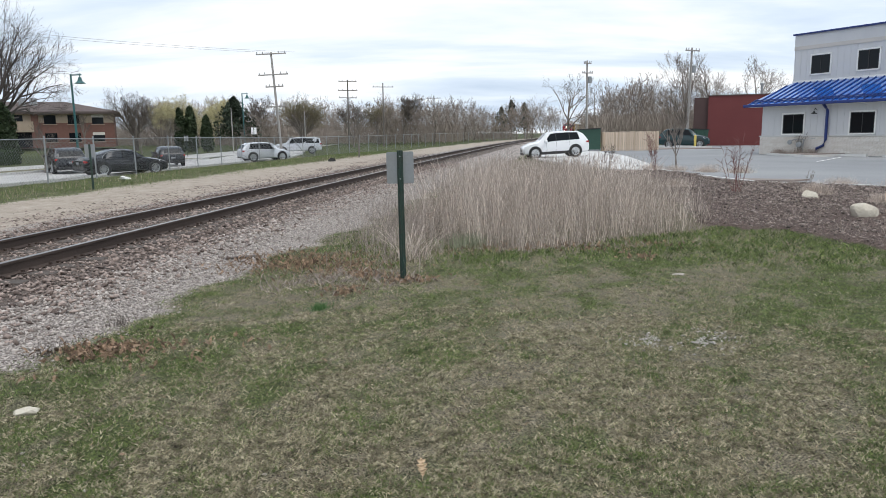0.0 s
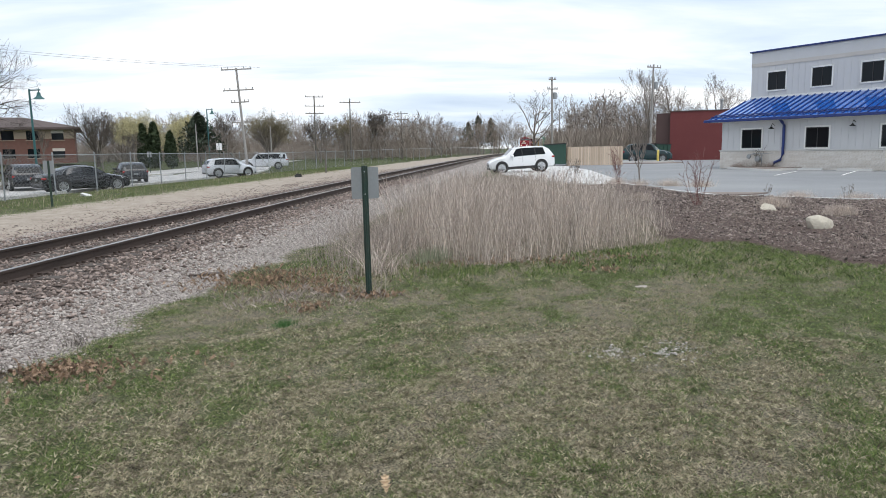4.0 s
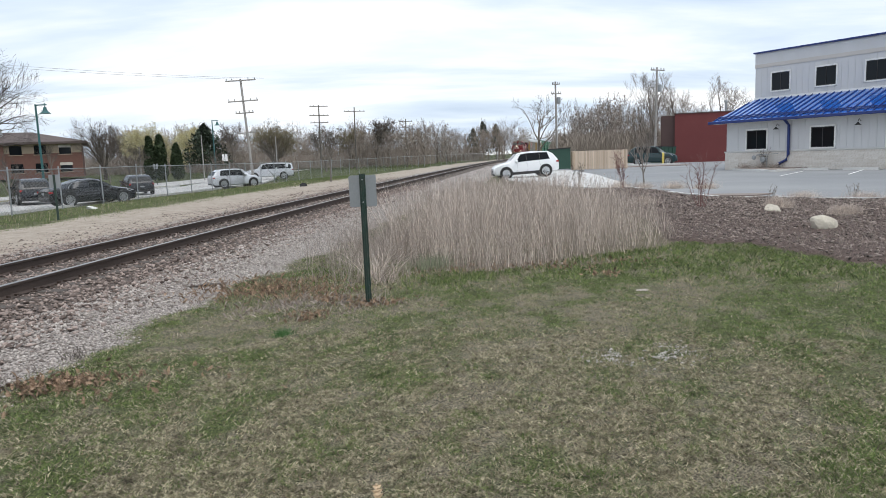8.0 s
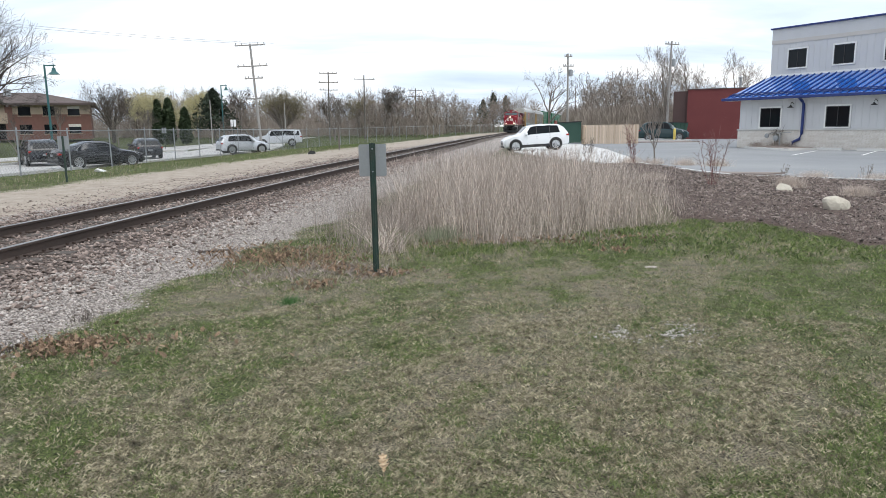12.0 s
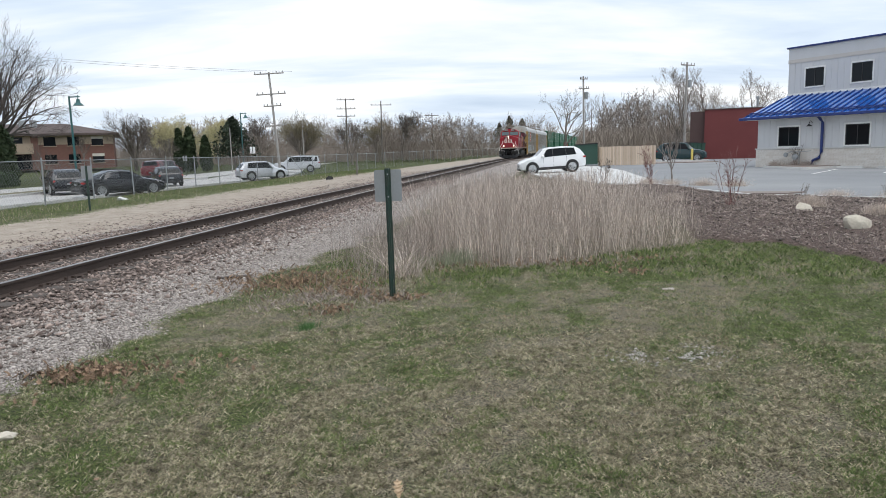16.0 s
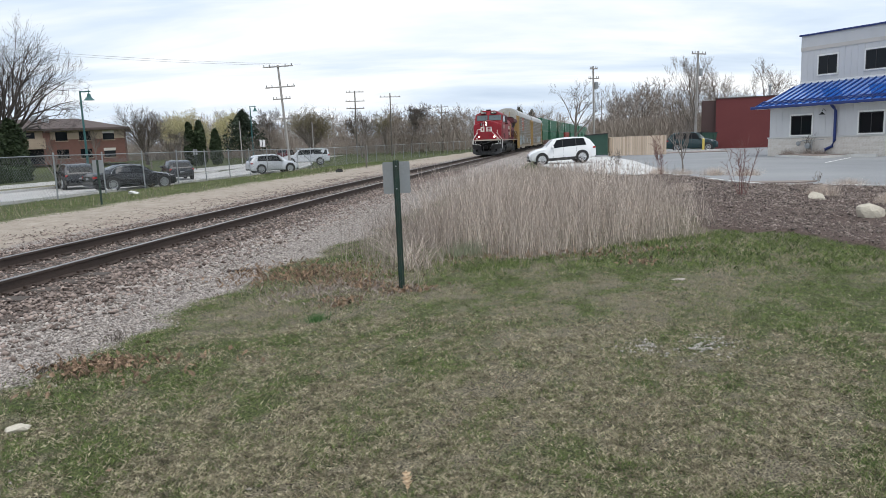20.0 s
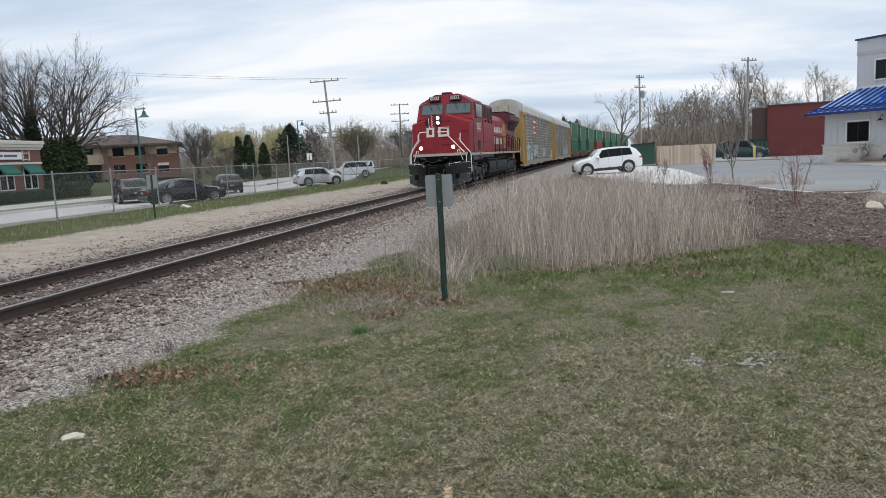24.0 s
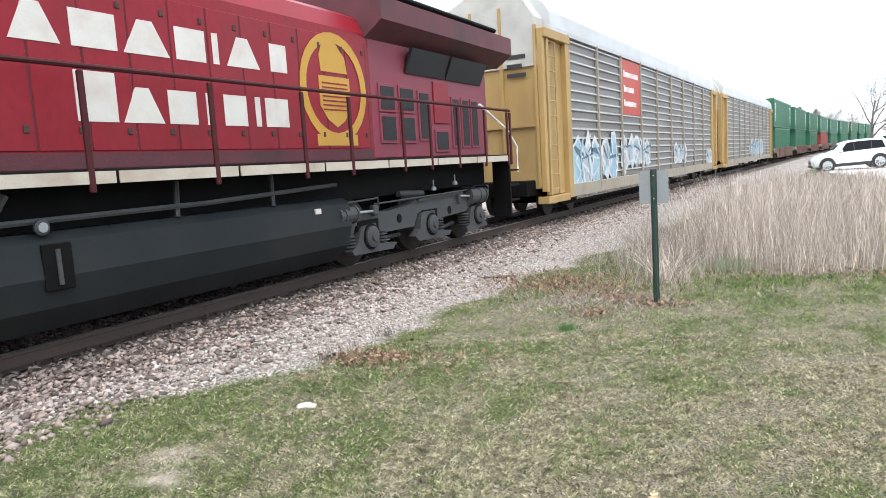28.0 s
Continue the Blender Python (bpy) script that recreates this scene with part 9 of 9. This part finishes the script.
def boulder(x, y, z, sx, sy, sz, seed, label, material=None, rz=0, faces=11):
    bm = bmesh.new()
    bmesh.ops.create_icosphere(bm, subdivisions=3, radius=1.0)
    rg = np.random.default_rng(seed)
    cuts = [(Vector(rg.normal(0, 1, 3)).normalized(), rg.uniform(0.42, 0.8) if faces == 11 else rg.uniform(0.40, 0.62)) for _ in range(faces)]
    for v in bm.verts:
        p = v.co.copy()
        for n, d in cuts:
            e = p.dot(n) - d
            if e > 0:
                p -= n * e
        p *= 1 + 0.05 * noise.noise(p * 3 + Vector((seed, 0, 0)))
        v.co = Vector((p.x * sx, p.y * sy, p.z * sz))
    me = bpy.data.meshes.new("boulder")
    bm.to_mesh(me)
    bm.free()
    me.materials.append(material or M_ROCK)
    return single("boulder", me, None, label, "rock", pose(x, y, z, 0, 0, rz), group="boulders")


boulder(7.62, 12.5, 0.16, 0.34, 0.28, 0.24, 3, "large pale limestone boulder on the mulch", rz=20)
boulder(8.40, 15.8, 0.13, 0.26, 0.24, 0.20, 44, "pale limestone boulder on the mulch", rz=70, faces=9)
boulder(-2.58, 4.05, 0.016, 0.125, 0.07, 0.042, 27, "flat pale stone lying in the grass", rz=32)
boulder(-0.93, 3.20, 0.0, 0.055, 0.045, 0.022, 9, "flat grey stone sunk in the grass", M_LIGHTSTONE, rz=10)
boulder(2.72, 7.95, 0.01, 0.10, 0.07, 0.022, 11, "flat pale clod lying in the grass", M_LIGHTSTONE, rz=5)
boulder(-14.5, 31.7, -0.06, 0.30, 0.2, 0.14, 13, "white stone on the verge across the track", M_WHITEPAINT)
boulder(-7.7, 48.5, 0.05, 0.35, 0.2, 0.16, 15, "dark lump on the verge across the track", M_TYRE)
boulder(-2.75, 9.6, 0.006, 0.40, 0.12, 0.018, 17, "dark rotten timber scrap at the gravel's edge", M_WOODTIE, rz=10)

# reeds
rng = np.random.default_rng(31)


def stalks(name, px, py, h, w, lean, material, label, rng, heads=True):
    n = len(px)
    z = ground_z(px, py) - 0.01
    a, b = rng.uniform(0, 3.14, n), 9.0 * lumps(px * 0.45 + 2, py * 0.45) + rng.normal(0, 1.1, n)
    dx, dy = np.cos(b) * lean * h, np.sin(b) * lean * h
    wx, wy = np.cos(a) * w / 2, np.sin(a) * w / 2
    rows = []
    for q, k in ((0, 1.0), (0.4, 0.9), (0.75, 0.7), (1.0, 0.35)):
        bx, by = rng.normal(0, 0.030, n) * (0 < q < 1), rng.normal(0, 0.030, n) * (0 < q < 1)
        for s in (-1, 1):
            rows.append(np.stack([px + bx + dx * q**1.6 + s * wx * k, py + by + dy * q**1.6 + s * wy * k, z + h * q], -1))
    v = np.stack(rows, 1).reshape(-1, 3)
    o = (np.arange(n) * 8)[:, None]
    f = np.concatenate([o + np.array([[2 * i, 2 * i + 1, 2 * i + 3, 2 * i + 2]]) for i in range(3)], 0)
    return tagged(new(name, fast_mesh(name, v, f, material)), label, "reeds", kind="stuff"), (px + dx, py + dy, z + h)


n = 25000
rx, ry = rng.uniform(-1.2, 6.0, n), 9.4 + 25 * rng.random(n) ** 1.7
keep = inside(rx, ry, REEDS)
rx, ry = rx[keep], ry[keep]
right = smooth(rx - 0.12 * ry, 1.6, 3.6)
thin = rng.random(len(rx)) < 0.85 * (0.55 + 0.55 * lumps(rx * 0.8 + 3, ry * 0.8)) * (1 - 0.5 * right) * (1 - 0.45 * smooth(ry, 15, 24))
rx, ry, right = rx[thin], ry[thin], right[thin]
tall = (0.34 + 0.84 * rng.random(len(rx)) ** 0.9) * (0.66 + 0.62 * lumps(rx * 0.9, ry * 0.7)) * np.clip(0.62 + 0.5 * (ry - 9.6), 0.55, 1.0)
tall = np.minimum(tall, 1.25) * (1 - 0.42 * right) * (1 - 0.40 * smooth(ry, 14, 22))
_, tips = stalks("reeds", rx, ry, tall, 0.0040 + 0.00020 * ry, 0.05 + 0.62 * rng.random(len(rx)) ** 1.5, M_REED, "dense stand of dead tan reed stalks", rng)
# side twigs and seed heads
m = 80000
i = rng.integers(0, len(rx), m)
q = rng.random(m) ** 0.6 * 0.72 + 0.28
bx, by = rx[i] + (tips[0][i] - rx[i]) * q**1.6, ry[i] + (tips[1][i] - ry[i]) * q**1.6
blades("reed_heads", bx, by, 0.03 + 0.16 * rng.random(m) ** 2, 0.0016 + 0.00018 * by, rng.uniform(0.2, 0.95, m), M_REEDHEAD, "feathery dead seed heads on the reeds", rng, "reeds", z=ground_z(bx, by) + tall[i] * q)
# short broken stems at the foot of the reeds
m = 16000
ex, ey = rng.uniform(-1.5, 6.2, m), 9.2 + 8 * rng.random(m) ** 1.5
keep = inside(ex, ey - 0.25, REEDS) | inside(ex, ey + 0.25, REEDS)
ex, ey = ex[keep], ey[keep]
blades("reed_litter", ex, ey, rng.uniform(0.06, 0.28, len(ex)), 0.0025 + 0.00012 * ey, rng.uniform(0.2, 1.0, len(ex)), M_REEDHEAD, "broken dry stems under the reeds", rng, "reeds")
# grey wispy stems left of the reeds
m = 1500
cx, cy = rng.normal(-0.66, 0.40, m), rng.normal(11.3, 1.15, m)
stalks("wispy_stems", cx, cy, rng.uniform(0.25, 0.75, m), 0.0028 + 0.00016 * cy, rng.uniform(0.1, 0.9, m), M_REEDHEAD, "thin wispy grey stems beside the reeds", rng)
# dry splayed clump behind the post
m = 170
cx, cy = rng.normal(-0.42, 0.14, m), rng.normal(9.4, 0.12, m)
stalks("dry_clump", cx, cy, rng.uniform(0.22, 0.58, m), np.full(m, 0.006), rng.uniform(0.4, 1.5, m), M_REED, "splayed clump of dry stalks behind the post", rng)

# verge grass along the fence and rough grass before the reeds
m = 120000
x, y, d = track_spots(rng, m, 6, 75, -15.4, -6.4, 1.3)
keep = rng.random(m) < np.clip((-d - 6.3 - 0.03 * y) / 1.6, 0.03, 1)
x, y = x[keep], y[keep]
blades("verge_grass", x, y, rng.uniform(0.03, 0.11, len(x)), 0.005 + 0.0004 * y, rng.uniform(0.3, 1.0, len(x)), M_VERGE, "rough green verge grass across the track", rng)
m = 9000
x, y, d = track_spots(rng, m, 6, 60, -15.2, -7.6, 1.2)
keep = rng.random(m) < np.clip(1.6 * lumps(x * 0.5, y * 0.5) - 0.45, 0.05, 1)
x, y = x[keep], y[keep]
blades("verge_straw", x, y, rng.uniform(0.08, 0.34, len(x)), 0.004 + 0.0003 * y, rng.uniform(0.1, 0.6, len(x)), M_STRAW, "dry tall grass on the far verge", rng)
m = 60000
x, y = rng.uniform(-1.6, 9.5, m), rng.uniform(6.6, 11.8, m)
keep = (y > 8.2 + 0.8 * lumps(x, 3 + 0 * x) - 0.25 * np.maximum(x - 3, 0)) & ~inside(x, y, MULCH) & ~inside(x, y, REEDS)
x, y = x[keep], y[keep]
pick = rng.random(len(x)) < np.clip(0.46 + 0.9 * (greenness(x, y) - 0.6), 0.15, 0.7)
gx, gy, sx, sy = x[pick], y[pick], x[~pick], y[~pick]
blades("rough_grass", gx, gy, rng.uniform(0.03, 0.085, len(gx)), np.full(len(gx), 0.0055), rng.uniform(0.3, 1.0, len(gx)), M_GREENBLADE, "rough green tufts before the reeds", rng, bent=True)
blades("rough_straw", sx, sy, rng.uniform(0.03, 0.10, len(sx)), np.full(len(sx), 0.005), rng.uniform(0.5, 1.05, len(sx)), M_STRAW, "rough dry tufts before the reeds", rng)


def tuft(x, y, h, n, spread, material, label, seed, lean=0.7, w=0.004, base=None):
    rg = np.random.default_rng(seed)
    px, py = rg.normal(x, spread, n), rg.normal(y, spread, n)
    ob = blades("grass_tuft", px, py, rg.uniform(0.5, 1.0, n) * h, np.full(n, w), rg.uniform(0.15, lean, n), material, label, rg, z=None if base is None else np.full(n, base))
    ob["category"] = "grass tuft"
    ob["group"] = "grass tufts"
    return ob


tuft(-1.22, 6.55, 0.10, 260, 0.055, mat("deep_green_grass", (0.035, 0.10, 0.025), (0.08, 0.19, 0.05), 3, 0.7, 0, island=0.6), "deep green tuft in the lawn", 1, w=0.005)
for k, (x, y) in enumerate(((-2.0, 9.1), (-2.6, 7.4), (-0.7, 8.9), (0.6, 9.3), (1.5, 5.0), (2.8, 6.2), (3.9, 9.8), (-0.2, 5.2), (4.6, 8.0))):
    tuft(x, y, 0.07, 300, 0.11, M_GREENBLADE, "green tuft in the lawn", 50 + k, 0.95, w=0.0035)
tuft(0.28, 10.15, 0.30, 420, 0.16, mat("grey_green_leaf_blades", (0.16, 0.18, 0.11), (0.36, 0.38, 0.26), 3, 0.7, 0, island=0.6), "grey-green leafy tuft at the reeds' foot", 3, 0.6, w=0.009)
for k, (x, y, h) in enumerate(((10.3, 27.3, 0.6), (9.5, 28.6, 0.5), (11.2, 26.4, 0.6), (8.9, 29.8, 0.5), (11.5, 20.2, 0.45), (12.8, 19.3, 0.45), (14.2, 18.4, 0.45), (15.5, 17.6, 0.45), (8.9, 16.6, 0.35), (9.3, 14.6, 0.3), (9.8, 12.6, 0.35), (6.7, 20.0, 0.3))):
    tuft(x, y, h, 1300, 0.22 if h > 0.4 else 0.14, M_REED, "dry ornamental grass clump on mulch", 100 + k, 0.8, 0.006)


for k, (x, y) in enumerate(((21.2, 44.3), (22.0, 43.5), (22.3, 42.6))):
    tuft(x, y, 0.48, 500, 0.22, M_REEDHEAD, "dry ornamental grass clump in the planter", 150 + k, 0.9, 0.007, base=0.19)


def leaf_mesh(seed):
    """A curled oak leaf with lobes."""
    rg = random.Random(seed)
    m = Mb()
    left, right = [], []
    K = 13
    for k in range(K):
        q = k / (K - 1)
        w = (0.006 + 0.034 * math.sin(q * 3.0) ** 0.8) * (1.0 if k % 3 == 1 else 0.62 if k % 3 == 0 else 0.26)
        x = q * 0.12 - 0.06 + (0.010 if k % 3 == 1 else 0.0)
        z = 0.012 * math.sin(q * 3.14 + 0.4) + rg.uniform(0, 0.006)
        left.append((x, w, z + 0.014 * rg.random()))
        right.append((x, -w * rg.uniform(0.8, 1.1), z + 0.014 * rg.random()))
    mid = [(q / (K - 1) * 0.12 - 0.06, 0, min(a[2], b[2]) - 0.004) for q, (a, b) in enumerate(zip(left, right))]
    m.add(left + mid + right, [(i, i + 1, K + i + 1, K + i) for i in range(K - 1)] + [(K + i, K + i + 1, 2 * K + i + 1, 2 * K + i) for i in range(K - 1)])
    m.tube([(-0.06, 0, 0.004), (-0.10, 0.01, 0.002)], 0.0015, 3)
    return m.mesh("oak_leaf", M_LEAF)


LEAVES = [leaf_mesh(k) for k in range(5)]
rg = random.Random(9)


M_TANLEAF = mat("tan_oak_leaf", (0.36, 0.255, 0.16), (0.58, 0.44, 0.29), 30, 0.8, 0.2)


def drop_leaf(x, y, size=1.0, lift=0.025):
    z = float(ground_z(np.array(x), np.array(y))) + lift
    ob = single("oak_leaf", LEAVES[rg.randrange(5)], None, "curled brown oak leaf on the grass", "leaf", Matrix.Translation((x, y, z)) @ pose(0, 0, 0, rg.uniform(-25, 25), rg.uniform(-25, 25), rg.uniform(0, 360)) @ Matrix.Scale(size, 4), group="fallen oak leaves")
    return ob


tan_leaf = leaf_mesh(0)
tan_leaf.materials.clear()
tan_leaf.materials.append(M_TANLEAF)
single("oak_leaf", tan_leaf, None, "large curled tan oak leaf standing in the grass", "leaf", Matrix.Translation((-0.13, 3.20, 0.045)) @ pose(0, 0, 0, 55, 0, 10) @ pose(0, 0, 0, 0, 0, 90) @ Matrix.Scale(0.75, 4), group="fallen oak leaves")
for x, y in ((-2.1, 4.6), (-1.95, 5.0), (-2.35, 4.9), (-1.5, 4.4), (0.7, 6.7), (0.9, 8.1), (-0.3, 8.7), (1.7, 7.0), (-2.1, 5.3), (-0.9, 4.9), (2.9, 4.6), (2.2, 8.3), (-1.7, 3.4), (0.35, 7.5)):
    drop_leaf(x, y, rg.uniform(0.3, 0.5))


def leaf_pile(cx, cy, n, sx, sy, label, seed):
    r2 = np.random.default_rng(seed)
    v, f = [], []
    for k in range(n):
        x, y = r2.normal(cx, sx), r2.normal(cy, sy)
        z = float(ground_z(np.array(x), np.array(y))) + r2.uniform(0.012, 0.065)
        me = LEAVES[k % 5]
        mt = Matrix.Translation((x, y, z)) @ pose(0, 0, 0, r2.uniform(-75, 75), r2.uniform(-75, 75), r2.uniform(0, 360)) @ Matrix.Scale(r2.uniform(0.28, 0.58), 4)
        o = len(v)
        v += [tuple(mt @ w.co) for w in me.vertices]
        f += [tuple(i + o for i in p.vertices) for p in me.polygons]
    m = Mb()
    m.v, m.f = v, f
    return tagged(new("leaf_litter", m.mesh("leaf_litter", M_LEAF)), label, "leaves", kind="stuff")


leaf_pile(-2.72, 5.22, 190, 0.21, 0.11, "heap of brown oak leaves at the gravel's edge", 1)
leaf_pile(-2.2, 5.2, 50, 0.4, 0.35, "scattered brown oak leaves", 2)
leaf_pile(-0.45, 7.80, 120, 0.20, 0.12, "brown leaves round the post's foot", 3)
leaf_pile(-1.75, 8.75, 150, 0.50, 0.16, "brown leaves among dry grass", 4)
leaf_pile(-0.95, 8.10, 80, 0.16, 0.12, "brown leaves among dry grass", 5)
leaf_pile(-1.10, 7.25, 70, 0.18, 0.10, "brown leaves among dry grass", 7)
leaf_pile(-1.9, 9.4, 90, 0.45, 0.30, "brown leaves among dry grass", 8)
leaf_pile(1.6, 9.85, 260, 1.1, 0.22, "brown leaves at the reeds' foot", 6)
leaf_pile(2.55, 9.0, 40, 0.14, 0.10, "brown leaves caught in the rough grass", 9)

# tangled dead stems among the leaves
for k, (cx, cy, sx, sy, n) in enumerate(((-2.6, 5.3, 0.30, 0.14, 160), (-1.3, 7.9, 0.45, 0.35, 500), (-1.75, 8.8, 0.60, 0.40, 600), (-0.5, 7.85, 0.25, 0.15, 120), (-1.9, 9.3, 0.55, 0.35, 500), (1.6, 9.95, 1.0, 0.2, 350))):
    x, y = rng.normal(cx, sx, n), rng.normal(cy, sy, n)
    blades("dead_stems", x, y, rng.uniform(0.03, 0.11, n), rng.uniform(0.0014, 0.0030, n), rng.uniform(0.4, 1.05, n), (M_LEAF, M_REEDHEAD)[k % 2], "tangled dead stems among brown leaves", rng, "dead stems", bent=True)

# scraps of dead leaf and bark all over the lawn
x, y = lawn_spots(rng, 9000, 2.0, 13)
blades("lawn_litter", x, y, 0.012 + 0.035 * rng.random(len(x)) ** 2, 0.006 + 0.0012 * np.hypot(x, y), rng.uniform(0.9, 1.1, len(x)), M_LEAF, "small scraps of dead leaf in the lawn", rng, "leaves")
x, y = lawn_spots(rng, 34000, 3.2, 12)
keep = lumps(x * 1.4 + 9, y * 1.4) > rng.uniform(0.35, 0.85, len(x))
x, y = x[keep], y[keep]
blades("pale_thatch", x, y, rng.uniform(0.02, 0.05, len(x)), 0.004 + 0.0011 * np.hypot(x, y), rng.uniform(0.85, 1.08, len(x)), M_STRAW, "pale bleached wisps of dead grass", rng)

# mulch chips and dark weeds
n = 42000
x, y = rng.uniform(4.2, 15, n), rng.uniform(6.5, 29, n)
keep = inside(x, y, MULCH)
x, y = x[keep], y[keep]
stones("mulch_chips", x, y, ground_z(x, y) + rng.uniform(-0.005, 0.02, len(x)), (0.007 + 0.026 * rng.random(len(x)) ** 2) * np.clip(0.6 + y / 24, 0.6, 1.4), M_MULCHCHIP, "dark brown bark mulch", rng)["category"] = "mulch"
m = 11000
x, y = rng.uniform(4.6, 13, m), rng.uniform(8.5, 20, m)
keep = inside(x, y, MULCH) & (lumps(x * 1.7, y * 1.7) > 0.5)
blades("dead_weeds", x[keep], y[keep], rng.uniform(0.06, 0.28, keep.sum()), np.full(keep.sum(), 0.004), rng.uniform(0.3, 1.0, keep.sum()), M_REEDHEAD, "sparse dead weeds on the mulch", rng)
# pale chips on the bare patch of lawn
M_PALECHIP = mat("pale_limestone_chips", (0.26, 0.235, 0.21), (0.60, 0.57, 0.53), 9, 0.9, 0.2, island=0.75, spread=0.85)
n = 1500
x, y = rng.normal(1.90, 0.20, n), rng.normal(5.45, 0.13, n)
keep = lumps(x * 2.2, y * 2.2 + 0.6 * x) > 0.55
x, y = x[keep], y[keep]
n = len(x)
stones("pale_chips", x, y, ground_z(x, y) + 0.010, 0.004 + 0.010 * rng.random(n) ** 2, M_PALECHIP, "pale stone chips in a bare patch of lawn", rng)
n = 110
x, y = rng.normal(-2.7, 0.55, n), rng.normal(3.1, 0.25, n)
stones("pale_chips", x, y, ground_z(x, y) + 0.008, 0.003 + 0.009 * rng.random(n) ** 2, M_LIGHTSTONE, "pale stone chips in a bare patch of lawn", rng)


def shrub(x, y, z, h, stems, seed, label, twig):
    """Upright thin stems from one root, each with a few side twigs."""
    r2 = np.random.default_rng(seed)
    t = thing("shrub", label, "shrub", pose(x, y, z), group="bare shrubs")
    for k in range(stems):
        segs = []
        a, sp, top = r2.uniform(0, 6.28), r2.uniform(0.03, 0.42), h * r2.uniform(0.6, 1.0)
        p, d = Vector((0.06 * math.cos(a), 0.06 * math.sin(a), -0.05)), Vector((math.cos(a) * sp, math.sin(a) * sp, 1)).normalized()
        n = 6
        for i in range(n):
            d = (d + Vector(r2.normal(0, 0.06, 3)) + Vector((0, 0, 0.04))).normalized()
            q = p + d * (top / n)
            segs.append((p, q, 0.008 * (1 - 0.8 * i / n), 0.008 * (1 - 0.8 * (i + 1) / n)))
            for m in range(2 if i > 1 else 0):
                e = (d + Vector(r2.normal(0, 0.45, 3))).normalized() * top * r2.uniform(0.10, 0.26)
                segs.append((q, q + e, 0.004, 0.002))
                segs.append((q + e * 0.5, q + e * 0.5 + (e + Vector(r2.normal(0, 0.4, 3)) * e.length) * 0.5, 0.003, 0.002))
            p = q
        v, f = limbs_arrays(segs, 0.003 if y < 25 else 0.006, 3)
        part("stem", fast_mesh("stem", v, f, twig), None, t)


M_REDTWIG = mat("reddish_twigs", (0.13, 0.055, 0.05), (0.25, 0.13, 0.115), 2, 0.9, 0, island=0.4)
shrub(7.45, 17.7, 0.08, 1.35, 13, 1, "bare reddish shrub on the mulch bed", M_REDTWIG)
shrub(8.4, 27.6, 0.08, 1.5, 10, 2, "bare reddish shrub by the apron", M_REDTWIG)
shrub(7.2, 30.5, 0.08, 1.0, 9, 3, "small bare shrub by the apron", M_TWIG)
shrub(22.1, 43.6, 0.2, 1.15, 10, 4, "bare shrub in the planter by the stone wall", M_TWIG)
shrub(10.8, 20.6, 0.08, 0.42, 7, 5, "small bare shrub at the mulch bed's edge", M_PALETWIG)
shrub(12.6, 19.5, 0.08, 0.42, 7, 6, "small bare shrub at the mulch bed's edge", M_PALETWIG)
shrub(14.6, 18.0, 0.08, 0.45, 7, 7, "small bare shrub at the mulch bed's edge", M_PALETWIG)
for k, (x, y) in enumerate(((-2.95, 6.1), (-3.1, 5.2))):
    tuft(x, y, 0.17, 60, 0.05, M_TWIG, "small dead weed at the gravel's edge", 200 + k, 0.75, w=0.0045)


def motions():
    """The train on its track."""
    for ob, mid in TRAIN:
        rows = []
        for k in range(29):
            s = way_of(13.9) + 9.78 * (26 - k) + mid
            rows.append((float(k), train_pose(s, 6.7)))
        walk(ob, rows)
    rows = []
    for k in range(29):
        y = 58.0 + 12.0 * (k - 15.0)
        yaw_at = 9 if y < 66 else 4
        x = float(np.interp(y, [p[1] for p in ROADLINE] + [260], [p[0] for p in ROADLINE] + [-18])) - 13.4
        z = -0.27 if y < 130 else -0.27
        rows.append((float(k), heading(x, y, z, yaw_at)))
    walk(red_truck, rows)


motions()
